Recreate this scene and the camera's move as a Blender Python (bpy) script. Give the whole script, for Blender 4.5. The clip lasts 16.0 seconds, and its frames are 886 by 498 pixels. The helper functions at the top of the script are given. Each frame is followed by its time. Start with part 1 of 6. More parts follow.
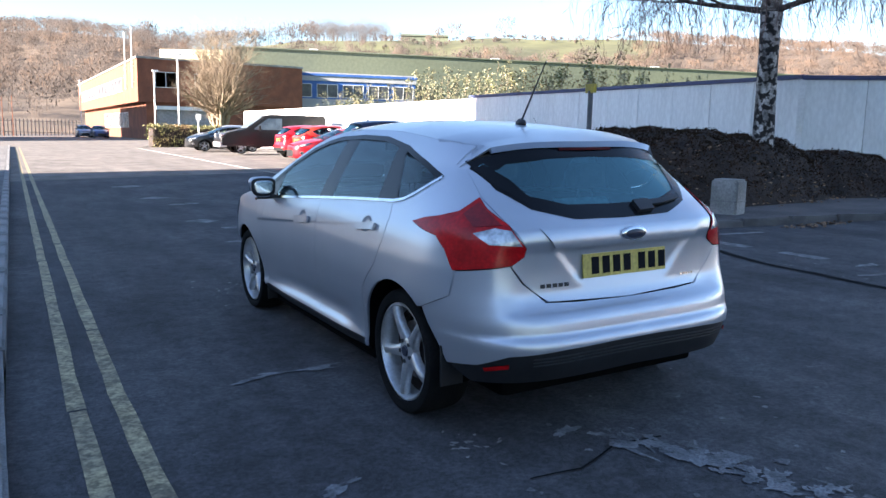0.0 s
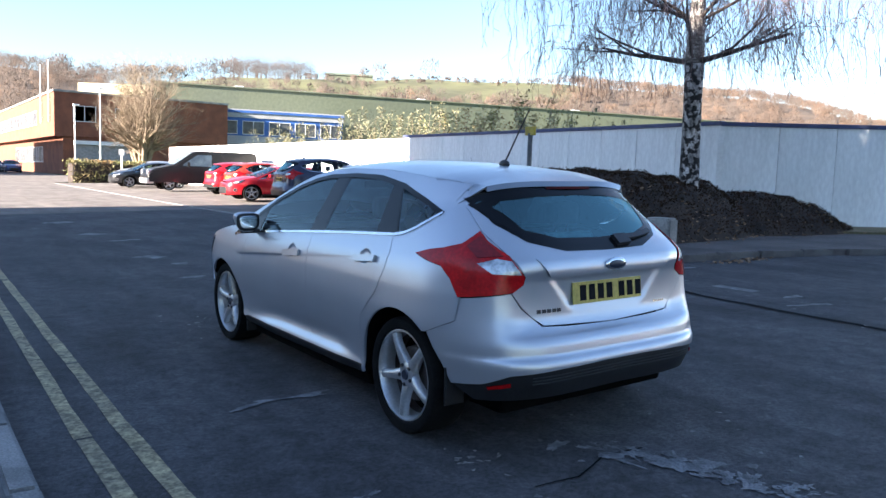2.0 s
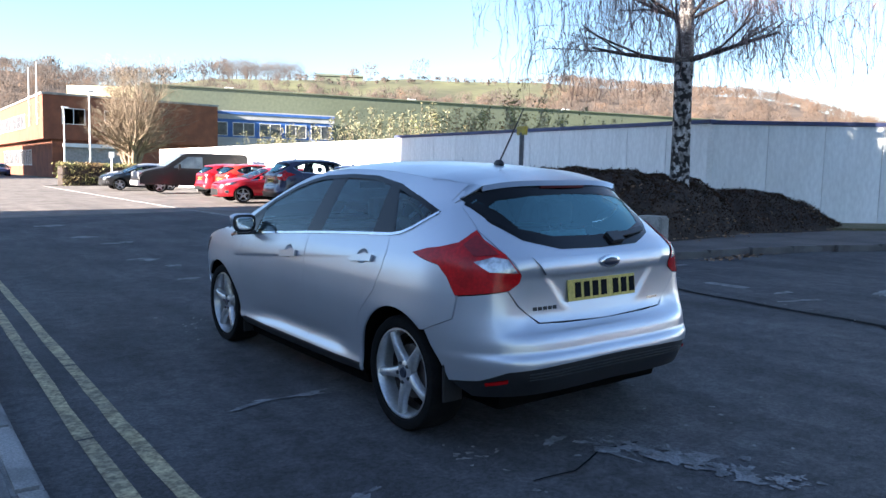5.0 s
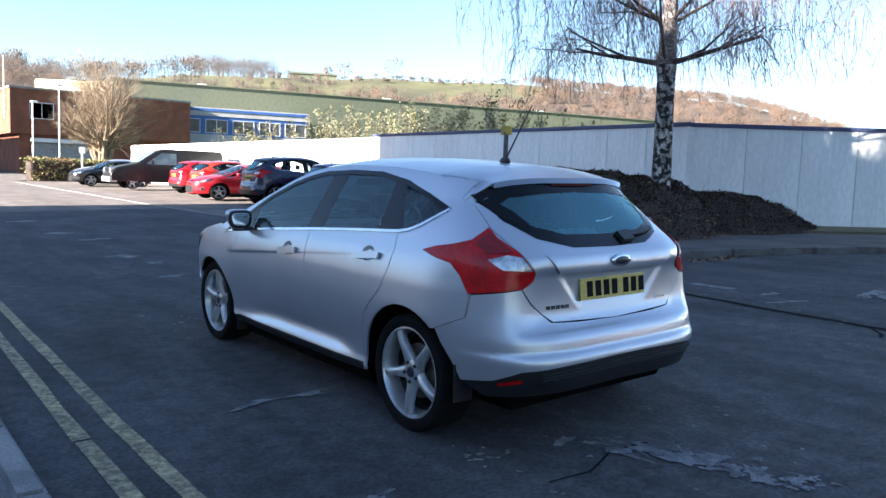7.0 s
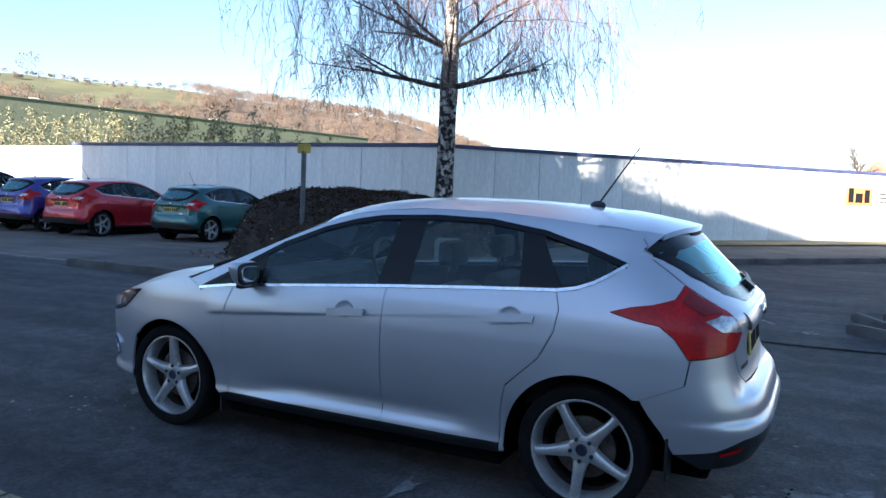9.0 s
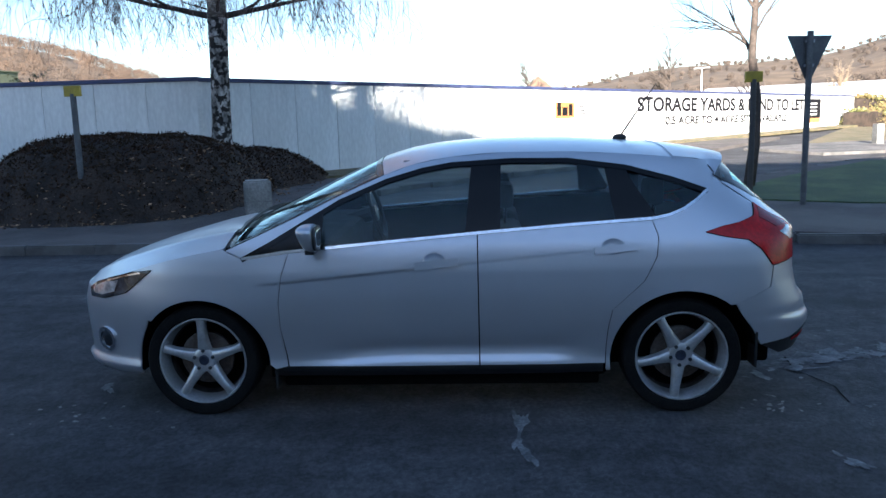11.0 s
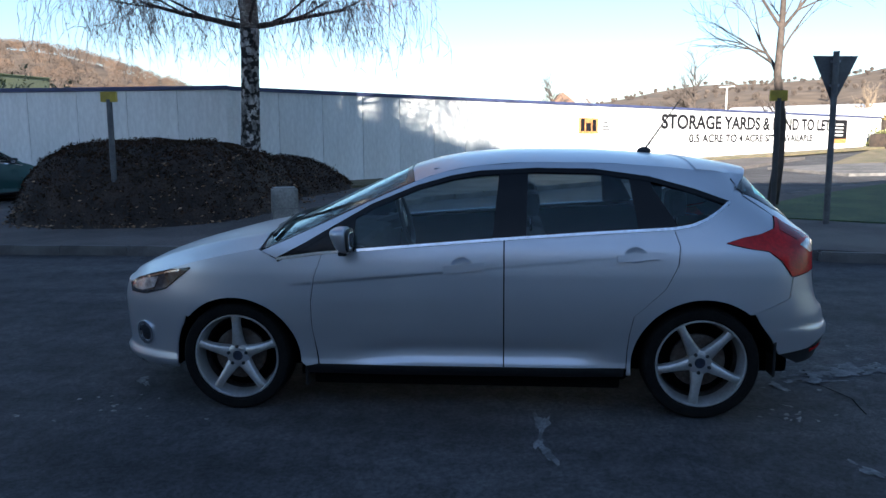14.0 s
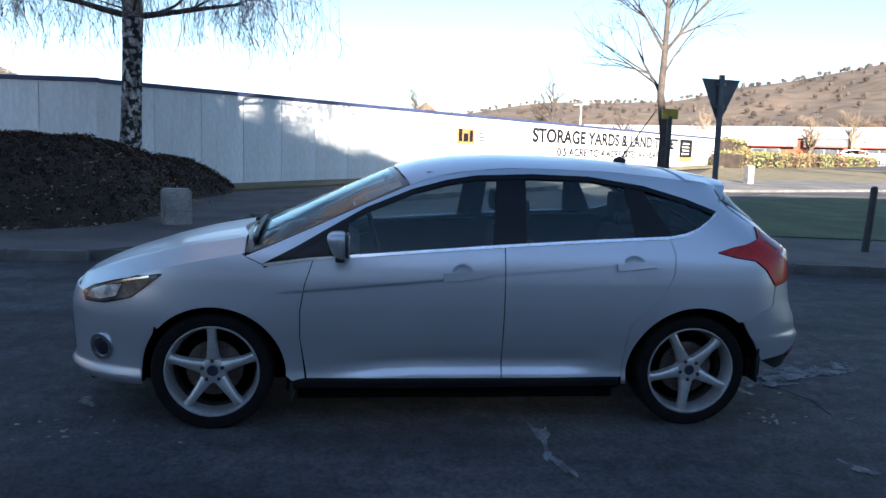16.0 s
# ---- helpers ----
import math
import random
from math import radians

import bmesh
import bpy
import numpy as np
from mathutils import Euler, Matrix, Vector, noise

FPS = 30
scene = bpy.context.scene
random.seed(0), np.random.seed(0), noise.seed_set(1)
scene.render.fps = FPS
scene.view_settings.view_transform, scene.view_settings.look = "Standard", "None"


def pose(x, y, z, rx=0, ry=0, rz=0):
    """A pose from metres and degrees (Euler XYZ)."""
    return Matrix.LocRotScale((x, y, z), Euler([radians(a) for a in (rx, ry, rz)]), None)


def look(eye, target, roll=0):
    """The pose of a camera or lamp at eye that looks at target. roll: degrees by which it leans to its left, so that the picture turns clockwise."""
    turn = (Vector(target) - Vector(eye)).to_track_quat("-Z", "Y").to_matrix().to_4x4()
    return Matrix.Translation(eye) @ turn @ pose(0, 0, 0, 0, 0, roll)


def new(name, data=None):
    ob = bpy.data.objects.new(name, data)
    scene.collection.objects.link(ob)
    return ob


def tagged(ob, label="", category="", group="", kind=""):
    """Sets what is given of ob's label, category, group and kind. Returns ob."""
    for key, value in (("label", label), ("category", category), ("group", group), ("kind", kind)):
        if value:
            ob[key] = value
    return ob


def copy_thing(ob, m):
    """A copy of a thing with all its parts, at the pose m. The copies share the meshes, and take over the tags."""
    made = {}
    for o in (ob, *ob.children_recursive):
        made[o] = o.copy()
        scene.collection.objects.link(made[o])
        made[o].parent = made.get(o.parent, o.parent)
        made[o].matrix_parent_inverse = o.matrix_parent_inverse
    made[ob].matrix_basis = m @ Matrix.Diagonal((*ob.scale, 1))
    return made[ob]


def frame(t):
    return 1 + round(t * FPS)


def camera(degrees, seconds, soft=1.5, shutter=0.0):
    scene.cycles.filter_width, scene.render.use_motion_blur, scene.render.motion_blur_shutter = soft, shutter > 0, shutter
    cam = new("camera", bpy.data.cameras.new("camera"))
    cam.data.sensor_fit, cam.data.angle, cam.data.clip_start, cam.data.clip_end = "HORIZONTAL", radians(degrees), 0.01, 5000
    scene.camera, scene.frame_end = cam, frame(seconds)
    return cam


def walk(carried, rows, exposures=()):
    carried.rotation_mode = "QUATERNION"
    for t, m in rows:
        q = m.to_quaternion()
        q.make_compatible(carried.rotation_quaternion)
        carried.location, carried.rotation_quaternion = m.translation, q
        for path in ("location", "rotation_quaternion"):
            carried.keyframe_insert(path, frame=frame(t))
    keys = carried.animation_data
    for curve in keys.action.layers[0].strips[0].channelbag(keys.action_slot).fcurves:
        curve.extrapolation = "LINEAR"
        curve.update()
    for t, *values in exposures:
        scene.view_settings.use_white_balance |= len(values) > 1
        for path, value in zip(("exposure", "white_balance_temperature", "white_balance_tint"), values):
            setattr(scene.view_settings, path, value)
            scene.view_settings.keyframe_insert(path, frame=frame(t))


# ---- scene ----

cam = camera(60.3, 16.0)
PATH = [
    (0, (-2.587, -3.333, 1.404), (-1.588, -1.625, 1.11), 1.3),
    (0.5, (-2.83, -3.259, 1.398), (-1.728, -1.611, 1.132), 1.2),
    (1, (-2.97, -3.317, 1.395), (-1.833, -1.689, 1.157), 1.4),
    (1.5, (-3.041, -3.369, 1.391), (-1.877, -1.759, 1.16), 1.8),
    (2, (-3.081, -3.391, 1.395), (-1.912, -1.78, 1.206), 1.9),
    (2.5, (-3.095, -3.389, 1.389), (-1.919, -1.785, 1.179), 1.5),
    (3, (-3.112, -3.392, 1.391), (-1.941, -1.785, 1.175), 1.6),
    (3.5, (-3.12, -3.405, 1.393), (-1.943, -1.802, 1.181), 1.4),
    (4, (-3.131, -3.411, 1.395), (-1.939, -1.816, 1.197), 1.7),
    (6.5, (-3.139, -3.427, 1.388), (-1.96, -1.822, 1.206), 1.1),
    (7, (-3.251, -3.247, 1.369), (-2.007, -1.692, 1.183), 2.1),
    (7.5, (-3.497, -2.808, 1.408), (-2.108, -1.385, 1.199), 2.5),
    (8, (-3.8, -2.257, 1.442), (-2.27, -0.987, 1.228), 2.8),
    (8.5, (-4.035, -1.611, 1.439), (-2.4, -0.496, 1.15), 3.6),
    (8.7, (-4.164, -1.357, 1.453), (-2.466, -0.323, 1.23), 3.1),
    (10.8, (-4.87, 0.951, 1.552), (-2.895, 1.13, 1.296), -1.3),
    (11, (-4.91, 1.038, 1.568), (-2.938, 1.154, 1.257), -1.6),
    (11.5, (-4.985, 1.091, 1.56), (-3.015, 1.254, 1.256), -1.2),
    (12, (-5.038, 1.066, 1.563), (-3.061, 1.215, 1.298), -0.2),
    (12.5, (-5.061, 1.054, 1.551), (-3.08, 1.23, 1.334), 0.3),
    (13, (-5.065, 1.053, 1.549), (-3.088, 1.228, 1.3), -0.2),
    (13.5, (-5.065, 1.062, 1.546), (-3.089, 1.229, 1.289), -0.5),
    (14, (-5.066, 1.074, 1.544), (-3.093, 1.241, 1.268), -0.4),
    (14.5, (-5.052, 1.087, 1.542), (-3.088, 1.234, 1.199), -0.5),
    (15, (-5.044, 1.104, 1.538), (-3.079, 1.24, 1.188), -0.2),
    (15.5, (-5.013, 1.334, 1.534), (-3.033, 1.413, 1.263), 2.1),
    (16, (-4.894, 1.853, 1.508), (-2.921, 1.645, 1.256), 1.6),
]
EXPOSURES = [(0, 3.07, 5950, 16), (1.5, 3.03, 5950, 15), (4.2, 3.0, 5850, 14), (6.3, 2.92, 5850, 14), (8.0, 2.93, 5850, 13), (9.5, 2.74, 5800, 12), (11.0, 2.61, 5780, 11), (12.5, 2.35, 5750, 11), (13.0, 2.18, 5750, 11), (13.5, 2.18, 5750, 11), (14.0, 2.26, 5750, 11), (14.5, 2.52, 5750, 11), (15.0, 2.70, 5750, 11), (15.5, 2.7, 5750, 12), (16.0, 2.48, 5800, 12)]
walk(cam, [(t, look(eye, target, roll)) for t, eye, target, roll in PATH], EXPOSURES)

# ---------- world, sun ----------
SUN_AZ, SUN_EL = -84.0, 17.0          # where the sun stands: degrees clockwise from +y, and up
world = bpy.data.worlds.new("sky")
scene.world = world
world.use_nodes = True
wn = world.node_tree
sky = wn.nodes.new("ShaderNodeTexSky")
sky.sky_type = 'NISHITA'
sky.sun_disc = False
sky.sun_elevation, sky.sun_rotation = radians(SUN_EL), radians(SUN_AZ)
sky.air_density, sky.dust_density, sky.ozone_density = 1.0, 0.25, 1.6
wn.links.new(sky.outputs[0], wn.nodes["Background"].inputs[0])
wn.nodes["Background"].inputs[1].default_value = 0.045
sun = new("sun", bpy.data.lights.new("sun", 'SUN'))
sun.data.energy, sun.data.angle, sun.data.color = 5.0, radians(0.53), (1.0, 0.86, 0.68)
to_sun = Vector((math.sin(radians(SUN_AZ)) * math.cos(radians(SUN_EL)), math.cos(radians(SUN_AZ)) * math.cos(radians(SUN_EL)), math.sin(radians(SUN_EL))))
sun.matrix_world = look(to_sun * 50, (0, 0, 0))

rnd = random.Random(7)


# ---------- materials ----------
def mat(name, color, rough=0.7, metal=0.0, color2=None, scale=6.0, mix=0.5, fine=60.0, fine_mix=0.25, bump=0.15, bump_scale=None,
        coat=0.0, spec=0.5, by_piece=0.0, sub=None, coords="Object"):
    """A surface with stains at one scale, grain at a finer one, and relief."""
    m = bpy.data.materials.new(name)
    m.use_nodes = True
    n, l = m.node_tree.nodes, m.node_tree.links
    b = n["Principled BSDF"]
    b.inputs["Roughness"].default_value = rough
    b.inputs["Metallic"].default_value = metal
    b.inputs["Coat Weight"].default_value = coat
    b.inputs["Coat Roughness"].default_value = 0.04
    b.inputs["Specular IOR Level"].default_value = spec
    tc = n.new("ShaderNodeTexCoord")
    t1 = n.new("ShaderNodeTexNoise")
    t1.inputs["Scale"].default_value, t1.inputs["Detail"].default_value = scale, 5
    t2 = n.new("ShaderNodeTexNoise")
    t2.inputs["Scale"].default_value, t2.inputs["Detail"].default_value = fine, 3
    for t in (t1, t2):
        l.new(tc.outputs[coords], t.inputs["Vector"])
    r = n.new("ShaderNodeValToRGB")
    r.color_ramp.elements[0].position, r.color_ramp.elements[1].position = 0.5 - 0.5 * mix + 0.15, 0.5 + 0.5 * mix - 0.15
    if r.color_ramp.elements[0].position >= r.color_ramp.elements[1].position:
        r.color_ramp.elements[0].position, r.color_ramp.elements[1].position = 0.4, 0.6
    c2 = color2 or tuple(c * 0.75 for c in color)
    r.color_ramp.elements[0].color, r.color_ramp.elements[1].color = (*c2, 1), (*color, 1)
    l.new(t1.outputs[0], r.inputs[0])
    mx = n.new("ShaderNodeMix")
    mx.data_type, mx.blend_type = 'RGBA', 'MULTIPLY'
    mx.inputs[0].default_value = 1.0
    mr = n.new("ShaderNodeMapRange")
    mr.inputs[1].default_value, mr.inputs[2].default_value = 0.3, 0.7
    mr.inputs[3].default_value, mr.inputs[4].default_value = 1 - fine_mix, 1 + fine_mix * 0.6
    l.new(t2.outputs[0], mr.inputs[0])
    l.new(r.outputs[0], mx.inputs[6])
    l.new(mr.outputs[0], mx.inputs[7])
    out = mx.outputs[2]
    if by_piece:
        oi = n.new("ShaderNodeObjectInfo")
        geo = n.new("ShaderNodeNewGeometry")
        ad = n.new("ShaderNodeMath")
        ad.operation = 'ADD'
        l.new(oi.outputs["Random"], ad.inputs[0])
        l.new(geo.outputs["Random Per Island"], ad.inputs[1])
        fr = n.new("ShaderNodeMath")
        fr.operation = 'FRACT'
        l.new(ad.outputs[0], fr.inputs[0])
        hs = n.new("ShaderNodeHueSaturation")
        mv = n.new("ShaderNodeMapRange")
        mv.inputs[3].default_value, mv.inputs[4].default_value = 1 - by_piece, 1 + by_piece
        l.new(fr.outputs[0], mv.inputs[0])
        l.new(mv.outputs[0], hs.inputs["Value"])
        l.new(out, hs.inputs["Color"])
        out = hs.outputs[0]
    l.new(out, b.inputs["Base Color"])
    if bump:
        bp = n.new("ShaderNodeBump")
        bp.inputs["Strength"].default_value, bp.inputs["Distance"].default_value = bump, 0.02
        t3 = n.new("ShaderNodeTexNoise")
        t3.inputs["Scale"].default_value, t3.inputs["Detail"].default_value = bump_scale or fine, 4
        l.new(tc.outputs[coords], t3.inputs["Vector"])
        l.new(t3.outputs[0], bp.inputs["Height"])
        l.new(bp.outputs[0], b.inputs["Normal"])
    return m


def glass(name, tint, gloss=0.02, ior=1.5):
    """A thin pane: mostly clear, tinted, with the gloss that Fresnel gives."""
    m = bpy.data.materials.new(name)
    m.use_nodes = True
    n, l = m.node_tree.nodes, m.node_tree.links
    n.remove(n["Principled BSDF"])
    tr, gl, mx, fr = n.new("ShaderNodeBsdfTransparent"), n.new("ShaderNodeBsdfGlossy"), n.new("ShaderNodeMixShader"), n.new("ShaderNodeFresnel")
    tr.inputs[0].default_value = (*tint, 1)
    gl.inputs["Roughness"].default_value = gloss
    gl.inputs["Color"].default_value = (0.80, 0.96, 1.0, 1)
    fr.inputs["IOR"].default_value = ior
    l.new(fr.outputs[0], mx.inputs[0])
    l.new(tr.outputs[0], mx.inputs[1])
    l.new(gl.outputs[0], mx.inputs[2])
    l.new(mx.outputs[0], n["Material Output"].inputs[0])
    return m


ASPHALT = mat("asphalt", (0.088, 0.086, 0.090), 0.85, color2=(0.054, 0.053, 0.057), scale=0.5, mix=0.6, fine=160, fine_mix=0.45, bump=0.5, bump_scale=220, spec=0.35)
# Car park's worn tarmac, also the painted sunlight on the far road.
ASPHALT_LIGHT = mat("worn_and_sunlit_asphalt", (0.175, 0.152, 0.133), 0.9, color2=(0.125, 0.108, 0.095), scale=0.6, fine=120, fine_mix=0.35, bump=0.4, bump_scale=180)
PAVING = mat("paving", (0.17, 0.16, 0.155), 0.9, color2=(0.10, 0.098, 0.095), scale=1.1, fine=110, fine_mix=0.35, bump=0.35, bump_scale=150)
KERB = mat("kerb_concrete", (0.27, 0.26, 0.25), 0.88, color2=(0.17, 0.165, 0.16), scale=3.0, fine=90, fine_mix=0.3, bump=0.3, by_piece=0.12)
YELLOW = mat("yellow_line_paint", (0.46, 0.375, 0.21), 0.8, color2=(0.30, 0.25, 0.155), scale=5.0, mix=0.55, fine=55, fine_mix=0.4, bump=0.3)
PALE_WEAR = mat("bare_pale_wear", (0.24, 0.24, 0.245), 0.9, color2=(0.12, 0.12, 0.125), scale=9.0, fine=70, fine_mix=0.4, bump=0.4)
TAR = mat("tar_seam", (0.009, 0.009, 0.010), 0.95, scale=4.0, fine=80, bump=0.3, spec=0.1)
IRON = mat("cast_iron", (0.16, 0.16, 0.165), 0.6, 0.6, scale=8.0, fine=50, bump=0.5)
GRASS = mat("grass", (0.085, 0.125, 0.045), 0.95, color2=(0.05, 0.085, 0.035), scale=1.4, fine=45, fine_mix=0.5, bump=0.6, bump_scale=70)
SOIL = mat("earth_and_litter", (0.052, 0.036, 0.027), 0.95, color2=(0.027, 0.020, 0.016), scale=3.0, fine=40, fine_mix=0.5, bump=0.8, bump_scale=25)
HEDGE_LEAF = mat("dark_shrub_leaf", (0.044, 0.031, 0.020), 0.85, color2=(0.056, 0.033, 0.022), scale=2.0, fine=9, fine_mix=0.5, bump=0, spec=0.05, by_piece=0.5)
DRY_LEAF = mat("fallen_leaf", (0.30, 0.19, 0.11), 0.8, color2=(0.20, 0.12, 0.07), scale=5, bump=0, by_piece=0.5)
WALL_WHITE = mat("white_painted_panel", (0.82, 0.83, 0.82), 0.75, color2=(0.73, 0.75, 0.72), scale=0.8, mix=0.7, fine=14, fine_mix=0.1, bump=0.08, bump_scale=30, by_piece=0.035)
COPING = mat("navy_coping", (0.055, 0.07, 0.16), 0.6, color2=(0.04, 0.05, 0.11), scale=2, fine=30, bump=0.1)
BARK_WHITE = mat("birch_bark", (0.66, 0.62, 0.57), 0.8, color2=(0.30, 0.26, 0.23), scale=6.0, mix=0.45, fine=22, fine_mix=0.3, bump=0.6, bump_scale=18)
BARK_FISSURED = mat("fissured_birch_bark", (0.50, 0.47, 0.44), 0.85, color2=(0.022, 0.018, 0.016), scale=9.0, mix=0.36, fine=26, fine_mix=0.45, bump=0.9, bump_scale=22)
BARK = mat("grey_brown_bark", (0.085, 0.066, 0.055), 0.9, color2=(0.05, 0.04, 0.034), scale=6, fine=40, fine_mix=0.4, bump=0.6, bump_scale=30)
TWIG = mat("birch_twig", (0.22, 0.15, 0.135), 0.8, color2=(0.15, 0.10, 0.09), scale=3, bump=0)
STEM_PALE = mat("pale_bare_stem", (0.26, 0.20, 0.135), 0.85, color2=(0.17, 0.125, 0.085), scale=4, bump=0)
BRICK = mat("red_brick", (0.235, 0.088, 0.047), 0.9, color2=(0.165, 0.062, 0.036), scale=0.8, fine=18, fine_mix=0.35, bump=0.2, bump_scale=16)
CONCRETE = mat("concrete", (0.34, 0.33, 0.31), 0.9, color2=(0.22, 0.215, 0.2), scale=1.6, fine=30, bump=0.25)
GREEN_CLAD = mat("green_cladding", (0.125, 0.145, 0.10), 0.7, color2=(0.14, 0.16, 0.105), scale=0.15, fine=2.5, fine_mix=0.15, bump=0.05)
BLUE = mat("blue_panel", (0.05, 0.14, 0.42), 0.6, color2=(0.04, 0.11, 0.33), scale=0.7, fine=8, bump=0.05)
WHITE = mat("white_paint", (0.78, 0.78, 0.76), 0.6, color2=(0.68, 0.68, 0.66), scale=1.5, fine=20, fine_mix=0.08, bump=0.05)
CREAM = mat("cream_sign", (0.70, 0.62, 0.38), 0.6, color2=(0.6, 0.53, 0.32), scale=0.8, bump=0)
WINDOW_DARK = mat("building_window", (0.09, 0.095, 0.10), 0.25, color2=(0.05, 0.055, 0.065), scale=0.8, fine=4, bump=0, spec=0.35)
STEEL = mat("galvanised_steel", (0.34, 0.35, 0.37), 0.5, 0.7, color2=(0.25, 0.26, 0.28), scale=5, fine=40, bump=0.1)
DARK_METAL = mat("dark_painted_metal", (0.035, 0.037, 0.04), 0.5, 0.1, color2=(0.05, 0.05, 0.052), scale=6, bump=0.05)
SIGN_GREY = mat("sign_back_grey", (0.13, 0.135, 0.14), 0.6, 0.3, color2=(0.09, 0.093, 0.1), scale=6, bump=0.05)
SIGN_YELLOW = mat("yellow_sign", (0.45, 0.34, 0.03), 0.6, color2=(0.34, 0.25, 0.03), scale=6, bump=0)
INK = mat("black_lettering", (0.014, 0.014, 0.017), 0.85, scale=5, bump=0, spec=0.1)
ORANGE = mat("orange_print", (0.62, 0.30, 0.10), 0.6, color2=(0.42, 0.17, 0.06), scale=6, bump=0)
WOOD_BARE = mat("bare_winter_wood", (0.086, 0.066, 0.053), 0.95, color2=(0.048, 0.038, 0.032), scale=0.05, fine=0.5, fine_mix=0.25, bump=0, by_piece=0.16)
WOOD_RUST = mat("rust_winter_wood", (0.108, 0.070, 0.046), 0.95, color2=(0.066, 0.046, 0.034), scale=0.05, fine=0.5, fine_mix=0.25, bump=0, by_piece=0.16)
HILL_GRASS = mat("hill_pasture", (0.112, 0.116, 0.046), 0.95, color2=(0.080, 0.082, 0.036), scale=0.012, fine=0.09, fine_mix=0.25, bump=0)
HILL_MOOR = mat("hill_moor", (0.140, 0.100, 0.066), 0.95, color2=(0.088, 0.066, 0.046), scale=0.016, fine=0.12, fine_mix=0.4, bump=0)
DRY_VERGE = mat("dry_winter_verge", (0.19, 0.15, 0.09), 0.95, color2=(0.12, 0.11, 0.055), scale=1.2, fine=40, fine_mix=0.45, bump=0.5, bump_scale=60)
# A darker tone than the near kerb's concrete.
KERB_DARK = mat("dark_kerb_concrete", (0.135, 0.128, 0.122), 0.9, color2=(0.085, 0.08, 0.077), scale=3.0, fine=90, fine_mix=0.3, bump=0.3, by_piece=0.15)
PAVING_BROWN = mat("brown_grey_paving", (0.125, 0.110, 0.103), 0.9, color2=(0.08, 0.071, 0.066), scale=1.1, fine=110, fine_mix=0.35, bump=0.35, bump_scale=150)
IVY = mat("pale_evergreen_leaf", (0.20, 0.19, 0.10), 0.6, color2=(0.09, 0.10, 0.05), scale=1.5, bump=0, by_piece=0.5)
BUSH_GREEN = mat("hedge_leaf", (0.17, 0.18, 0.06), 0.7, color2=(0.20, 0.13, 0.06), scale=0.6, bump=0, by_piece=0.4)
TILE_BROWN = mat("brown_roof_tile", (0.19, 0.11, 0.075), 0.9, color2=(0.13, 0.08, 0.06), scale=1.2, bump=0.1)
ROOF_WHITE = mat("white_metal_roof", (0.75, 0.76, 0.76), 0.5, color2=(0.66, 0.67, 0.68), scale=0.2, fine=3, fine_mix=0.06, bump=0.03)
PALE_RENDER = mat("pale_render", (0.62, 0.61, 0.60), 0.9, color2=(0.54, 0.53, 0.52), scale=0.3, fine=8, bump=0.1)
RENDER_GREY = mat("grey_render", (0.42, 0.43, 0.44), 0.9, color2=(0.34, 0.35, 0.36), scale=0.4, fine=10, bump=0.1)


def mottle(m, scale, low, high, stretch=(1, 1, 1), detail=4):
    """Adds one more scale of stains to a surface."""
    n, l = m.node_tree.nodes, m.node_tree.links
    b = n["Principled BSDF"]
    src = b.inputs["Base Color"].links[0].from_socket
    tc, mp, t, r, mx = n.new("ShaderNodeTexCoord"), n.new("ShaderNodeMapping"), n.new("ShaderNodeTexNoise"), n.new("ShaderNodeMapRange"), n.new("ShaderNodeMix")
    mp.inputs["Scale"].default_value = stretch
    t.inputs["Scale"].default_value, t.inputs["Detail"].default_value = scale, detail
    r.inputs[1].default_value, r.inputs[2].default_value, r.inputs[3].default_value, r.inputs[4].default_value = 0.36, 0.64, low, high
    mx.data_type, mx.blend_type = 'RGBA', 'MULTIPLY'
    mx.inputs[0].default_value = 1.0
    l.new(tc.outputs["Object"], mp.inputs[0])
    l.new(mp.outputs[0], t.inputs["Vector"])
    l.new(t.outputs[0], r.inputs[0])
    l.new(src, mx.inputs[6])
    l.new(r.outputs[0], mx.inputs[7])
    l.new(mx.outputs[2], b.inputs["Base Color"])


mottle(ASPHALT, 1.1, 0.74, 1.2, (2.2, 0.5, 1))
mottle(ASPHALT, 7.0, 0.78, 1.18, detail=6)
mottle(ASPHALT, 38.0, 0.72, 1.25)
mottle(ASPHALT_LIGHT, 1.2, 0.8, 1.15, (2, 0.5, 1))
mottle(PAVING, 9.0, 0.8, 1.15)
mottle(YELLOW, 24.0, 0.45, 1.15, detail=6)
mottle(WALL_WHITE, 1.3, 0.9, 1.03, (1, 1, 0.5))
mottle(BARK_WHITE, 14.0, 0.30, 1.1, (1, 1, 2.2), 5)
mottle(BARK_FISSURED, 5.0, 0.25, 1.15, (1.6, 1.6, 0.5), 5)


# ---------- mesh helpers ----------
def part(name, bm, material, parent=None, label="", smooth=None):
    """Links a bmesh as one mesh object, under a thing or a part."""
    me = bpy.data.meshes.new(name)
    if smooth is not None:
        for f in bm.faces:
            f.smooth = True
        for e in bm.edges:
            if len(e.link_faces) == 2 and e.calc_face_angle(0) > radians(smooth):
                e.smooth = False
    bm.to_mesh(me)
    bm.free()
    me.materials.append(material)
    ob = new(name, me)
    if parent is not None:
        ob.parent = parent
    if label:
        ob["label"] = label
    return ob


def thing(name, label, category, m=None, group="", kind=""):
    ob = new(name)
    ob.empty_display_size = 0.2
    if m is not None:
        ob.matrix_basis = m
    return tagged(ob, label, category, group, kind)


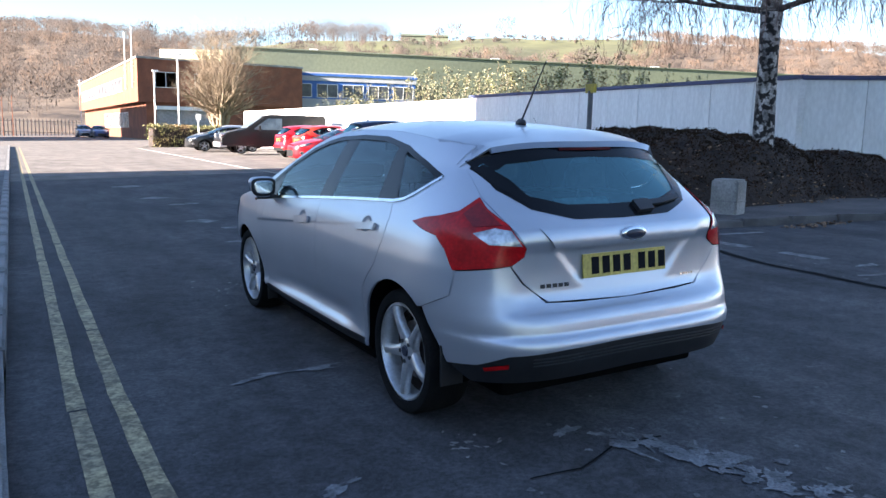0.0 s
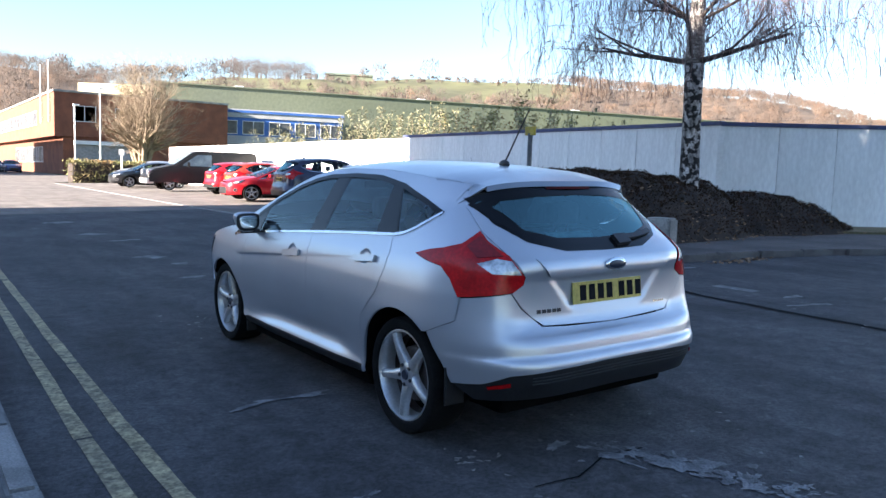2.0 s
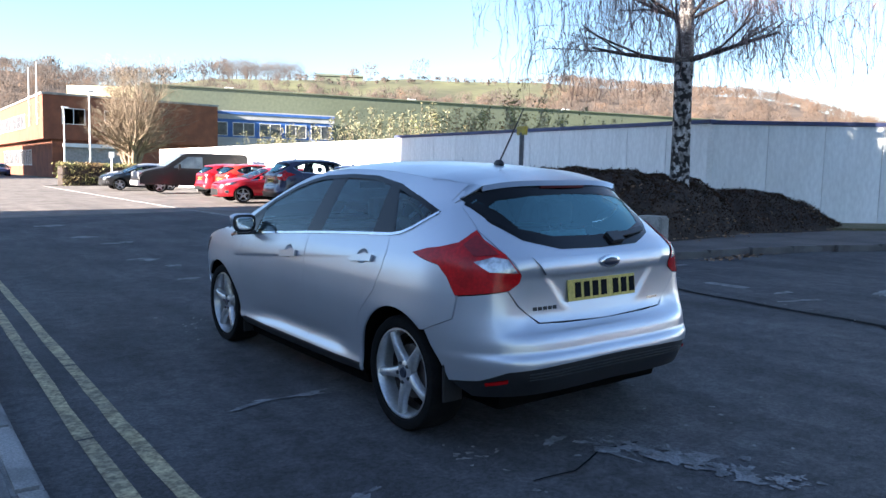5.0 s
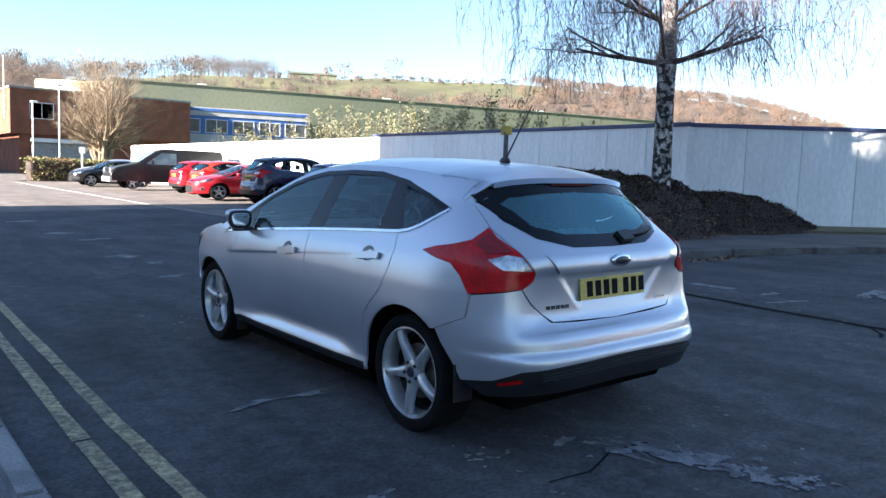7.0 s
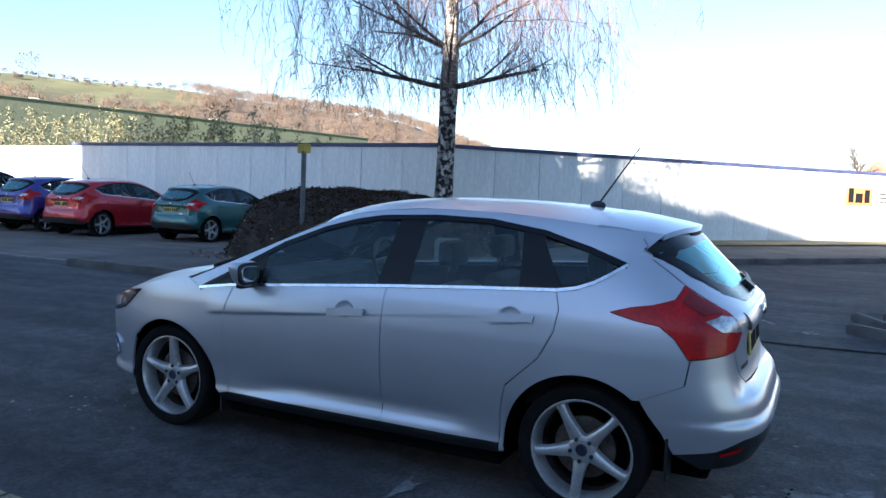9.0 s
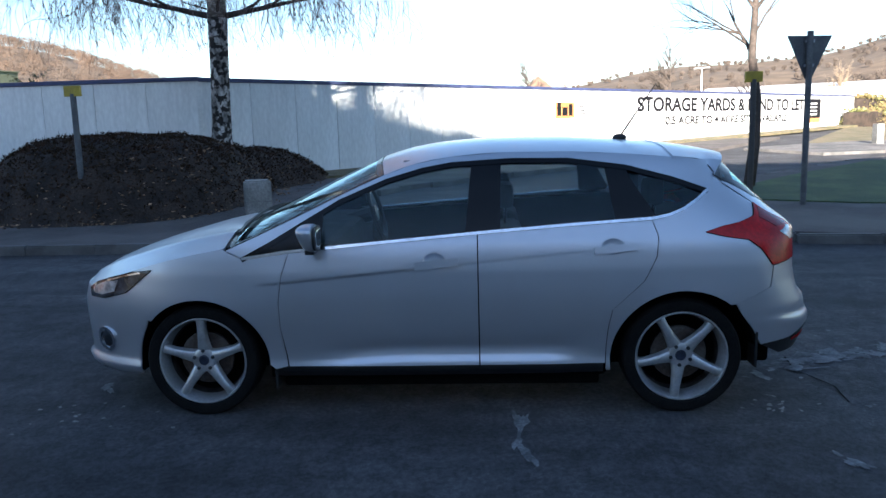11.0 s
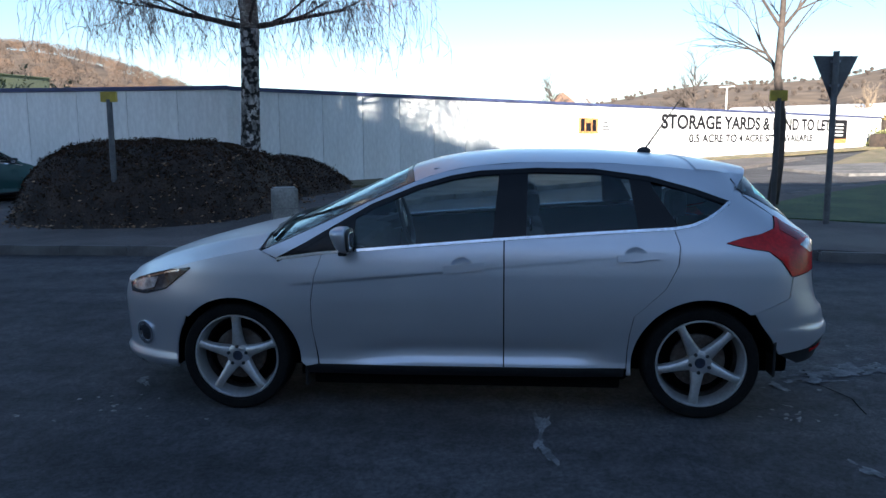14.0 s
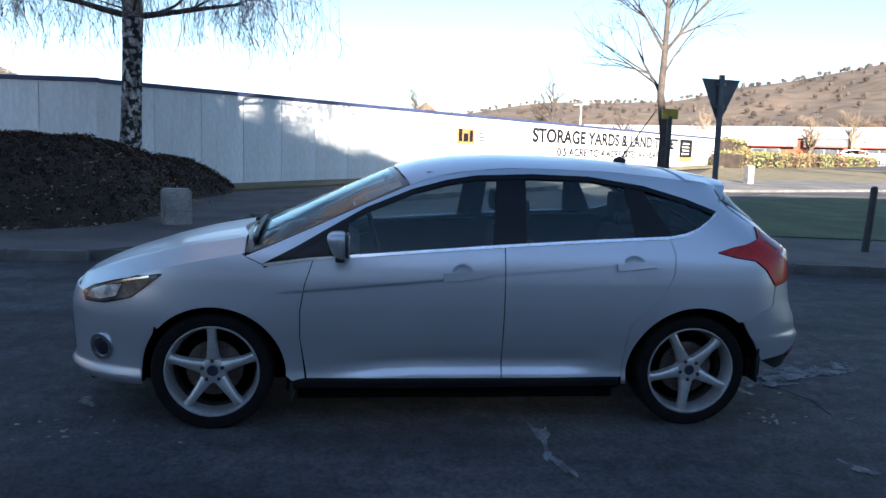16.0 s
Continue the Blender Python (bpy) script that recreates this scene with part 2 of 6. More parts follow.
def gz(x, y=0.0):
    """Height of the made ground: it rises gently to the right of the road."""
    return 0.0225 * (min(max(x, -30.0), 60.0) + 0.9)


def box(bm, x0, x1, y0, y1, z0, z1, bevel=0.0, m=None):
    got = bmesh.ops.create_cube(bm, size=1.0, matrix=Matrix.Translation(((x0 + x1) / 2, (y0 + y1) / 2, (z0 + z1) / 2)) @ Matrix.Diagonal((x1 - x0, y1 - y0, z1 - z0, 1)))
    if bevel:
        es = {e for v in got["verts"] for e in v.link_edges}
        got = bmesh.ops.bevel(bm, geom=list(es), offset=bevel, segments=2, affect='EDGES', profile=0.6)
    if m is not None:
        vs = got["verts"]
        bmesh.ops.transform(bm, matrix=m, verts=vs)
    return bm


def boxed(x0, x1, y0, y1, z0, z1, bevel=0.0):
    return box(bmesh.new(), x0, x1, y0, y1, z0, z1, bevel)


def tube(bm, pts, radii, seg=6, cap=True):
    """A round tube along points, with a radius at each."""
    rings = []
    up = Vector((0.31, 0.17, 0.93))
    for i, p in enumerate(pts):
        d = (pts[min(i + 1, len(pts) - 1)] - pts[max(i - 1, 0)]).normalized()
        a = d.cross(up)
        if a.length < 0.05:
            a = d.cross(Vector((1, 0, 0)))
        a.normalize()
        b = d.cross(a)
        r = radii[i]
        rings.append([bm.verts.new(p + (a * math.cos(2 * math.pi * k / seg) + b * math.sin(2 * math.pi * k / seg)) * r) for k in range(seg)])
    for r0, r1 in zip(rings, rings[1:]):
        for k in range(seg):
            bm.faces.new((r0[k], r0[(k + 1) % seg], r1[(k + 1) % seg], r1[k]))
    if cap and seg > 2:
        bm.faces.new(rings[0][::-1])
        bm.faces.new(rings[-1])
    return bm


def rod(p0, p1, r0, r1=None, seg=10):
    return tube(bmesh.new(), [Vector(p0), Vector(p1)], [r0, r0 if r1 is None else r1], seg)


def sheet(name, outline, off, material, thick=0.0, parent=None):
    """A flat sheet over the ground, its edge given in plan; with thickness it is a slab with sides."""
    bm = bmesh.new()
    vs = [bm.verts.new((x, y, gz(x) + off)) for x, y in outline]
    f = bm.faces.new(vs)
    if f.normal.z < 0 or (f.normal_update() or f.normal.z < 0):
        bmesh.ops.reverse_faces(bm, faces=[f])
    if thick:
        got = bmesh.ops.extrude_face_region(bm, geom=[f])
        low = [v for v in got["geom"] if isinstance(v, bmesh.types.BMVert)]
        for v in low:
            v.co.z -= thick
        bmesh.ops.recalc_face_normals(bm, faces=bm.faces[:])
    bmesh.ops.triangulate(bm, faces=[f for f in bm.faces if len(f.verts) > 4])
    return part(name, bm, material, parent)


def blotch(cx, cy, rx, ry, n=14, rough=0.35, seed=0, turn=0.0):
    """An uneven patch outline."""
    r = random.Random(seed)
    pts = []
    for k in range(n):
        a = 2 * math.pi * k / n
        q = 1 + rough * (r.random() * 2 - 1)
        x, y = rx * q * math.cos(a), ry * q * math.sin(a)
        pts.append((cx + x * math.cos(turn) - y * math.sin(turn), cy + x * math.sin(turn) + y * math.cos(turn)))
    return pts

# ---------- ground, road, pavements ----------
bm = bmesh.new()
xs = [-3000, -300, -30, 0, 30, 60, 300, 3000]
ys = [-3000, -300, -60, 0, 60, 130, 300, 3000]
grid = [[bm.verts.new((x, y, gz(x) - 0.06)) for y in ys] for x in xs]
for i in range(len(xs) - 1):
    for j in range(len(ys) - 1):
        bm.faces.new((grid[i][j], grid[i + 1][j], grid[i + 1][j + 1], grid[i][j + 1]))
tagged(part("ground", bm, GRASS), "rough grassy ground reaching out to the hills", "ground", kind="structure")


def kerb_x(y):
    """The near kerb line of the road."""
    return -2.62 + 0.0155 * max(0.0, y - 1.0)


ISLAND = [(4.42, 10.6), (4.40, 8.0), (4.34, 5.6), (4.45, 5.0), (4.8, 4.55), (5.5, 4.25), (6.84, 4.07), (8.2, 3.85), (9.6, 3.5), (11.3, 2.8), (13.6, 0.75), (16.5, -2.1), (20.0, -5.6)]
SOUTH = [(3.2, -9.0), (3.7, -5.6), (3.9, -4.6), (4.1, -3.3), (4.35, -2.5), (4.9, -1.9), (5.8, -1.6), (7.2, -1.75), (9.0, -2.5), (11.5, -4.4), (15.2, -7.9), (17.0, -10.2)]
road = sheet("road", [(kerb_x(-70), -70), (60, -70), (60, 3), (20, 8), (4.9, 11), (4.9, 23), (5.4, 52), (6.5, 54), (11, 60), (11, 160), (kerb_x(160) - 20, 160), (kerb_x(57) - 14, 90), (kerb_x(57) - 14, 58), (kerb_x(57), 56), (kerb_x(1), 1)], 0.0, ASPHALT)
tagged(road, "dark worn asphalt road with patches and cracks", "road", kind="structure")
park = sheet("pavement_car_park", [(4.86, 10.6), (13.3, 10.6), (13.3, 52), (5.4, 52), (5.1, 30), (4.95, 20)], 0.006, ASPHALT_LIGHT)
tagged(park, "pale worn tarmac car park", "car park", kind="structure")
# Lighter sheet over the asphalt, putting the far road's sunlight into colour.
sunlit_road_sheet = sheet("sunlit_road_sheet", [(kerb_x(19.5), 19.5), (4.84, 20.5), (5.1, 36), (5.42, 52), (6.4, 54), (11, 60), (11, 124), (-12, 124), (kerb_x(57) - 10, 58), (kerb_x(57), 56)], 0.002, ASPHALT_LIGHT)
tagged(sunlit_road_sheet, "paler sheet painting sunlight onto the far road", "road", kind="structure")
near_pave = sheet("pavement_near", [(-29.2, -70), (kerb_x(-70) - 0.125, -70), (kerb_x(1) - 0.125, 1), (kerb_x(55) - 0.125, 55), (-29.2, 55)], 0.11, PAVING, 0.2)
tagged(near_pave, "grey tarmac pavement beside the road", "pavement", kind="structure")
isl = sheet("pavement_island", [(x + 0.10, y + 0.06) for x, y in ISLAND] + [(30, -12), (30, 3), (13.2, 10.6), (4.6, 10.6)], 0.11, PAVING_BROWN, 0.2)
tagged(isl, "brown-grey pavement round the planted mound", "pavement", kind="structure")
sth = sheet("pavement_south", [(x + 0.12, y - 0.06) for x, y in SOUTH] + [(17.0, -30), (3.0, -30)], 0.11, PAVING_BROWN, 0.2)
tagged(sth, "grey pavement round the grass corner", "pavement", kind="structure")
tagged(sheet("grass_south", [(6.9, -4.6), (7.6, -3.2), (9.2, -3.4), (11.4, -5.2), (15.0, -8.6), (16.0, -12), (15.6, -22), (5.4, -22), (6.0, -9.0)], 0.13, GRASS, 0.1),
       "frosty short grass lawn at the road corner", "lawn", kind="structure")
tagged(sheet("grass_verge", [(12.4, 6.6), (13.2, 5.4), (15.5, 3.4), (19.2, 0.0), (28.2, -8.2), (44.0, -22.9), (45.0, -21.6), (16.6, 5.2), (13.5, 8.2)], 0.16, DRY_VERGE, 0.1),
       "dry brown grass verge along the foot of the wall", "lawn", kind="structure")
far_pave = sheet("pavement_far", [(19.0, -9.2), (19.6, -11.7), (21.2, -16.5), (24, -30), (29, -30), (26.5, -17), (24.5, -11.0), (22.6, -8.0)], 0.09, PAVING, 0.15)
tagged(far_pave, "sunlit pavement across the side road", "pavement", kind="structure")
tagged(sheet("lawn_far", [(24.6, -10.8), (26.6, -17), (29.1, -30), (75, -75), (85, -45), (46, -22.5)], 0.06, DRY_VERGE), "sunlit dry brown grass in front of the shops", "lawn", kind="structure")


def kerb_run(name, line, side, label, length=0.915, wide=0.125, high=0.12, material=KERB):
    """Kerb stones laid one by one along a line; side +1: the stone lies to the left of the way."""
    top = tagged(new(name), label, "kerb", kind="structure")
    stone = None
    pts = [Vector((x, y, 0)) for x, y in line]
    todo, carry = [], 0.0
    for a, b in zip(pts, pts[1:]):
        d = (b - a).length
        s = carry
        while s < d:
            todo.append((a + (b - a) * (s / d), math.atan2(b.y - a.y, b.x - a.x)))
            s += length + 0.008
        carry = s - d
    for p, ang in todo:
        if stone is None:
            sb = bmesh.new()
            y0, y1 = (0, wide) if side > 0 else (-wide, 0)
            box(sb, 0, length, y0, y1, -0.1, high)
            es = [e for e in sb.edges if all(v.co.z > 0 for v in e.verts)]
            bmesh.ops.bevel(sb, geom=es, offset=0.018, segments=2, affect='EDGES')
            ob = part("kerb_stone", sb, material, top)
            stone = ob.data
        else:
            ob = new("kerb_stone", stone)
            ob.parent = top
        ob.matrix_basis = Matrix.Translation((p.x, p.y, gz(p.x) + rnd.uniform(-0.004, 0.004))) @ Matrix.Rotation(ang + rnd.uniform(-0.004, 0.004), 4, 'Z')
    return top


kerb_run("kerb_1", [(kerb_x(-12), -12), (kerb_x(1), 1), (kerb_x(57), 57)], 1, "weathered concrete kerb stones along the road")
kerb_run("kerb_2", ISLAND, 1, "dark concrete kerb round the island", material=KERB_DARK)
kerb_run("kerb_4", [(4.80, 11.0), (4.84, 21.8), (5.1, 36.0), (5.42, 51.6)], -1, "flush pale kerb stones along the edge of the car park", high=0.02)
kerb_run("kerb_3", SOUTH, -1, "dark concrete kerb round the grass corner", material=KERB_DARK)

# double yellow lines, worn, with small gaps
lines = tagged(new("yellow_lines"), "double yellow no-parking lines, worn and cracked", "road marking", kind="structure")
for k, off in enumerate((0.275, 0.488)):
    y = -14.0
    while y < 56:
        n = rnd.uniform(2.0, 5.0)
        y1 = min(56, y + n)
        pts, back = [], []
        q = y
        while q < y1 + 0.01:
            pts.append((kerb_x(q) + off + rnd.uniform(-0.006, 0.006), q))
            back.append((kerb_x(q) + off + 0.085 + rnd.uniform(-0.006, 0.006), q))
            q += (y1 - y) / 8
        sheet("yellow_line", pts + back[::-1], 0.004, YELLOW, parent=lines)
        y = y1 + rnd.uniform(0.01, 0.05)

# pale bare patches, repairs and a tar seam in the asphalt
wear = tagged(new("road_wear"), "pale flaked patches, bare spots and small pale specks on the asphalt", "road marking", kind="structure")
SPOTS = [(-1.16, 0.89, 0.27, 0.045, 0.02), (-1.42, -0.62, 0.13, 0.05, 0.5), (-0.3, -0.62, 0.10, 0.035, 0.3),
         (-0.45, 3.42, 0.16, 0.05, 0.5), (-0.1, 3.1, 0.1, 0.04, 0.2), (0.08, 16.3, 0.34, 0.3, 0.1), (0.18, 12.9, 0.32, 0.25, 0.3), (0.4, 11.4, 0.28, 0.22, 0.0), (0.08, 8.55, 0.26, 0.22, 0.3),
         (0.24, 7.6, 0.16, 0.12, 0.1), (0.0, 6.2, 0.2, 0.1, 0.1), (6.6, 0.62, 0.5, 0.09, 0.1), (5.3, 1.3, 0.22, 0.07, 0.3), (5.0, 0.9, 0.3, 0.05, -0.4), (5.75, -0.4, 0.2, 0.06, 0.2), (5.2, -0.9, 0.14, 0.07, 0.1)]
for k, (x, y, rx, ry, a) in enumerate(SPOTS):
    for j in range(5 if rx < 0.3 else 9):
        u, v = rnd.uniform(-0.75, 0.75) * rx, rnd.uniform(-0.7, 0.7) * ry
        s = rnd.uniform(0.3, 0.62)
        sheet("pale_patch", blotch(x + u * math.cos(a) - v * math.sin(a), y + u * math.sin(a) + v * math.cos(a), rx * s * 0.8, ry * s, 13, 0.6, 40 * k + j, a + rnd.uniform(-0.3, 0.3)), 0.004 + 0.0006 * j, PALE_WEAR, parent=wear)
for k in range(84):
    u = rnd.uniform(-0.55, 0.5)
    x, y = 0.05 - 0.35 * u + rnd.gauss(0, 0.055), -1.2 + u * 0.9 + rnd.gauss(0, 0.06)
    s = 1.0 if abs(u) < 0.35 else 0.55
    sheet("pale_patch", blotch(x, y, s * rnd.uniform(0.012, 0.05), s * rnd.uniform(0.015, 0.075), 11, 0.65, k + 90, rnd.gauss(0.3, 0.5)), 0.004 + 0.0003 * (k % 12), PALE_WEAR, parent=wear)
for k in range(26):
    x, y = rnd.gauss(0.3, 0.6), rnd.gauss(-0.9, 0.5)
    sheet("pale_patch", blotch(x, y, rnd.uniform(0.008, 0.022), rnd.uniform(0.008, 0.02), 7, 0.5, k + 290, rnd.random() * 3), 0.005, PALE_WEAR, parent=wear)
# Small pale specks beside the car's wheels and the tar seam.
for k in range(52):
    cx, cy, sx, sy = ((-0.95, 3.35, 0.16, 0.28), (-0.82, -0.62, 0.10, 0.14), (4.6, 0.6, 0.25, 0.9))[k % 3]
    sheet("pale_patch", blotch(rnd.gauss(cx, sx), rnd.gauss(cy, sy), rnd.uniform(0.008, 0.024), rnd.uniform(0.006, 0.016), 7, 0.5, k + 400, rnd.random() * 3), 0.006, KERB, parent=wear)
seam = tagged(new("tar_seam"), "dark tar joint across the mouth of the side road", "road marking", kind="structure")
for line, w in (([(4.75, 2.75), (4.47, 1.9), (4.36, 0.7), (4.3, -0.2), (4.33, -1.0), (4.45, -2.0)], 0.06), ([(4.33, -0.2), (4.05, -0.45), (3.9, -0.5)], 0.02),
                ([(4.85, 11.0), (4.85, 16.7), (5.0, 22.5)], 0.045), ([(-0.75, -0.95), (-0.5, -0.98), (-0.2, -0.86), (0.05, -0.9)], 0.007)):
    for (xa, ya), (xb, yb) in zip(line, line[1:]):
        n = max(2, int(math.hypot(xb - xa, yb - ya) / 0.25))
        nx_, ny_ = -(yb - ya) / math.hypot(xb - xa, yb - ya), (xb - xa) / math.hypot(xb - xa, yb - ya)
        mid = [(xa + (xb - xa) * k / n, ya + (yb - ya) * k / n) for k in range(n + 1)]
        jog = [0.0] + [rnd.uniform(-0.6, 0.6) * w for _ in range(n - 1)] + [0.0]
        lft = [(x + nx_ * (w * rnd.uniform(0.6, 1.0) + j), y + ny_ * (w * rnd.uniform(0.6, 1.0) + j)) for (x, y), j in zip(mid, jog)]
        rgt = [(x - nx_ * (w * rnd.uniform(0.6, 1.0) - j), y - ny_ * (w * rnd.uniform(0.6, 1.0) - j)) for (x, y), j in zip(mid, jog)]
        sheet("tar_strip", lft + rgt[::-1], 0.006, TAR, parent=seam)
gw = tagged(new("give_way_lines"), "faded white give-way line across the side road", "road marking", kind="structure")
for k in range(2):
    sheet("white_dash", [(5.2 + k * 0.02, 3.3 - k * 1.0), (5.38 + k * 0.02, 3.3 - k * 1.0), (5.38 + k * 0.02, 2.75 - k * 1.0), (5.2 + k * 0.02, 2.75 - k * 1.0)], 0.004, PALE_WEAR, parent=gw)
sheet("white_dash", [(5.6, 3.82), (6.6, 3.60), (6.6, 3.50), (5.6, 3.70)], 0.004, PALE_WEAR, parent=gw)
bm = bmesh.new()
bmesh.ops.create_cone(bm, cap_ends=True, segments=28, radius1=0.33, radius2=0.33, depth=0.03)
cover = part("manhole_cover", bm, IRON)
cover.matrix_basis = pose(6.4, 0.18, gz(6.4) - 0.006)
tagged(cover, "round cast-iron manhole cover set in the road", "manhole cover")


# ---------- the long panel wall ----------
B0, BD = Vector((13.3, 7.82, 0)), Vector((0.727, -0.686, 0)).normalized()
BN = Vector((BD.y, -BD.x, 0))         # faces the road
if BN.x > 0:
    BN = -BN
BANG = math.atan2(BD.y, BD.x)


def wall_part(name, a, b, z_top, panel, label, coping=True):
    """A straight run of wall from a to b of upright panels with joints, and a coping."""
    d = (b - a)
    n = max(1, round(d.length / panel))
    step = d.length / n
    top = tagged(new(name), label, "wall", kind="structure")
    ang = math.atan2(d.y, d.x)
    cb = bmesh.new()
    box(cb, 0, d.length, -0.05, 0.05, gz(a.x) - 0.3, z_top - 0.06)
    core = part("wall_core", cb, CONCRETE, top)
    core.matrix_basis = Matrix.Translation((a.x, a.y, 0)) @ Matrix.Rotation(ang, 4, 'Z')
    pb = bmesh.new()
    box(pb, 0.006, step - 0.006, -0.075, 0.075, 0, 1.0)
    bmesh.ops.bevel(pb, geom=[e for e in pb.edges if abs(e.verts[0].co.z - e.verts[1].co.z) > 0.5], offset=0.005, segments=1, affect='EDGES')
    data = None
    for k in range(n):
        p = a + d * (k / n)
        z0 = gz(p.x) - 0.1
        if data is None:
            ob = part("panel", pb, WALL_WHITE, top)
            data = ob.data
        else:
            ob = new("panel", data)
            ob.parent = top
        off = rnd.uniform(-0.004, 0.004)
        ob.matrix_basis = Matrix.Translation((p.x, p.y, z0)) @ Matrix.Rotation(ang, 4, 'Z') @ Matrix.Translation((0, off, 0)) @ Matrix.Diagonal((1, 1, z_top - 0.075 - z0, 1))
    if coping:
        cb = bmesh.new()
        box(cb, -0.05, d.length + 0.02, -0.11, 0.11, z_top - 0.10, z_top, 0.012)
        c = part("coping", cb, COPING, top, "navy blue coping strip")
        c.matrix_basis = Matrix.Translation((a.x, a.y, 0)) @ Matrix.Rotation(ang, 4, 'Z')
    return top


wall_part("wall_west", Vector((13.3, 21.9, 0)), B0.copy(), 2.95, 1.28, "white panel wall with a navy coping")
wall_part("wall_south", B0.copy(), B0 + BD * 43.2, 2.93, 1.30, "white painted panel wall with large lettering")
corner_m = Matrix.Translation((B0.x, B0.y, 0)) @ Matrix.Rotation(BANG * 0.5 - radians(45), 4, 'Z')
filler = tagged(part("wall_corner", boxed(-0.071, 0.071, -0.076, 0.076, 0.1, 2.85), WALL_WHITE), "white filler piece at the bend of the panel wall", "wall", kind="structure")
filler.matrix_basis = corner_m
wall_part("wall_north", Vector((13.3, 53.0, 0)), Vector((13.3, 21.95, 0)), 2.90, 2.6, "bright white wall behind the car park", coping=False)


# lettering and signs on the wall: s runs along the south wall from the bend
def on_wall(s, z, out=0.082):
    p = B0 + BD * s + BN * out
    return Matrix.Translation((p.x, p.y, z)) @ Matrix.Rotation(BANG, 4, 'Z') @ Matrix.Rotation(radians(90), 4, 'X')


def lettering(name, body, s, z, width, height, material, label):
    cu = bpy.data.curves.new(name, 'FONT')
    cu.body, cu.size, cu.extrude, cu.offset = body, 1.0, 0.003, 0.034
    tmp = new(name + "_tmp", cu)
    bpy.context.view_layer.update()
    me = bpy.data.meshes.new_from_object(tmp.evaluated_get(bpy.context.evaluated_depsgraph_get()))
    bpy.data.objects.remove(tmp)
    co = np.zeros(len(me.vertices) * 3)
    me.vertices.foreach_get("co", co)
    co = co.reshape(-1, 3)
    lo, hi = co.min(0), co.max(0)
    co[:, 0] = (co[:, 0] - lo[0]) * width / (hi[0] - lo[0])
    co[:, 1] = (co[:, 1] - lo[1]) * height / (hi[1] - lo[1])
    me.vertices.foreach_set("co", co.ravel())
    top = tagged(new(name), label, "sign")
    top.matrix_basis = on_wall(s, z)
    whole = bmesh.new()
    whole.from_mesh(me)
    bpy.data.meshes.remove(me)
    left = set(whole.verts)
    while left:
        stack, island = [left.pop()], []
        while stack:
            v = stack.pop()
            island.append(v)
            for e in v.link_edges:
                o = e.other_vert(v)
                if o in left:
                    left.discard(o)
                    stack.append(o)
        b = bmesh.new()
        idx = {v: b.verts.new(v.co) for v in island}
        for f in {f for v in island for f in v.link_faces}:
            b.faces.new([idx[v] for v in f.verts])
        part("letter", b, material, top)
    whole.free()
    return top


S0 = 4.263
lettering("wall_lettering", "STORAGE YARDS & LAND TO LET", S0 + 14.55, 2.03, 16.75, 0.62, INK, "large dark capital letters on the white wall")
lettering("wall_lettering", "0.5 ACRE TO 4 ACRE SITES AVAILABLE", S0 + 16.7, 1.47, 12.4, 0.37, INK, "smaller grey capital letters under the headline")
sign = thing("wall_sign", "square brown and orange company sign on the wall", "sign", on_wall(S0 + 9.2, 1.84, 0.09))
part("board", boxed(0, 1.12, 0, 0.56, -0.01, 0.01), ORANGE, sign)
for k, (x, w, h) in enumerate(((0.10, 0.22, 0.46), (0.40, 0.3, 0.3), (0.78, 0.22, 0.42))):
    part("dark_shape", boxed(x, x + w, 0.08, 0.08 + h, 0.0105, 0.014), INK, sign)
post = thing("wall_poster", "black and orange poster board on the wall", "sign", on_wall(S0 + 31.55, 1.36, 0.09))
part("board", boxed(0, 2.05, 0.24, 1.30, -0.01, 0.01), INK, post)
part("orange_band", boxed(0, 2.05, 0, 0.235, -0.01, 0.01), ORANGE, post)
for k in range(4):
    part("text_bar", boxed(0.35 + 0.1 * (k % 2), 1.5, 0.40 + 0.2 * k, 0.48 + 0.2 * k, 0.0105, 0.014), WHITE, post)


pale = thing("pale_wall_sign", "faded white signboard with a thin pale blue border", "sign", on_wall(S0 + 11.67, 1.36, 0.088))
part("board", boxed(0, 2.58, 0, 1.36, -0.008, 0.008), WHITE, pale)
SKY_BLUE = mat("faded_blue_print", (0.46, 0.66, 0.74), 0.7, color2=(0.56, 0.70, 0.75), scale=4, bump=0)
for x0, x1, z0, z1 in ((0, 2.58, 0, 0.06), (0, 2.58, 1.30, 1.36), (0, 0.06, 0.06, 1.30), (2.52, 2.58, 0.06, 1.30), (0.25, 2.3, 0.50, 0.56), (0.25, 1.6, 0.95, 1.12)):
    part("blue_print", boxed(x0, x1, z0, z1, 0.0085, 0.011), SKY_BLUE, pale)
note = thing("wall_note", "small grey printed lines beside the orange sign", "sign", on_wall(S0 + 10.62, 1.95, 0.088))
for k in range(3):
    part("text_bar", boxed(0, 0.42 - 0.06 * k, 0.13 * k, 0.13 * k + 0.06, -0.006, 0.004), SIGN_GREY, note)


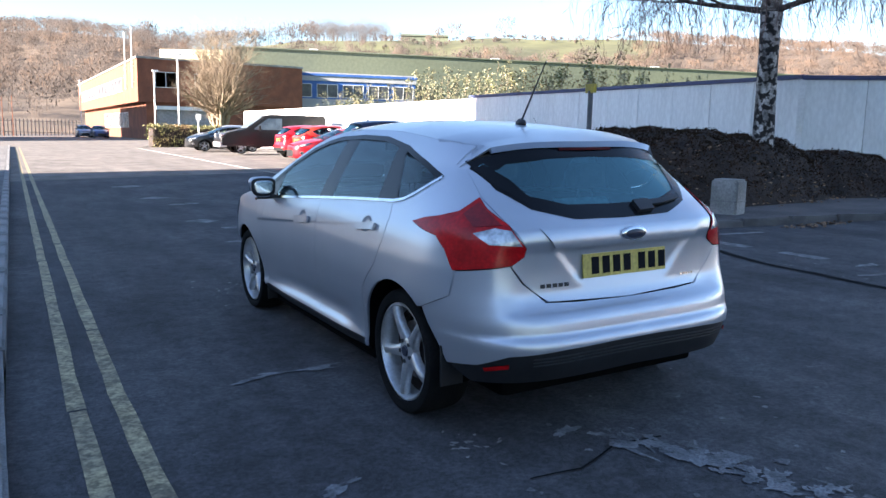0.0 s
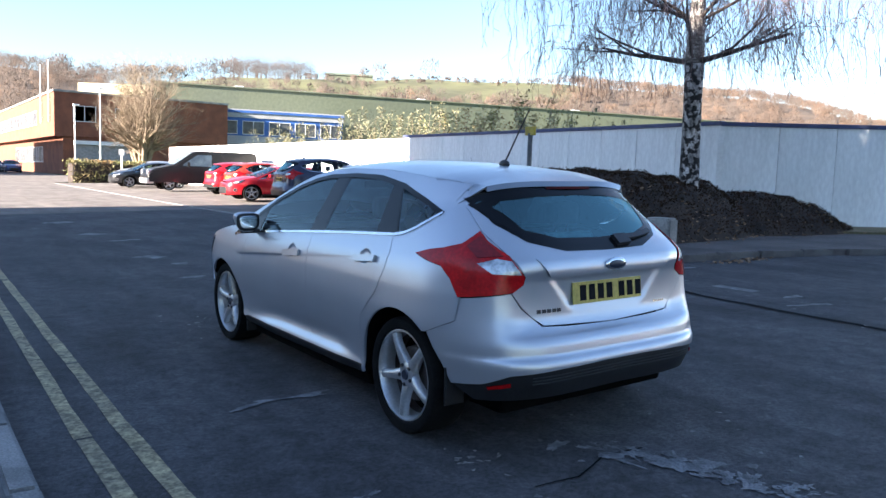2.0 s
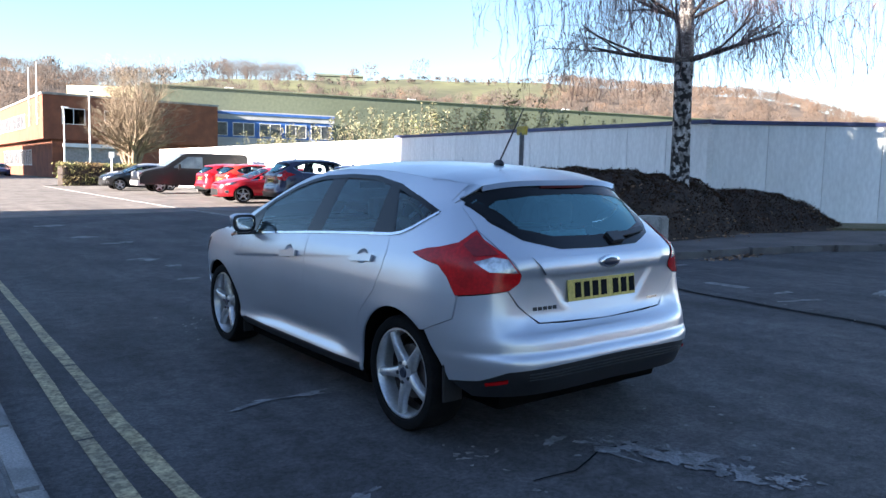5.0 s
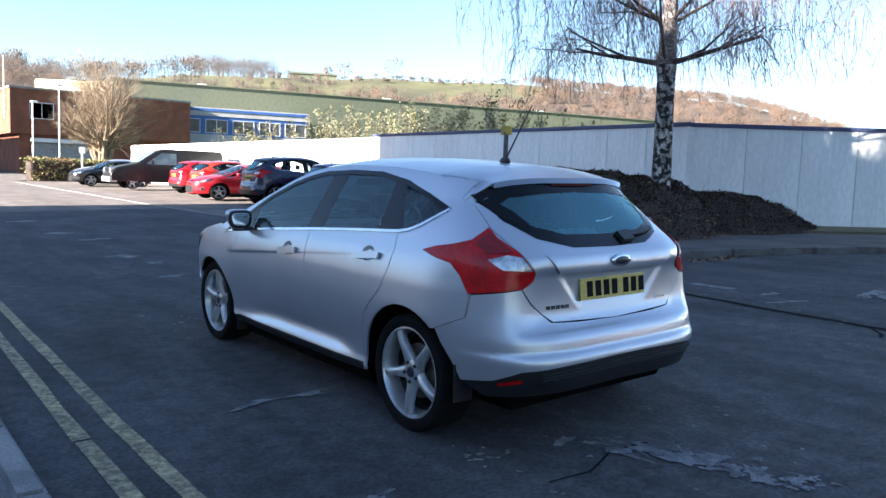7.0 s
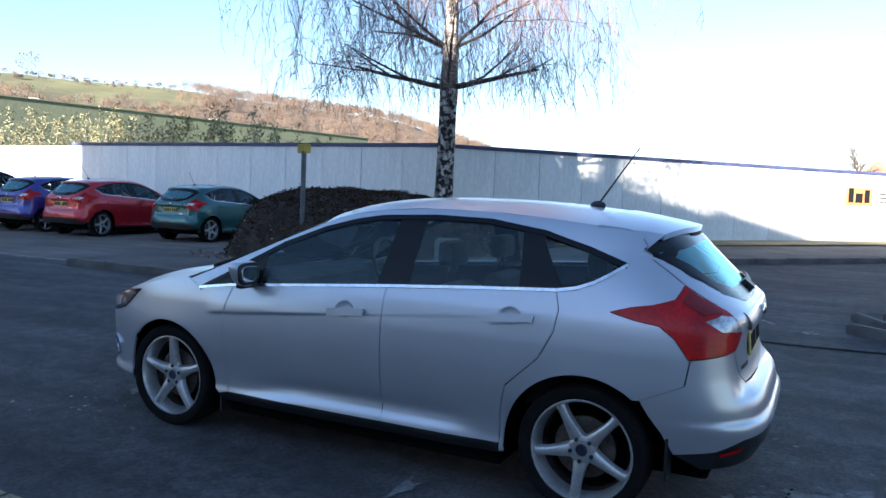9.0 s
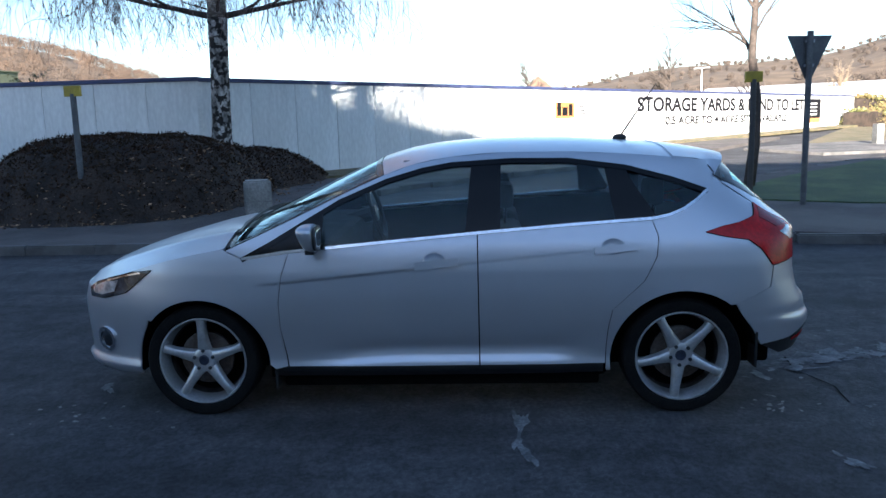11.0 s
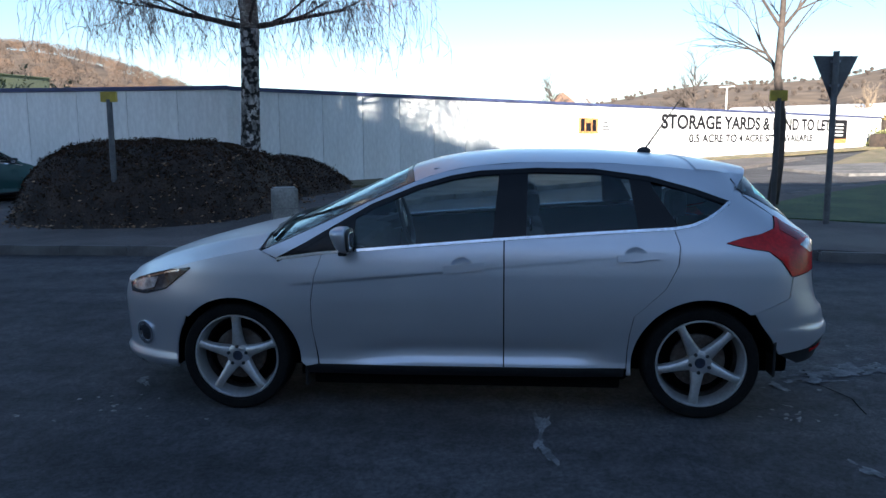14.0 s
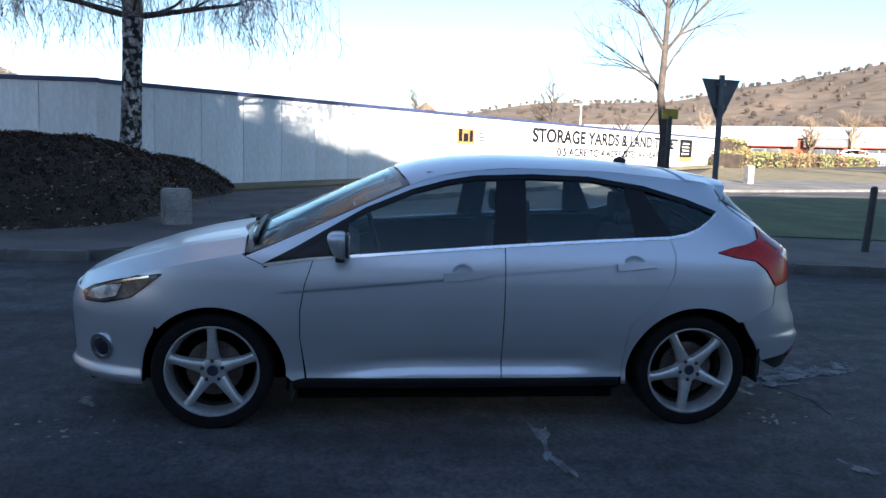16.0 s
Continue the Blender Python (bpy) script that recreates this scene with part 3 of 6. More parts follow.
# ---------- posts and signs near the junction ----------
def bollard(x, y, w, h, label):
    b = bmesh.new()
    box(b, -w / 2, w / 2, -w / 2, w / 2, -0.05, h)
    bmesh.ops.bevel(b, geom=[e for e in b.edges if any(v.co.z > h - 0.01 for v in e.verts)], offset=0.03, segments=2, affect='EDGES')
    ob = thing("concrete_bollard", label, "bollard", pose(x, y, gz(x) + 0.11, 0, 0, 20))
    part("post", b, CONCRETE, ob)
    part("band", boxed(-w / 2 - 0.004, w / 2 + 0.004, -w / 2 - 0.004, w / 2 + 0.004, h * 0.36, h * 0.385), KERB, ob)
    return ob


bollard(7.3, 4.75, 0.42, 0.54, "squat square concrete bollard on the pavement")


def marker_post(x, y, h, label):
    t = thing("marker_post", label, "post", pose(x, y, gz(x) + 0.1, 0, 0, rnd.uniform(-8, 8)))
    part("post", rod((0, 0, -0.1), (0, 0, h - 0.1), 0.045, 0.045, 10), SIGN_GREY if "steel" in label else DARK_METAL, t)
    part("plate", boxed(-0.03, 0.03, -0.13, 0.13, h - 0.14, h + 0.02, 0.008), SIGN_YELLOW, t, "small yellow plate")
    return t


marker_post(6.58, 7.28, 2.08, "thin steel post with a small yellow plate")
marker_post(7.21, -3.06, 2.0, "thin dark post with a small yellow plate")
t = thing("give_way_sign", "triangular road sign on a grey post, seen from its back", "road sign", pose(6.9, -3.75, gz(6.9) + 0.1))
part("post", rod((0, 0, -0.1), (0, 0, 2.56), 0.045, 0.045, 12), SIGN_GREY, t)
bm = bmesh.new()
tri = [(-0.01, -0.36, 2.50), (-0.01, 0.36, 2.50), (-0.01, 0.05, 1.87), (-0.01, -0.05, 1.87)]
f = bm.faces.new([bm.verts.new((x - 0.045, y, z)) for x, y, z in tri])
got = bmesh.ops.extrude_face_region(bm, geom=[f])
for v in [v for v in got["geom"] if isinstance(v, bmesh.types.BMVert)]:
    v.co.x += 0.008
bmesh.ops.recalc_face_normals(bm, faces=bm.faces[:])
plate = part("plate", bm, SIGN_GREY, t, "grey back of a triangular sign")
plate.matrix_basis = pose(0.10, 0, 0, 0, 0, 12)
for zz in (2.4, 2.05):
    part("clip", boxed(0.0, 0.07, -0.07, 0.07, zz, zz + 0.04), STEEL, t)
for x, y in ((5.35, -5.35),):
    t = thing("metal_bollard", "slim black metal bollard on the pavement", "bollard", pose(x, y, gz(x) + 0.1, 2, -2))
    part("post", rod((0, 0, -0.05), (0, 0, 0.93), 0.055, 0.05, 14), DARK_METAL, t)
    part("cap", rod((0, 0, 0.93), (0, 0, 0.955), 0.05, 0.03, 14), DARK_METAL, t)
for x, y, h in ((23.3, -12.9, 0.7),):
    t = thing("white_marker", "short pale concrete marker post by the path", "bollard", pose(x, y, gz(x) + 0.08))
    part("post", boxed(-0.19, 0.19, -0.12, 0.12, -0.05, h, 0.03), CONCRETE, t)


# ---------- the planted mound ----------
def mound_h(x, y):
    """Height of the mound over the pavement."""
    a = abs((x - 9.3) / 3.15) ** 2.7 + abs((y - 7.6) / (2.3 if y < 7.6 else 2.2)) ** 2.7
    h = 1.22 * max(0.0, 1 - a ** 2.0) * (1 - 0.05 * (x - 9.3))
    bx, by = x - 12.0, y - 6.45
    u, v = bx * 0.93 - by * 0.37, bx * 0.37 + by * 0.93
    c = (u / 3.0) ** 2 + (v / 1.15) ** 2
    h2 = 0.86 * max(0.0, 1 - c ** 1.15)
    return max(h, h2)


mound = thing("hedge_mound", "low mound overgrown with dark brown-green shrubs and leaf litter", "shrub mound")
bm = bmesh.new()
nx, ny = 66, 54
vv = [[bm.verts.new((5.9 + 9.8 * i / nx, 4.4 + 6.6 * j / ny, 0)) for j in range(ny + 1)] for i in range(nx + 1)]
for i in range(nx + 1):
    for j in range(ny + 1):
        v = vv[i][j]
        h = mound_h(v.co.x, v.co.y)
        v.co.z = gz(v.co.x) + 0.09 + h + (0.10 * noise.noise(v.co * 2.3) + 0.06 * noise.noise(v.co * 6.0) if h > 0.05 else -0.03)
for i in range(nx):
    for j in range(ny):
        q = (vv[i][j], vv[i + 1][j], vv[i + 1][j + 1], vv[i][j + 1])
        if max(mound_h(v.co.x, v.co.y) for v in q) > 0.0:
            bm.faces.new(q)
bmesh.ops.delete(bm, geom=[v for v in bm.verts if not v.link_faces], context='VERTS')
part("earth", bm, SOIL, mound, smooth=80)


def leaves(bm, p, n, size, spread, rg, flat=0.0):
    """Small folded leaves scattered round a point."""
    for _ in range(n):
        c = p + Vector((rg.gauss(0, spread), rg.gauss(0, spread), rg.gauss(0, spread * (0.6 if not flat else 0.1))))
        a = Vector((rg.uniform(-1, 1), rg.uniform(-1, 1), rg.uniform(-1, 1) * (1 - flat))).normalized()
        b = a.cross(Vector((rg.uniform(-1, 1), rg.uniform(-1, 1), rg.uniform(0.2, 1)))).normalized()
        s = size * rg.uniform(0.6, 1.3)
        v = [bm.verts.new(c - a * s), bm.verts.new(c + b * s * 0.45), bm.verts.new(c + a * s), bm.verts.new(c - b * s * 0.45)]
        bm.faces.new(v)


bm = bmesh.new()
rg = random.Random(3)
for _ in range(30000):
    x, y = rg.uniform(6.0, 15.4), rg.uniform(4.9, 10.4)
    h = mound_h(x, y)
    if h > 0.06:
        p = Vector((x, y, gz(x) + 0.10 + h + 0.10 * noise.noise(Vector((x, y, 0)) * 2.3)))
        leaves(bm, p, 3, 0.026, 0.035, rg)
tagged(part("foliage", bm, HEDGE_LEAF, mound, "small dark evergreen leaves"), kind="stuff")
bm = bmesh.new()
for _ in range(150):
    x, y = rg.uniform(6.5, 15.6), rg.uniform(4.8, 11.1)
    h = mound_h(x, y)
    if h > 0.3:
        p = Vector((x, y, gz(x) + 0.1 + h))
        d = Vector((rg.gauss(0, 0.5), rg.gauss(0, 0.5), 1)).normalized()
        q = p + d * rg.uniform(0.08, 0.22)
        tube(bm, [p, (p + q) / 2 + Vector((rg.gauss(0, 0.03), rg.gauss(0, 0.03), 0)), q], [0.006, 0.005, 0.002], 3, False)
tagged(part("twig_spray", bm, BARK, mound, "thin bare twigs sticking out"), kind="stuff")
bm = bmesh.new()
edge = [(6.6, 9.4), (6.2, 8.6), (6.1, 7.2), (6.5, 6.1), (7.6, 5.55), (9.4, 5.35), (11.0, 5.3), (13.4, 4.9)]
for _ in range(560):
    k = rg.randrange(len(edge) - 1)
    u = rg.random()
    x, y = [a + (b - a) * u for a, b in zip(edge[k], edge[k + 1])]
    x, y = x + rg.gauss(0.1, 0.25), y + rg.gauss(0.05, 0.25)
    leaves(bm, Vector((x, y, gz(x) + 0.125 + mound_h(x, y) + 0.03)), 1, 0.035, 0.02, rg, 0.8)
for _ in range(110):
    x, y = rg.gauss(7.9, 0.45), rg.gauss(3.62, 0.09)
    leaves(bm, Vector((x, y, gz(x) + 0.02)), 1, 0.035, 0.01, rg, 0.8)
tagged(part("leaf_litter", bm, DRY_LEAF), "dry fallen leaves scattered along the mound's foot", "fallen leaves", kind="stuff")


# ---------- trees ----------
def grow(bm, p, d, length, r, depth, rg, droop=0.0, spread=0.6, kids=3, seg=5, fine=None, out=None):
    """A limb that bends, tapers and forks."""
    n = max(3, int(length / 0.35))
    pts, rad = [p.copy()], [r]
    for k in range(n):
        d = (d + Vector((rg.gauss(0, 0.10), rg.gauss(0, 0.10), rg.gauss(0, 0.07) - droop * (k / n)))).normalized()
        p = p + d * (length / n)
        pts.append(p.copy())
        rad.append(max(0.0035, r * (1 - 0.62 * (k + 1) / n)))
    tgt = bm if depth > 1 or fine is None else fine
    tube(tgt, pts, rad, seg if depth > 1 else 3, False)
    if out is not None:
        out.append(pts)
    if depth <= 0:
        return
    for k in range(kids + (depth > 2)):
        i = rg.randrange(max(1, n // 3), n + 1)
        side = Vector((rg.gauss(0, 1), rg.gauss(0, 1), rg.gauss(0.15, 0.5))).normalized()
        nd = ((pts[i] - pts[i - 1]).normalized() + side * spread).normalized()
        grow(bm, pts[i], nd, length * rg.uniform(0.5, 0.8), max(0.004, rad[i] * 0.65), depth - 1, rg, droop, spread, kids, max(3, seg - 1), fine, out)


def birch(x, y):
    """A weeping silver birch, bare in winter."""
    rg = random.Random(11)
    z = gz(x) + 0.1 + 0.75
    t = thing("birch_tree", "bare silver birch with white flaking bark and drooping twigs", "tree", pose(x, y, 0))
    base, tr, limb, tw = bmesh.new(), bmesh.new(), bmesh.new(), bmesh.new()
    pts = [Vector((0.06, 0.10, 0.5)), Vector((0.03, 0.05, 1.4)), Vector((-0.08, -0.02, 2.2)), Vector((-0.20, -0.09, 3.1)), Vector((-0.27, -0.13, 3.74)), Vector((-0.28, -0.14, 4.5)),
           Vector((-0.24, -0.12, 5.6)), Vector((-0.3, -0.05, 7.4)), Vector((-0.2, 0, 10.0))]
    rad = [0.25, 0.20, 0.18, 0.175, 0.185, 0.150, 0.125, 0.08, 0.02]
    tube(base, pts[:5], rad[:5], 14)
    tube(tr, pts[4:], rad[4:], 14)
    ends = []
    starts = [(4, (-0.15, 0.96, 0.12), 2.0, 0.062), (4, (0.05, -0.95, 0.22), 1.9, 0.062), (4, (0.8, 0.5, 0.4), 2.0, 0.034), (4, (-0.8, -0.35, 0.5), 1.9, 0.034),
              (5, (-0.75, 0.5, 0.6), 2.2, 0.036), (5, (-0.2, -0.8, 0.6), 2.4, 0.04), (5, (-0.1, 0.9, 0.5), 2.5, 0.04), (5, (0.5, -0.8, 0.4), 2.4, 0.036), (5, (0.3, 0.9, 0.3), 2.3, 0.036),
              (6, (-0.3, -0.85, 0.45), 2.7, 0.04), (6, (0.2, 0.9, 0.45), 2.7, 0.04), (6, (-0.8, 0.1, 0.6), 2.3, 0.036), (6, (0.6, -0.6, 0.6), 2.3, 0.036), (7, (0.7, -0.5, 0.6), 2.2, 0.034), (7, (-0.7, -0.3, 0.6), 2.1, 0.034),
              (7, (0.0, 0.8, 0.6), 2.2, 0.034), (7, (-0.2, -0.9, 0.5), 2.2, 0.034)]
    for i, d, ln, r in starts:
        grow(limb, pts[i].copy(), Vector(d).normalized(), ln, r, 3, rg, -0.10 if i == 4 else 0.03, 0.85, 2, 6, None, ends)
    for pl in ends:
        if len(pl) < 4:
            continue
        for _ in range(5):
            p = pl[rg.randrange(len(pl) // 3, len(pl))].copy()
            d = Vector((rg.gauss(0, 0.7), rg.gauss(0, 0.7), 0.25))
            n = rg.randrange(7, 20)
            q = [p.copy()]
            for k in range(n):
                d = (d * 0.9 + Vector((rg.gauss(0, 0.24), rg.gauss(0, 0.24), rg.gauss(-0.40, 0.12)))).normalized()
                p = p + d * rg.uniform(0.12, 0.2)
                if p.z < z + 1.35 + 1.3 * rg.random():
                    break
                q.append(p.copy())
            if len(q) > 2:
                tube(tw, q, [0.006] + [0.0038] * (len(q) - 1), 3, False)
                for a in q[1:-1]:
                    if rg.random() < 0.5:
                        tube(tw, [a, a + Vector((rg.gauss(0, 0.09), rg.gauss(0, 0.09), -rg.uniform(0.05, 0.22)))], [0.004, 0.003], 3, False)
    part("lower_trunk", base, BARK_FISSURED, t, "white bark split by rough black fissures", smooth=60)
    part("trunk", tr, BARK_WHITE, t, "pale flaking bark", smooth=60)
    part("limb_mass", limb, BARK, t, "dark crooked limbs", smooth=60)
    tagged(part("twig_spray", tw, TWIG, t, "fine hanging reddish twigs"), kind="stuff")
    return t


birch(9.85, 6.12)


def bare_tree(x, y, z, h, r, seed, label, material=BARK, lean=(0, 0), stems=1, clear=0.3, depth=3, spread=0.6, kids=3, limb_up=0.55, thin=1.0):
    rg = random.Random(seed)
    t = thing("bare_tree", label, "tree", pose(x, y, z))
    tr, limb = bmesh.new(), bmesh.new()
    for s in range(stems):
        a0 = rg.random() * 6.28
        d0 = Vector((math.cos(a0), math.sin(a0), 0)) * (0.0 if stems == 1 else 0.62 * rg.uniform(0.15, 1.1))
        hh = h * rg.uniform(0.75, 1.0)
        pts = [Vector((0, 0, -0.2)) + d0 * 0.4]
        n = 7
        for k in range(1, n + 1):
            f = k / n
            pts.append(Vector((lean[0] * f, lean[1] * f, hh * f)) + d0 * (0.4 + hh * f * 0.55) + Vector((rg.gauss(0, 0.035 * h / 5), rg.gauss(0, 0.035 * h / 5), 0)))
        rad = [r * (1 - 0.9 * k / n) + 0.006 for k in range(n + 1)]
        tube(tr, pts, rad, 9)
        for k in range(1, n + 1):
            f = k / n
            if f < clear:
                continue
            for _ in range(2 if stems == 1 else 1):
                a = rg.random() * 6.28
                d = Vector((math.cos(a), math.sin(a), limb_up * rg.uniform(0.6, 1.5))).normalized()
                grow(limb, pts[k].copy(), d, hh * (0.38 - 0.20 * f) * rg.uniform(0.8, 1.2), max(0.006, rad[k] * 0.42 * thin), depth, rg, -0.05, spread, kids, 5)
    part("trunk", tr, material, t, smooth=60)
    tagged(part("branch_spray", limb, material, t, "bare forked branches"), kind="stuff")
    return t


bare_tree(9.63, -3.84, gz(9.63) + 0.1, 6.0, 0.105, 5, "slim bare young tree on the grass corner", BARK, (0.05, -0.06), clear=0.30, depth=3, limb_up=1.0, kids=4, spread=0.75, thin=1.4)
bare_tree(16.2, 72.0, gz(16), 9.2, 0.2, 9, "many-stemmed bare tree catching the sun", STEM_PALE, stems=24, clear=0.15, depth=3, limb_up=0.8, kids=4, thin=1.7)

# ---------- the hatchback's body as smooth functions: y ahead from the rear axle, x right, z up ----------
def spline(pts):
    """A smooth curve through (u, v) points that does not overshoot."""
    u = np.array([p[0] for p in pts], float)
    v = np.array([p[1] for p in pts], float)
    d = np.diff(v) / np.diff(u)
    m = np.zeros(len(u))
    m[0], m[-1] = d[0], d[-1]
    for i in range(1, len(u) - 1):
        m[i] = 0 if d[i - 1] * d[i] <= 0 else 2 * d[i - 1] * d[i] / (d[i - 1] + d[i])

    def at(x):
        x = min(max(x, u[0]), u[-1])
        i = int(min(max(np.searchsorted(u, x) - 1, 0), len(u) - 2))
        h = u[i + 1] - u[i]
        t = (x - u[i]) / h
        return float(v[i] * (1 + 2 * t) * (1 - t) ** 2 + m[i] * h * t * (1 - t) ** 2 + v[i + 1] * t * t * (3 - 2 * t) + m[i + 1] * h * t * t * (t - 1))
    return at


SIDE_W = spline([(0.16, 0.80), (0.22, 0.852), (0.27, 0.880), (0.33, 0.872), (0.42, 0.878), (0.55, 0.896), (0.70, 0.906), (0.80, 0.903), (0.88, 0.890), (0.95, 0.870), (1.00, 0.848), (1.10, 0.800),
                 (1.20, 0.745), (1.30, 0.690), (1.38, 0.635), (1.46, 0.56)])
REAR_Y = spline([(0.16, -0.62), (0.24, -0.69), (0.32, -0.755), (0.42, -0.795), (0.485, -0.803), (0.505, -0.798), (0.53, -0.777), (0.58, -0.768), (0.615, -0.750), (0.65, -0.696), (0.72, -0.672), (0.80, -0.668), (0.88, -0.672), (0.94, -0.690), (0.98, -0.685),
                 (1.02, -0.650), (1.07, -0.590), (1.15, -0.515), (1.25, -0.425), (1.34, -0.34), (1.40, -0.28)])
REAR_C = spline([(0.16, -0.62), (0.24, -0.69), (0.32, -0.755), (0.42, -0.795), (0.485, -0.803), (0.505, -0.798), (0.53, -0.777), (0.58, -0.768), (0.65, -0.740), (0.72, -0.716), (0.80, -0.703), (0.88, -0.697), (0.94, -0.694), (0.98, -0.685),
                 (1.02, -0.650), (1.07, -0.590), (1.15, -0.515), (1.25, -0.425), (1.34, -0.34), (1.40, -0.28)])
FRONT_Y = spline([(0.16, 3.40), (0.23, 3.50), (0.28, 3.545), (0.33, 3.52), (0.46, 3.525), (0.60, 3.525), (0.70, 3.50), (0.78, 3.46), (1.0, 3.40)])
ROOF_Z = spline([(-0.42, 1.352), (-0.25, 1.392), (0.0, 1.432), (0.3, 1.463), (0.6, 1.480), (0.95, 1.484), (1.25, 1.470), (1.5, 1.435), (1.68, 1.385), (1.8, 1.33)])
HOOD_Z = spline([(2.3, 1.03), (2.5, 1.005), (2.8, 0.955), (3.1, 0.88), (3.3, 0.81), (3.44, 0.735), (3.52, 0.66)])
RAIL_Z = spline([(-0.42, 1.315), (-0.25, 1.342), (0.0, 1.375), (0.3, 1.403), (0.6, 1.420), (0.95, 1.424), (1.25, 1.405), (1.45, 1.370), (1.62, 1.312), (1.8, 1.235), (2.1, 1.10), (2.3, 1.012), (2.46, 0.945)])
WING_Z = spline([(2.3, 0.985), (2.5, 0.952), (2.8, 0.893), (3.1, 0.805), (3.3, 0.735), (3.44, 0.69), (3.52, 0.64)])
Y_REAR0, Y_FRONT0 = 0.25, 2.30


def ease01(q):
    q = min(max(q, 0.0), 1.0)
    return q * q * (3 - 2 * q)


def power(z):
    return 4.4 - 1.4 * min(max((z - 1.0) / 0.25, 0), 1)


def blade_z(y):
    """The upper edge of the blade at the foot of the doors."""
    return 0.352 - 0.030 * ease01((y - 1.5) / 0.6)


def crease_z(y):
    return 0.757 + (2.27 - y) * 0.088


def side_x(y, z):
    """Half the body's width at a place along it and a height."""
    w = SIDE_W(z)
    for yc in (0.0, 2.648):                     # flared arches
        w += 0.014 * math.exp(-((y - yc) / 0.36) ** 2) * math.exp(-((z - 0.56) / 0.16) ** 2)
    if 0.2 < y < 2.33:                          # the pressed line along the doors
        zc = crease_z(y)
        amp = (0.22 + 0.78 * ease01((y - 1.0) / 0.7)) * ease01(min((2.33 - y) / 0.14, (y - 0.2) / 0.5))
        w += 0.007 * amp * ease01((z - zc + 0.009) / 0.018) * (1 - ease01((z - zc - 0.012) / 0.15))
    if z < 0.62 and 0.4 < y < 2.2:              # the pressed blade along the foot of the doors
        zt, k = blade_z(y), ease01((2.14 - y) / 0.45) * ease01((y - 0.45) / 0.30)
        w += k * (0.014 * ease01((zt - z) / 0.05) - 0.014 * math.exp(-((z - zt - 0.035) / 0.045) ** 2))
    if y < Y_REAR0:
        n = power(z)
        q = min((Y_REAR0 - y) / (Y_REAR0 - REAR_C(z)), 1.0)
        return w * (1 - q ** n) ** (1 / n)
    if y > Y_FRONT0:
        q = min((y - Y_FRONT0) / (FRONT_Y(z) - Y_FRONT0), 1.0)
        return w * (1 - q ** 3.2) ** (1 / 3.2)
    return w


def rear_depth(x, z):
    """How far the rear stands behind the corner's start: sunk in the middle, full at the corners."""
    k = ease01((x / SIDE_W(z) - 0.58) / 0.24)
    return Y_REAR0 - (REAR_Y(z) * (1 - k) + REAR_C(z) * k)


def rear_y(x, z):
    n = power(z)
    q = min(abs(x) / SIDE_W(z), 1.0)
    return Y_REAR0 - rear_depth(abs(x), z) * (1 - q ** n) ** (1 / n)


def front_y(x, z):
    q = min(abs(x) / SIDE_W(z), 1.0)
    return Y_FRONT0 + (FRONT_Y(z) - Y_FRONT0) * (1 - q ** 3.2) ** (1 / 3.2)


def on_side(y, z, out=0.0):
    """A place on the left side, pushed out along the outward normal."""
    e = 0.004
    x = side_x(y, z)
    n = Vector((-1.0, -(side_x(y + e, z) - side_x(y - e, z)) / (2 * e), -(side_x(y, z + e) - side_x(y, z - e)) / (2 * e)))
    n.normalize()
    return Vector((-x, y, z)) + n * out


def on_rear(x, z, out=0.0):
    e = 0.004
    n = Vector(((rear_y(x + e, z) - rear_y(x - e, z)) / (2 * e), -1.0, (rear_y(x, z + e) - rear_y(x, z - e)) / (2 * e)))
    n.normalize()
    return Vector((x, rear_y(x, z), z)) + n * out


def on_front(x, z, out=0.0):
    e = 0.004
    n = Vector((-(front_y(x + e, z) - front_y(x - e, z)) / (2 * e), 1.0, -(front_y(x, z + e) - front_y(x, z - e)) / (2 * e)))
    n.normalize()
    return Vector((x, front_y(x, z), z)) + n * out


def corner(sx, z, out=0.0):
    """The rear corner unrolled: 0 at the side above the wheel, 1 at the middle of the rear; left side."""
    a = sx * math.pi / 2
    n = power(z)
    w, b = SIDE_W(z), Y_REAR0 - REAR_C(z)
    for _ in range(5):
        r = (abs(math.cos(a) / w) ** n + abs(math.sin(a) / b) ** n) ** (-1 / n)
        b = rear_depth(r * math.cos(a), z)
    x, y = -r * math.cos(a), Y_REAR0 - r * math.sin(a)
    p = Vector((x, y, z))
    if out:
        e = 0.004
        f = lambda s, q: corner(s, q)
        n1 = (f(sx + e, z) - f(sx - e, z)).cross(f(sx, z + e) - f(sx, z - e))
        n1.normalize()
        if n1.dot(Vector((x, y - 0.3, 0))) < 0:
            n1 = -n1
        p = p + n1 * out
    return p



# ---------- the building behind the camera, whose shade lies over the road ----------
shade = tagged(new("wall_behind"), "plain grey building across the pavement behind the walk, with an added far shade block", "building", kind="structure")
for y0, y1, zt in ((-60, 1.1, 14.5), (1.1, 7.2, 16.6), (7.2, 9.65, 16.35), (9.65, 10.9, 16.32), (10.9, 26.1, 18.75)):
    part("block", boxed(-40, -29.2, y0, y1, -1.0, zt), RENDER_GREY, shade)
# Unseen block, added to keep the brick building's lower floor in shade.
part("block", boxed(-40, -14.0, 84.0, 112.0, -1.0, 12.1), BRICK, shade)
part("stack", boxed(-30.2, -29.3, 9.1, 9.6, 16.3, 17.55), PALE_RENDER, shade)

EYE0 = Vector((-3.15, -3.46, 1.4))


def polar(az, dist, z=0.0):
    return Vector((EYE0.x + dist * math.sin(radians(az)), EYE0.y + dist * math.cos(radians(az)), z))


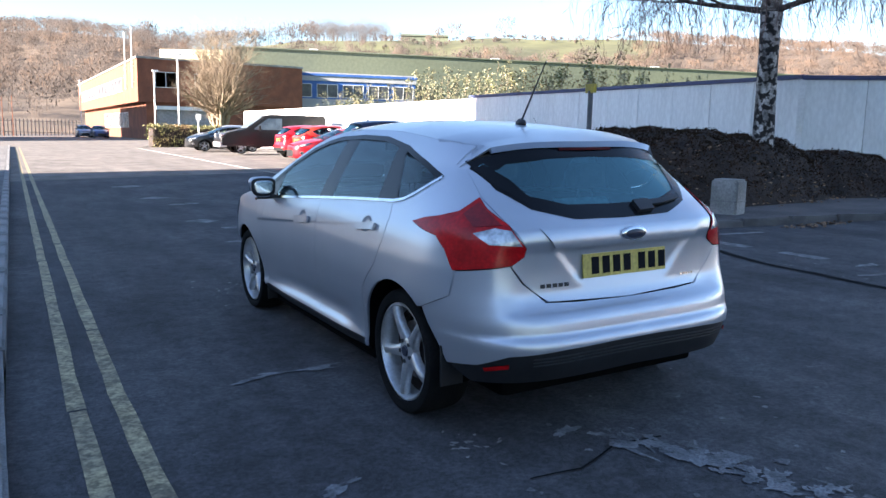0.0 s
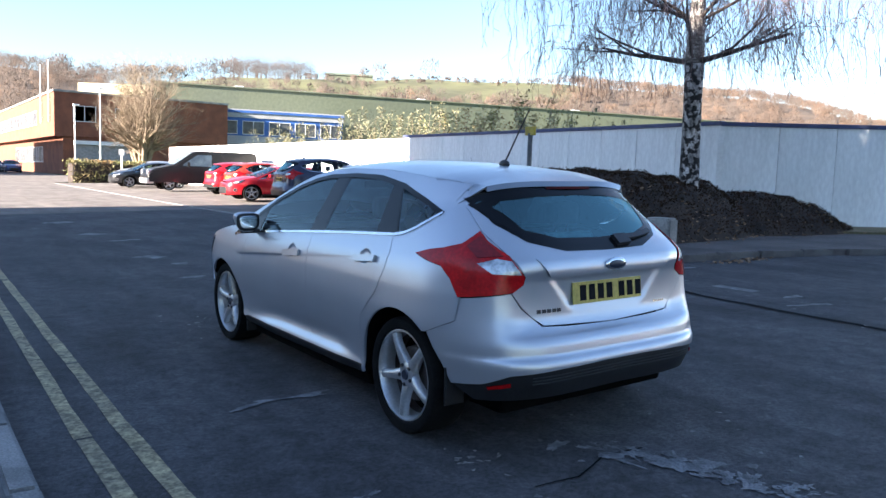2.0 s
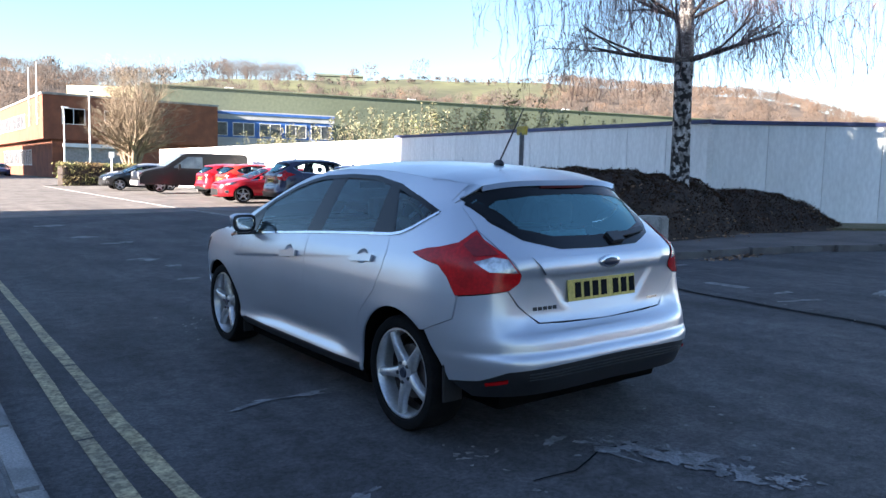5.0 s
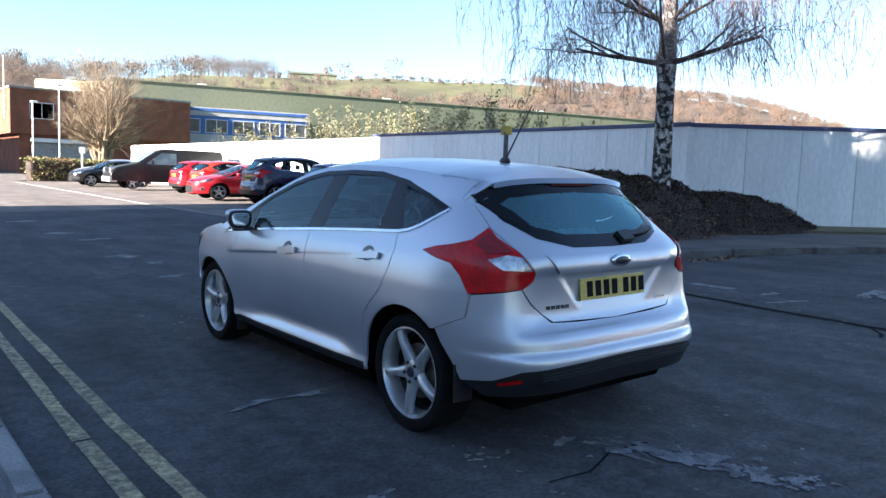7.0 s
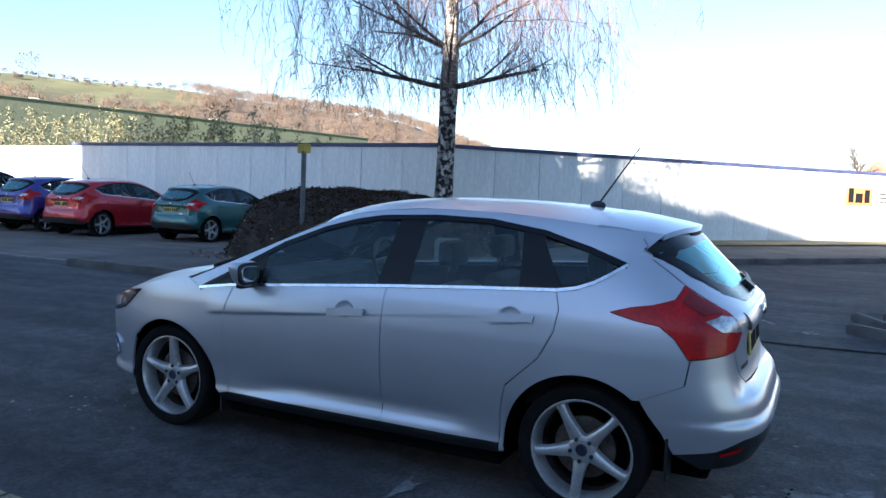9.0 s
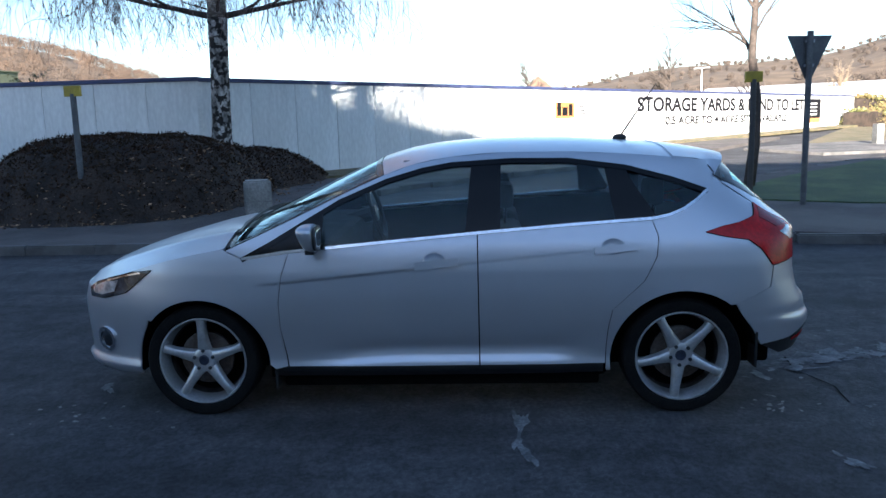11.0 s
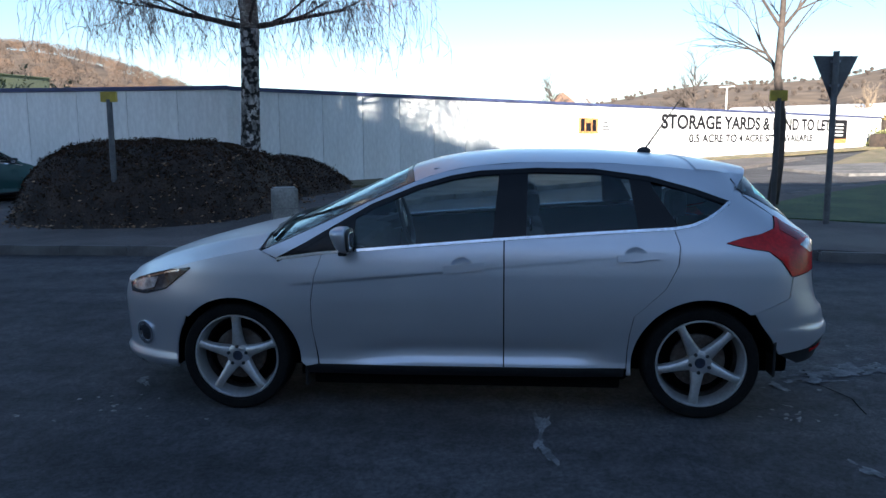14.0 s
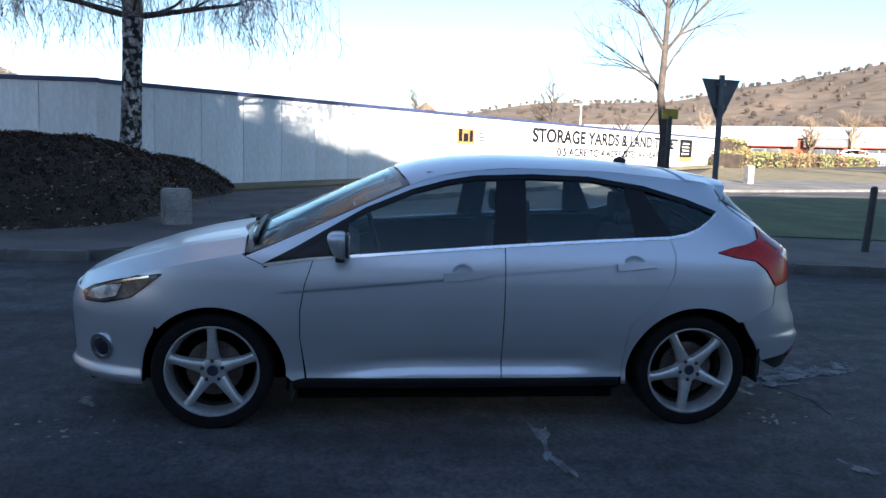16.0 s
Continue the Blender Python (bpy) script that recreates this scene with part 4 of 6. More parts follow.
# ---------- hills ----------
SKY_EL = spline([(-70, 4.5), (-30, 5.2), (0, 5.6), (4, 5.9), (8, 5.8), (11.3, 5.3), (16.6, 5.75), (20.4, 6.3), (26, 6.45), (34.6, 6.8), (44, 6.75), (49, 6.35), (53, 6.1), (57, 5.75), (60, 5.35), (62, 4.9), (64, 4.2), (66, 3.6), (72, 2.4), (80, 1.7),
                 (92, 2.0), (96.3, 2.7), (100.5, 3.35), (104.7, 3.75), (110, 3.75), (116, 4.75), (120.5, 5.35), (125, 6.2), (135, 7.0), (160, 7.0)])


def hill_z(az, r):
    top = 1.4 + 640 * math.tan(radians(SKY_EL(az)))
    k = min(max((r - 150) / 490, 0), 1)
    z = top * (0.35 * k + 0.65 * k * k * (3 - 2 * k))
    return z + 3.0 * noise.noise(Vector((az * 0.25, r * 0.012, 3))) * k * (1 - k) * 4 + 0.6 if r > 150 else gz(EYE0.x + r * math.sin(radians(az))) - 0.3


bm = bmesh.new()
azs = np.arange(-70, 160.1, 0.5)
rs = [140] + list(range(160, 641, 20)) + [720, 900, 1400]
rows = []
for a in azs:
    row = []
    for r in rs:
        z = hill_z(a, min(r, 640)) - (0 if r <= 640 else (r - 640) * 0.05)
        p = polar(a, r, z if r > 140 else -1.0)
        row.append(bm.verts.new(p))
    rows.append(row)
for ra, rb in zip(rows, rows[1:]):
    for k in range(len(rs) - 1):
        bm.faces.new((ra[k], ra[k + 1], rb[k + 1], rb[k]))
bmesh.ops.recalc_face_normals(bm, faces=bm.faces[:])
hills = part("backdrop_hills", bm, HILL_GRASS, None, smooth=180)
hills.data.materials.append(HILL_MOOR)
for p in hills.data.polygons:
    c = p.center
    az = math.degrees(math.atan2(c.x - EYE0.x, c.y - EYE0.y))
    p.material_index = 1 if az > 80 or az < 14 or az > 46 else 0
tagged(hills, "valley hillside of pale winter pasture and brown moor", "hillside", kind="structure")

rg = random.Random(21)


def wood(name, areas, material, label, card=1.0, per=24, core=0.5):
    """Far bare woodland: crowns of fine upright twig sprays round a small thicket of boughs, on short trunks."""
    V, F, N = [], [], []
    ball = bmesh.new()
    bmesh.ops.create_icosphere(ball, subdivisions=1, radius=1.0)
    unit = [v.co.copy() for v in ball.verts]
    tris = [[v.index for v in f.verts] for f in ball.faces]
    ball.free()
    for az0, az1, r0, r1, n, h0, h1 in areas:
        for _ in range(n):
            az = rg.uniform(az0, az1)
            r = math.sqrt(rg.uniform(r0 * r0, r1 * r1))
            h = rg.uniform(h0, h1)
            base = polar(az, r, hill_z(az, min(r, 640)))
            w = h * rg.uniform(0.42, 0.62)
            face = Vector((EYE0.x - base.x, EYE0.y - base.y, 0)).normalized() * 0.55 + Vector((-0.3, 0, 0.75))
            mid = base + Vector((0, 0, h * 0.56))
            seed = Vector((rg.random() * 50, rg.random() * 50, 0))
            if core:
                i = len(V)
                for u in unit:
                    k = core * (1 + 0.5 * noise.noise(u * 2.1 + seed))
                    V.append(tuple(mid + Vector((u.x * w, u.y * w, u.z * h * 0.46 - h * 0.10)) * k))
                    N.append(tuple((u * 0.3 + face).normalized()))
                F += [tuple(i + k for k in t) for t in tris]
            i = len(V)
            tw, lean = 0.016 * h + 0.05, Vector((rg.gauss(0, 0.03), rg.gauss(0, 0.03), 0)) * h
            V += [tuple(base + Vector((-tw, 0, -1))), tuple(base + Vector((tw, 0, -1))), tuple(mid + lean)]
            N += [tuple(face.normalized())] * 3
            F.append((i, i + 1, i + 2))
            for _ in range(per):
                q = Vector((rg.gauss(0, 1), rg.gauss(0, 1), rg.gauss(0.2, 1))).normalized()
                k = rg.uniform(0.15, 1.0) ** 0.5 * (1 + 0.30 * noise.noise(q * 1.9 + seed))
                c = mid + Vector((q.x * w, q.y * w, q.z * h * 0.46)) * k
                a = (q * 0.6 + Vector((rg.gauss(0, 0.35), rg.gauss(0, 0.35), 0.75 + rg.gauss(0, 0.35)))).normalized()
                b = a.cross(face + Vector((rg.gauss(0, 0.3), rg.gauss(0, 0.3), rg.gauss(0, 0.3)))).normalized()
                s = card * rg.uniform(0.5, 1.2)
                i = len(V)
                V += [tuple(c - a * s * 0.8), tuple(c + b * s * 0.26 + a * s * 0.5), tuple(c + a * s * 1.1), tuple(c - b * s * 0.22 + a * s * 0.3)]
                N += [tuple((q * 0.35 + face + Vector((rg.gauss(0, 0.25), rg.gauss(0, 0.25), rg.gauss(0, 0.25)))).normalized())] * 4
                F.append((i, i + 1, i + 2, i + 3))
    me = bpy.data.meshes.new(name)
    me.from_pydata(V, [], F)
    for p in me.polygons:
        p.use_smooth = True
    me.normals_split_custom_set_from_vertices(N)
    me.materials.append(material)
    return tagged(new(name, me), label, "woodland", kind="stuff")


wood("far_woodland", [(-30, 13, 170, 560, 760, 6, 11), (-10, 11, 560, 640, 190, 7, 11), (13, 24, 170, 430, 200, 6, 10), (20.8, 25.8, 585, 640, 90, 10, 17), (24, 46, 190, 400, 330, 4, 8), (24, 30, 420, 520, 24, 4, 7),
                      (45, 67, 190, 640, 430, 5, 8), (96, 145, 300, 620, 420, 1.5, 3.0), (96, 145, 150, 280, 330, 3, 5.5)], WOOD_BARE, "bare grey-brown winter woodland on the hillside", 0.5, 190, 0)
wood("far_rusty_woodland", [(-20, 12, 180, 520, 330, 6, 9), (22, 46, 180, 380, 230, 4, 7), (44, 66, 170, 600, 330, 6, 9), (98, 140, 150, 260, 160, 3, 5)], WOOD_RUST, "rust-brown winter trees on the hillside", 0.5, 190, 0)
wood("skyline_trees", [(9, 21, 622, 640, 46, 12, 19), (-12, 9, 625, 640, 40, 9, 13), (34.4, 34.6, 598, 602, 1, 17, 17), (30.9, 31.1, 584, 588, 1, 13, 13), (29.7, 29.9, 598, 602, 1, 10, 10)], WOOD_BARE, "row of bare trees along the skyline", 1.2, 130, 0)
wood("field_hedgerow", [(24, 44, 500, 508, 46, 2, 3.5), (33, 45, 560, 566, 34, 2, 4), (24, 34, 610, 615, 18, 2, 3), (14, 21, 520, 524, 20, 2, 3)], WOOD_BARE, "dark field hedges across the pasture", 0.6, 60, 0)
b0 = polar(27.0, 610, hill_z(28.5, 610))
t = thing("barn", "low green farm shed on the skyline", "barn", Matrix.Translation(b0) @ Matrix.Rotation(radians(-28), 4, 'Z'))
part("wall", boxed(0, 36, 0, 12, -3, 4.0), GREEN_CLAD, t)
bm = bmesh.new()
pr = [(-1, 4.0), (6, 6.4), (13, 4.0)]
e0, e1 = [bm.verts.new((-0.5, y, z)) for y, z in pr], [bm.verts.new((36.5, y, z)) for y, z in pr]
for k in range(2):
    bm.faces.new((e0[k], e0[k + 1], e1[k + 1], e1[k]))
bm.faces.new(e0)
bm.faces.new(e1[::-1])
part("roof", bm, GREEN_CLAD, t)


# ---------- buildings beyond the car park ----------
def framed_window(parent, x0, x1, z0, z1, y, bars=1, m=None, name="window"):
    """A window on a wall that faces -y."""
    w = new(name)
    w.parent = parent
    if m is not None:
        w.matrix_basis = m
    part("pane", boxed(x0, x1, y + 0.03, y + 0.05, z0, z1), WINDOW_DARK, w)
    f = 0.065
    for a, b, c, d in ((x0 - f, x1 + f, z0 - f, z0), (x0 - f, x1 + f, z1, z1 + f), (x0 - f, x0, z0, z1), (x1, x1 + f, z0, z1)):
        part("frame_bar", boxed(a, b, y - 0.02, y + 0.05, c, d), WHITE, w)
    for k in range(bars):
        x = x0 + (x1 - x0) * (k + 1) / (bars + 1)
        part("glazing_bar", boxed(x - 0.032, x + 0.032, y - 0.01, y + 0.045, z0, z1), WHITE, w)
    return w


brick = thing("brick_building", "two-storey red-brick works building with an overhanging upper floor", "building", pose(11.3, 88, 0))
part("upper_wall", boxed(0, 19, 0, 68, 4.4, 9.1), BRICK, brick)
part("lower_wall", boxed(0.9, 19, 0.4, 68, 0, 4.4), BRICK, brick)
part("roof_edge", boxed(-0.12, 19.1, -0.12, 68.1, 9.1, 9.32), CONCRETE, brick)
framed_window(brick, 1.9, 4.1, 6.1, 7.7, -0.03, 1)
framed_window(brick, 6.2, 11.0, 6.1, 7.7, -0.03, 3)
side_m = Matrix.Rotation(radians(-90), 4, 'Z')
for k in range(14):
    framed_window(brick, -(12 + 3.6 * k) - 3.1, -(12 + 3.6 * k), 6.0, 7.5, -0.04, 2, side_m)
for k in range(5):
    framed_window(brick, -(14 + 5.0 * k) - 4.2, -(14 + 5.0 * k), 1.6, 3.4, 0.86, 3, side_m)
part("roller_shutter", boxed(2.0, 8.6, 0.30, 0.38, 0.3, 3.6), STEEL, brick)
part("shutter_hood", boxed(1.9, 8.7, -0.25, 0.38, 3.6, 4.0), WHITE, brick)
for y, z1 in ((7.6, 12.6), (2.3, 12.6)):
    t = thing("flagpole", "white flagpole fixed to the brick wall", "flagpole", pose(11.12, 88 + y, 0))
    part("pole", rod((0, 0, 6.0), (0, 0, z1), 0.075, 0.05, 8), WHITE, t)
    for z in (6.6, 8.3):
        part("bracket", boxed(-0.06, 0.19, -0.06, 0.06, z, z + 0.1), WHITE, t)
t = thing("roof_sign", "long blank cream signboard on the roof edge", "sign", pose(14.6, 93.0, 0, 0, 0, -35))
part("board", boxed(0, 7.6, 0, 0.15, 9.35, 10.7), CREAM, t)
for x in (0.4, 3.7, 7.0):
    part("strut", boxed(x, x + 0.12, 0.16, 0.35, 9.2, 10.4), STEEL, t)

works = thing("works_building", "long works with green cladding and a blue window band", "building", Matrix.Translation(polar(17, 100)) @ Matrix.Rotation(radians(-15), 4, 'Z'))
part("shed", boxed(-3, 92, 8, 40, 0, 12.4), GREEN_CLAD, works)
part("shed_eave_strip", boxed(-3.2, 92.2, 7.8, 40.2, 12.4, 12.55), GREEN_CLAD, works)
part("office_wall", boxed(-3, 20.2, 0, 8, 0, 5.7), RENDER_GREY, works)
part("office_parapet", boxed(-3, 20.2, -0.02, 8, 7.95, 9.0), RENDER_GREY, works)
part("blue_fascia", boxed(-3.05, 20.3, -0.12, 0.0, 8.55, 8.85), BLUE, works)
part("office_core", boxed(-2.9, 20.1, 0.10, 8, 5.7, 7.95), BLUE, works)
for k in range(7):
    framed_window(works, -2.6 + 3.3 * k, -2.6 + 3.3 * k + 2.55, 5.95, 7.5, 0.03, 1)
for k in range(9):
    v = thing("roof_vent", "small white ventilator on the shed roof", "vent", works.matrix_basis @ pose(8 + 9.0 * k, 12 + (k % 3), 12.6))
    part("cowl", boxed(-0.6, 0.6, -0.5, 0.5, 0, 0.45, 0.08), WHITE, v)
    part("base", boxed(-0.4, 0.4, -0.35, 0.35, -0.3, 0.0), STEEL, v)

# lamp columns and posts by the car park
for x, y, h, lab in ((9.1, 55.3, 6.5, "tall white lamp column by the car park"), (7.5, 55.6, 5.3, "white lamp column by the car park"), (7.1, 106, 7.1, "white lamp column beside the works"), (-1.6, 118, 5.3, "dark gate post at the road's end"), (-0.4, 118, 5.5, "dark gate post at the road's end")):
    t = thing("lamp_column" if "lamp" in lab else "gate_post", lab, "lamp post" if "lamp" in lab else "post", pose(x, y, gz(x)))
    part("column", rod((0, 0, -0.1), (0, 0, h), 0.06, 0.045, 10), WHITE if "white" in lab else BRICK, t)
    if "lamp" in lab:
        part("lantern", boxed(-0.12, 0.3, -0.1, 0.1, h - 0.02, h + 0.12, 0.03), WHITE, t)
t = thing("small_sign", "small square sign on a white post", "road sign", pose(9.3, 50, gz(9.3)))
part("post", rod((0, 0, -0.1), (0, 0, 2.2), 0.05, 0.05, 8), WHITE, t)
part("plate", boxed(-0.17, 0.17, -0.02, 0.02, 1.85, 2.25), WHITE, t)
fence = tagged(new("fence_far"), "pale palisade gate across the far end of the road", "fence", kind="structure")
for k in range(26):
    x = -4.5 + 0.5 * k
    part("pale", boxed(x, x + 0.14, 125, 125.05, 0, 2.5), CONCRETE, fence)
for z in (0.5, 2.1):
    part("rail", boxed(-4.6, 8.6, 125.06, 125.12, z, z + 0.1), CONCRETE, fence)


def hedge(name, m, lx, ly, lz, leaf, n, label, size=0.09):
    t = thing(name, label, "hedge", m)
    b = bmesh.new()
    box(b, 0, lx, 0, ly, -0.1, lz * 0.86, 0.15)
    part("core", b, SOIL, t)
    b = bmesh.new()
    rgh = random.Random(len(label) + n)
    for _ in range(n):
        side = rgh.random()
        p = Vector((rgh.uniform(0, lx), rgh.uniform(0, ly), lz * 0.9 + 0.12 * noise.noise(Vector((rgh.random() * 9, 0, 0))))) if side < 0.4 else Vector((rgh.uniform(0, lx), rgh.choice((0, ly)), rgh.uniform(0, lz * 0.92)))
        leaves(b, p, 3, size, size * 1.2, rgh)
    tagged(part("foliage", b, leaf, t), kind="stuff")
    return t


hedge("hedge", pose(6.6, 51.5, gz(7)), 5.2, 1.8, 1.55, BUSH_GREEN, 1500, "clipped yellow-green hedge at the car park end", 0.10)
hedge("hedge", pose(41, -21.5, gz(41), 0, 0, -52), 26, 2.0, 1.1, BUSH_GREEN, 2600, "brown and green hedge in front of the shops", 0.12)
hedge("hedge", pose(44, -22.4, gz(44), 0, 0, -52), 2.4, 2.0, 2.0, BUSH_GREEN, 500, "rounded green bush beside the wall's end", 0.11)

# pale evergreen shrubs that look over the wall
rgi = random.Random(5)
for k, (x, y, h) in enumerate(((15.2, 30.5, 3.9), (15.4, 27.8, 4.3), (15.3, 25.2, 4.2), (15.2, 22.6, 4.1), (15.5, 20.0, 3.9), (15.4, 17.6, 4.2), (15.6, 15.3, 3.7), (15.2, 35.5, 3.6), (15.3, 39.5, 3.6))):
    t = thing("shrub", "pale leafy shrub rising behind the wall", "shrub", pose(x, y, gz(x)))
    st, lf = bmesh.new(), bmesh.new()
    for _ in range(20):
        p = Vector((rgi.gauss(0, 0.5), rgi.gauss(0, 0.8), 0))
        d = Vector((rgi.gauss(0, 0.16), rgi.gauss(0, 0.2), 1)).normalized()
        hh = h * rgi.uniform(0.72, 1.0)
        q = p + d * hh
        tube(st, [p, p + d * hh * 0.5, q], [0.015, 0.01, 0.004], 3, False)
        for u in (0.72, 0.78, 0.84, 0.89, 0.94, 0.98, 1.0):
            leaves(lf, p + d * hh * u, 9, 0.055, 0.10, rgi)
    tagged(part("stem_spray", st, STEM_PALE, t), kind="stuff")
    tagged(part("foliage", lf, IVY if k not in (4, 5) else BUSH_GREEN, t), kind="stuff")


# ---------- beyond the wall: house roof, trees, shops ----------
p = polar(91.3, 96)
t = thing("house", "brick house with a pitched brown roof beyond the wall", "house", pose(p.x, p.y, gz(60), 0, 0, -92))
part("wall", boxed(-4, 4, -3, 3, 0, 4.6), BRICK, t)
bm = bmesh.new()
e0, e1 = [bm.verts.new((x, -3.4, z)) for x, z in ((-1.9, 4.6), (0, 6.15), (1.9, 4.6))], [bm.verts.new((x, 3.4, z)) for x, z in ((-1.9, 4.6), (0, 6.15), (1.9, 4.6))]
for k in range(2):
    bm.faces.new((e0[k], e1[k], e1[k + 1], e0[k + 1]))
bm.faces.new(e0[::-1])
bm.faces.new(e1)
bmesh.ops.recalc_face_normals(bm, faces=bm.faces[:])
part("roof", bm, TILE_BROWN, t)
part("lean_to_roof", boxed(-8.5, -1.9, -3.4, 3.4, 4.6, 5.0), TILE_BROWN, t)
for az, d, h, sd, mt in ((89.7, 72, 6.6, 31, BARK), (92.9, 80, 4.8, 32, TWIG), (100.1, 74, 7.6, 33, BARK), (106, 90, 4.6, 35, BARK), (112, 95, 5.0, 36, STEM_PALE), (118.5, 75, 4.8, 37, STEM_PALE), (121.3, 80, 4.6, 38, STEM_PALE), (125.6, 45, 5.4, 39, STEM_PALE)):
    p = polar(az, d)
    bare_tree(p.x, p.y, gz(p.x), h, 0.15, sd, "bare winter tree beyond the wall", mt, stems=1, clear=0.25, depth=3, limb_up=1.0, kids=4, thin=4.5)
p = polar(126.4, 34)
bare_tree(p.x, p.y, gz(p.x), 8.5, 0.16, 44, "bare drooping birch across the side road", TWIG, clear=0.35, depth=3, limb_up=0.5, kids=3)
for az, d, h in ((102.6, 82, 5.6), (124.9, 52, 7.0)):
    p = polar(az, d)
    t = thing("lamp_column", "pale street lamp column beyond the wall", "lamp post", pose(p.x, p.y, gz(p.x), 0, 0, 30))
    part("column", rod((0, 0, -0.1), (0, 0, h), 0.10, 0.06, 10), WHITE, t)
    for s in (-1, 1):
        part("lantern", boxed(min(0, s), max(0, s), -0.12, 0.12, h, h + 0.1, 0.03), WHITE, t)
shop_p = polar(121, 88)
shops = thing("shop_building", "low brick shop row with white roof and red-white fascias", "building", Matrix.Translation((shop_p.x, shop_p.y, gz(60))) @ Matrix.Rotation(radians(-121), 4, 'Z'))
part("wall", boxed(-30, 14, 0, 20, -0.5, 2.6), BRICK, shops)
bm = bmesh.new()
e0, e1 = [bm.verts.new((-30.5, y, z)) for y, z in ((-0.6, 2.7), (9, 4.3), (20.6, 2.7))], [bm.verts.new((14.5, y, z)) for y, z in ((-0.6, 2.7), (9, 4.3), (20.6, 2.7))]
for k in range(2):
    bm.faces.new((e0[k], e0[k + 1], e1[k + 1], e1[k]))
bm.faces.new(e0[::-1])
bm.faces.new(e1)
bmesh.ops.recalc_face_normals(bm, faces=bm.faces[:])
part("roof", bm, ROOF_WHITE, shops, "white metal roof")
RED_SIGN = mat("red_fascia", (0.45, 0.07, 0.06), 0.6, color2=(0.36, 0.05, 0.05), scale=1, bump=0)
for k, (x0, x1, m) in enumerate(((-28, -20, WHITE), (-19.5, -12, WHITE), (-11.5, -4.5, WHITE), (-3.8, 0.4, SIGN_GREY), (0.8, 7.4, WHITE), (7.6, 13.8, WHITE))):
    part("fascia", boxed(x0, x1, -0.75, -0.62, 1.75, 2.65), m, shops)
    part("fascia_band", boxed(x0, x1, -0.80, -0.751, 1.75, 1.88), RED_SIGN, shops)
for x0, x1 in ((-26, -23), (-17, -14), (-9, -6.2), (-3, -0.5), (2.2, 4.6), (5.2, 7.0), (8.5, 11.5)):
    framed_window(shops, x0, x1, 0.0, 1.5, -0.06, 1)
for x0, x1 in ((2.4, 4.4), (5.3, 6.9)):
    part("window_poster", boxed(x0, x1, -0.075, -0.062, 0.2, 1.2), WHITE, shops)

from mathutils import geometry

PAINT = mat("silver_car_paint", (0.585, 0.60, 0.64), 0.34, 0.66, color2=(0.555, 0.57, 0.61), scale=1.6, fine=900, fine_mix=0.08, bump=0, coat=0.4)
TRIM = mat("black_trim", (0.012, 0.012, 0.013), 0.45, color2=(0.016, 0.016, 0.017), scale=8, bump=0.03)
GLOSS_BLACK = mat("gloss_black", (0.005, 0.005, 0.006), 0.2, scale=5, bump=0, spec=0.25)
RUBBER = mat("tyre_rubber", (0.009, 0.009, 0.0095), 0.9, color2=(0.013, 0.0125, 0.012), scale=9, fine=90, bump=0.2, spec=0.1)
ALLOY = mat("silver_alloy", (0.60, 0.60, 0.62), 0.30, 0.6, color2=(0.48, 0.475, 0.46), scale=6, fine=70, fine_mix=0.12, bump=0.02)
CHROME = mat("chrome", (0.82, 0.83, 0.85), 0.12, 1.0, color2=(0.75, 0.76, 0.78), scale=6, bump=0)
DARK_IN = mat("dark_liner", (0.005, 0.005, 0.005), 0.95, scale=6, bump=0, spec=0.03)
LAMP_RED = mat("red_lamp_lens", (0.54, 0.007, 0.009), 0.22, color2=(0.36, 0.004, 0.006), scale=9, mix=0.5, fine=60, fine_mix=0.25, bump=0.05, coat=0.15, spec=0.25)
LAMP_DARK = mat("dark_red_lens", (0.26, 0.006, 0.008), 0.2, scale=9, bump=0.05, coat=0.35, spec=0.3)
BRAKE_LENS = mat("brake_light_lens", (0.09, 0.005, 0.007), 0.6, scale=9, bump=0, spec=0.15)
LAMP_CLEAR = mat("clear_lamp_lens", (0.62, 0.64, 0.66), 0.1, 0.4, color2=(0.25, 0.26, 0.28), scale=16, mix=0.3, fine=60, bump=0.1, coat=1.0)
LAMP_HEAD = mat("headlamp_inside", (0.07, 0.08, 0.10), 0.15, 0.3, color2=(0.02, 0.022, 0.03), scale=10, mix=0.3, fine=40, bump=0.05, coat=0.5)
PLATE_Y = mat("yellow_number_plate", (0.60, 0.47, 0.11), 0.45, color2=(0.54, 0.42, 0.095), scale=6, bump=0)
LINING = mat("pale_headlining", (0.34, 0.34, 0.33), 0.95, color2=(0.30, 0.30, 0.29), scale=5, bump=0.05)
SEAT = mat("grey_seat_cloth", (0.055, 0.055, 0.058), 0.9, color2=(0.038, 0.038, 0.04), scale=8, fine=120, bump=0.2)
DISC = mat("brake_disc_steel", (0.20, 0.17, 0.15), 0.5, 0.8, color2=(0.12, 0.09, 0.075), scale=12, bump=0.05)
CAP_BLUE = mat("dark_blue_cap", (0.03, 0.036, 0.06), 0.3, scale=9, bump=0)
LABEL_PALE = mat("pale_sticker", (0.5, 0.62, 0.62), 0.6, scale=9, bump=0)
GLASS = glass("tinted_car_glass", (0.82, 0.91, 0.90), 0.02, 1.48)
GLASS_REAR = glass("rear_car_glass", (0.58, 0.82, 0.84), 0.02, 2.7)
GLASS_REAR.node_tree.nodes["Glossy BSDF"].inputs["Color"].default_value = (0.55, 0.93, 0.96, 1)


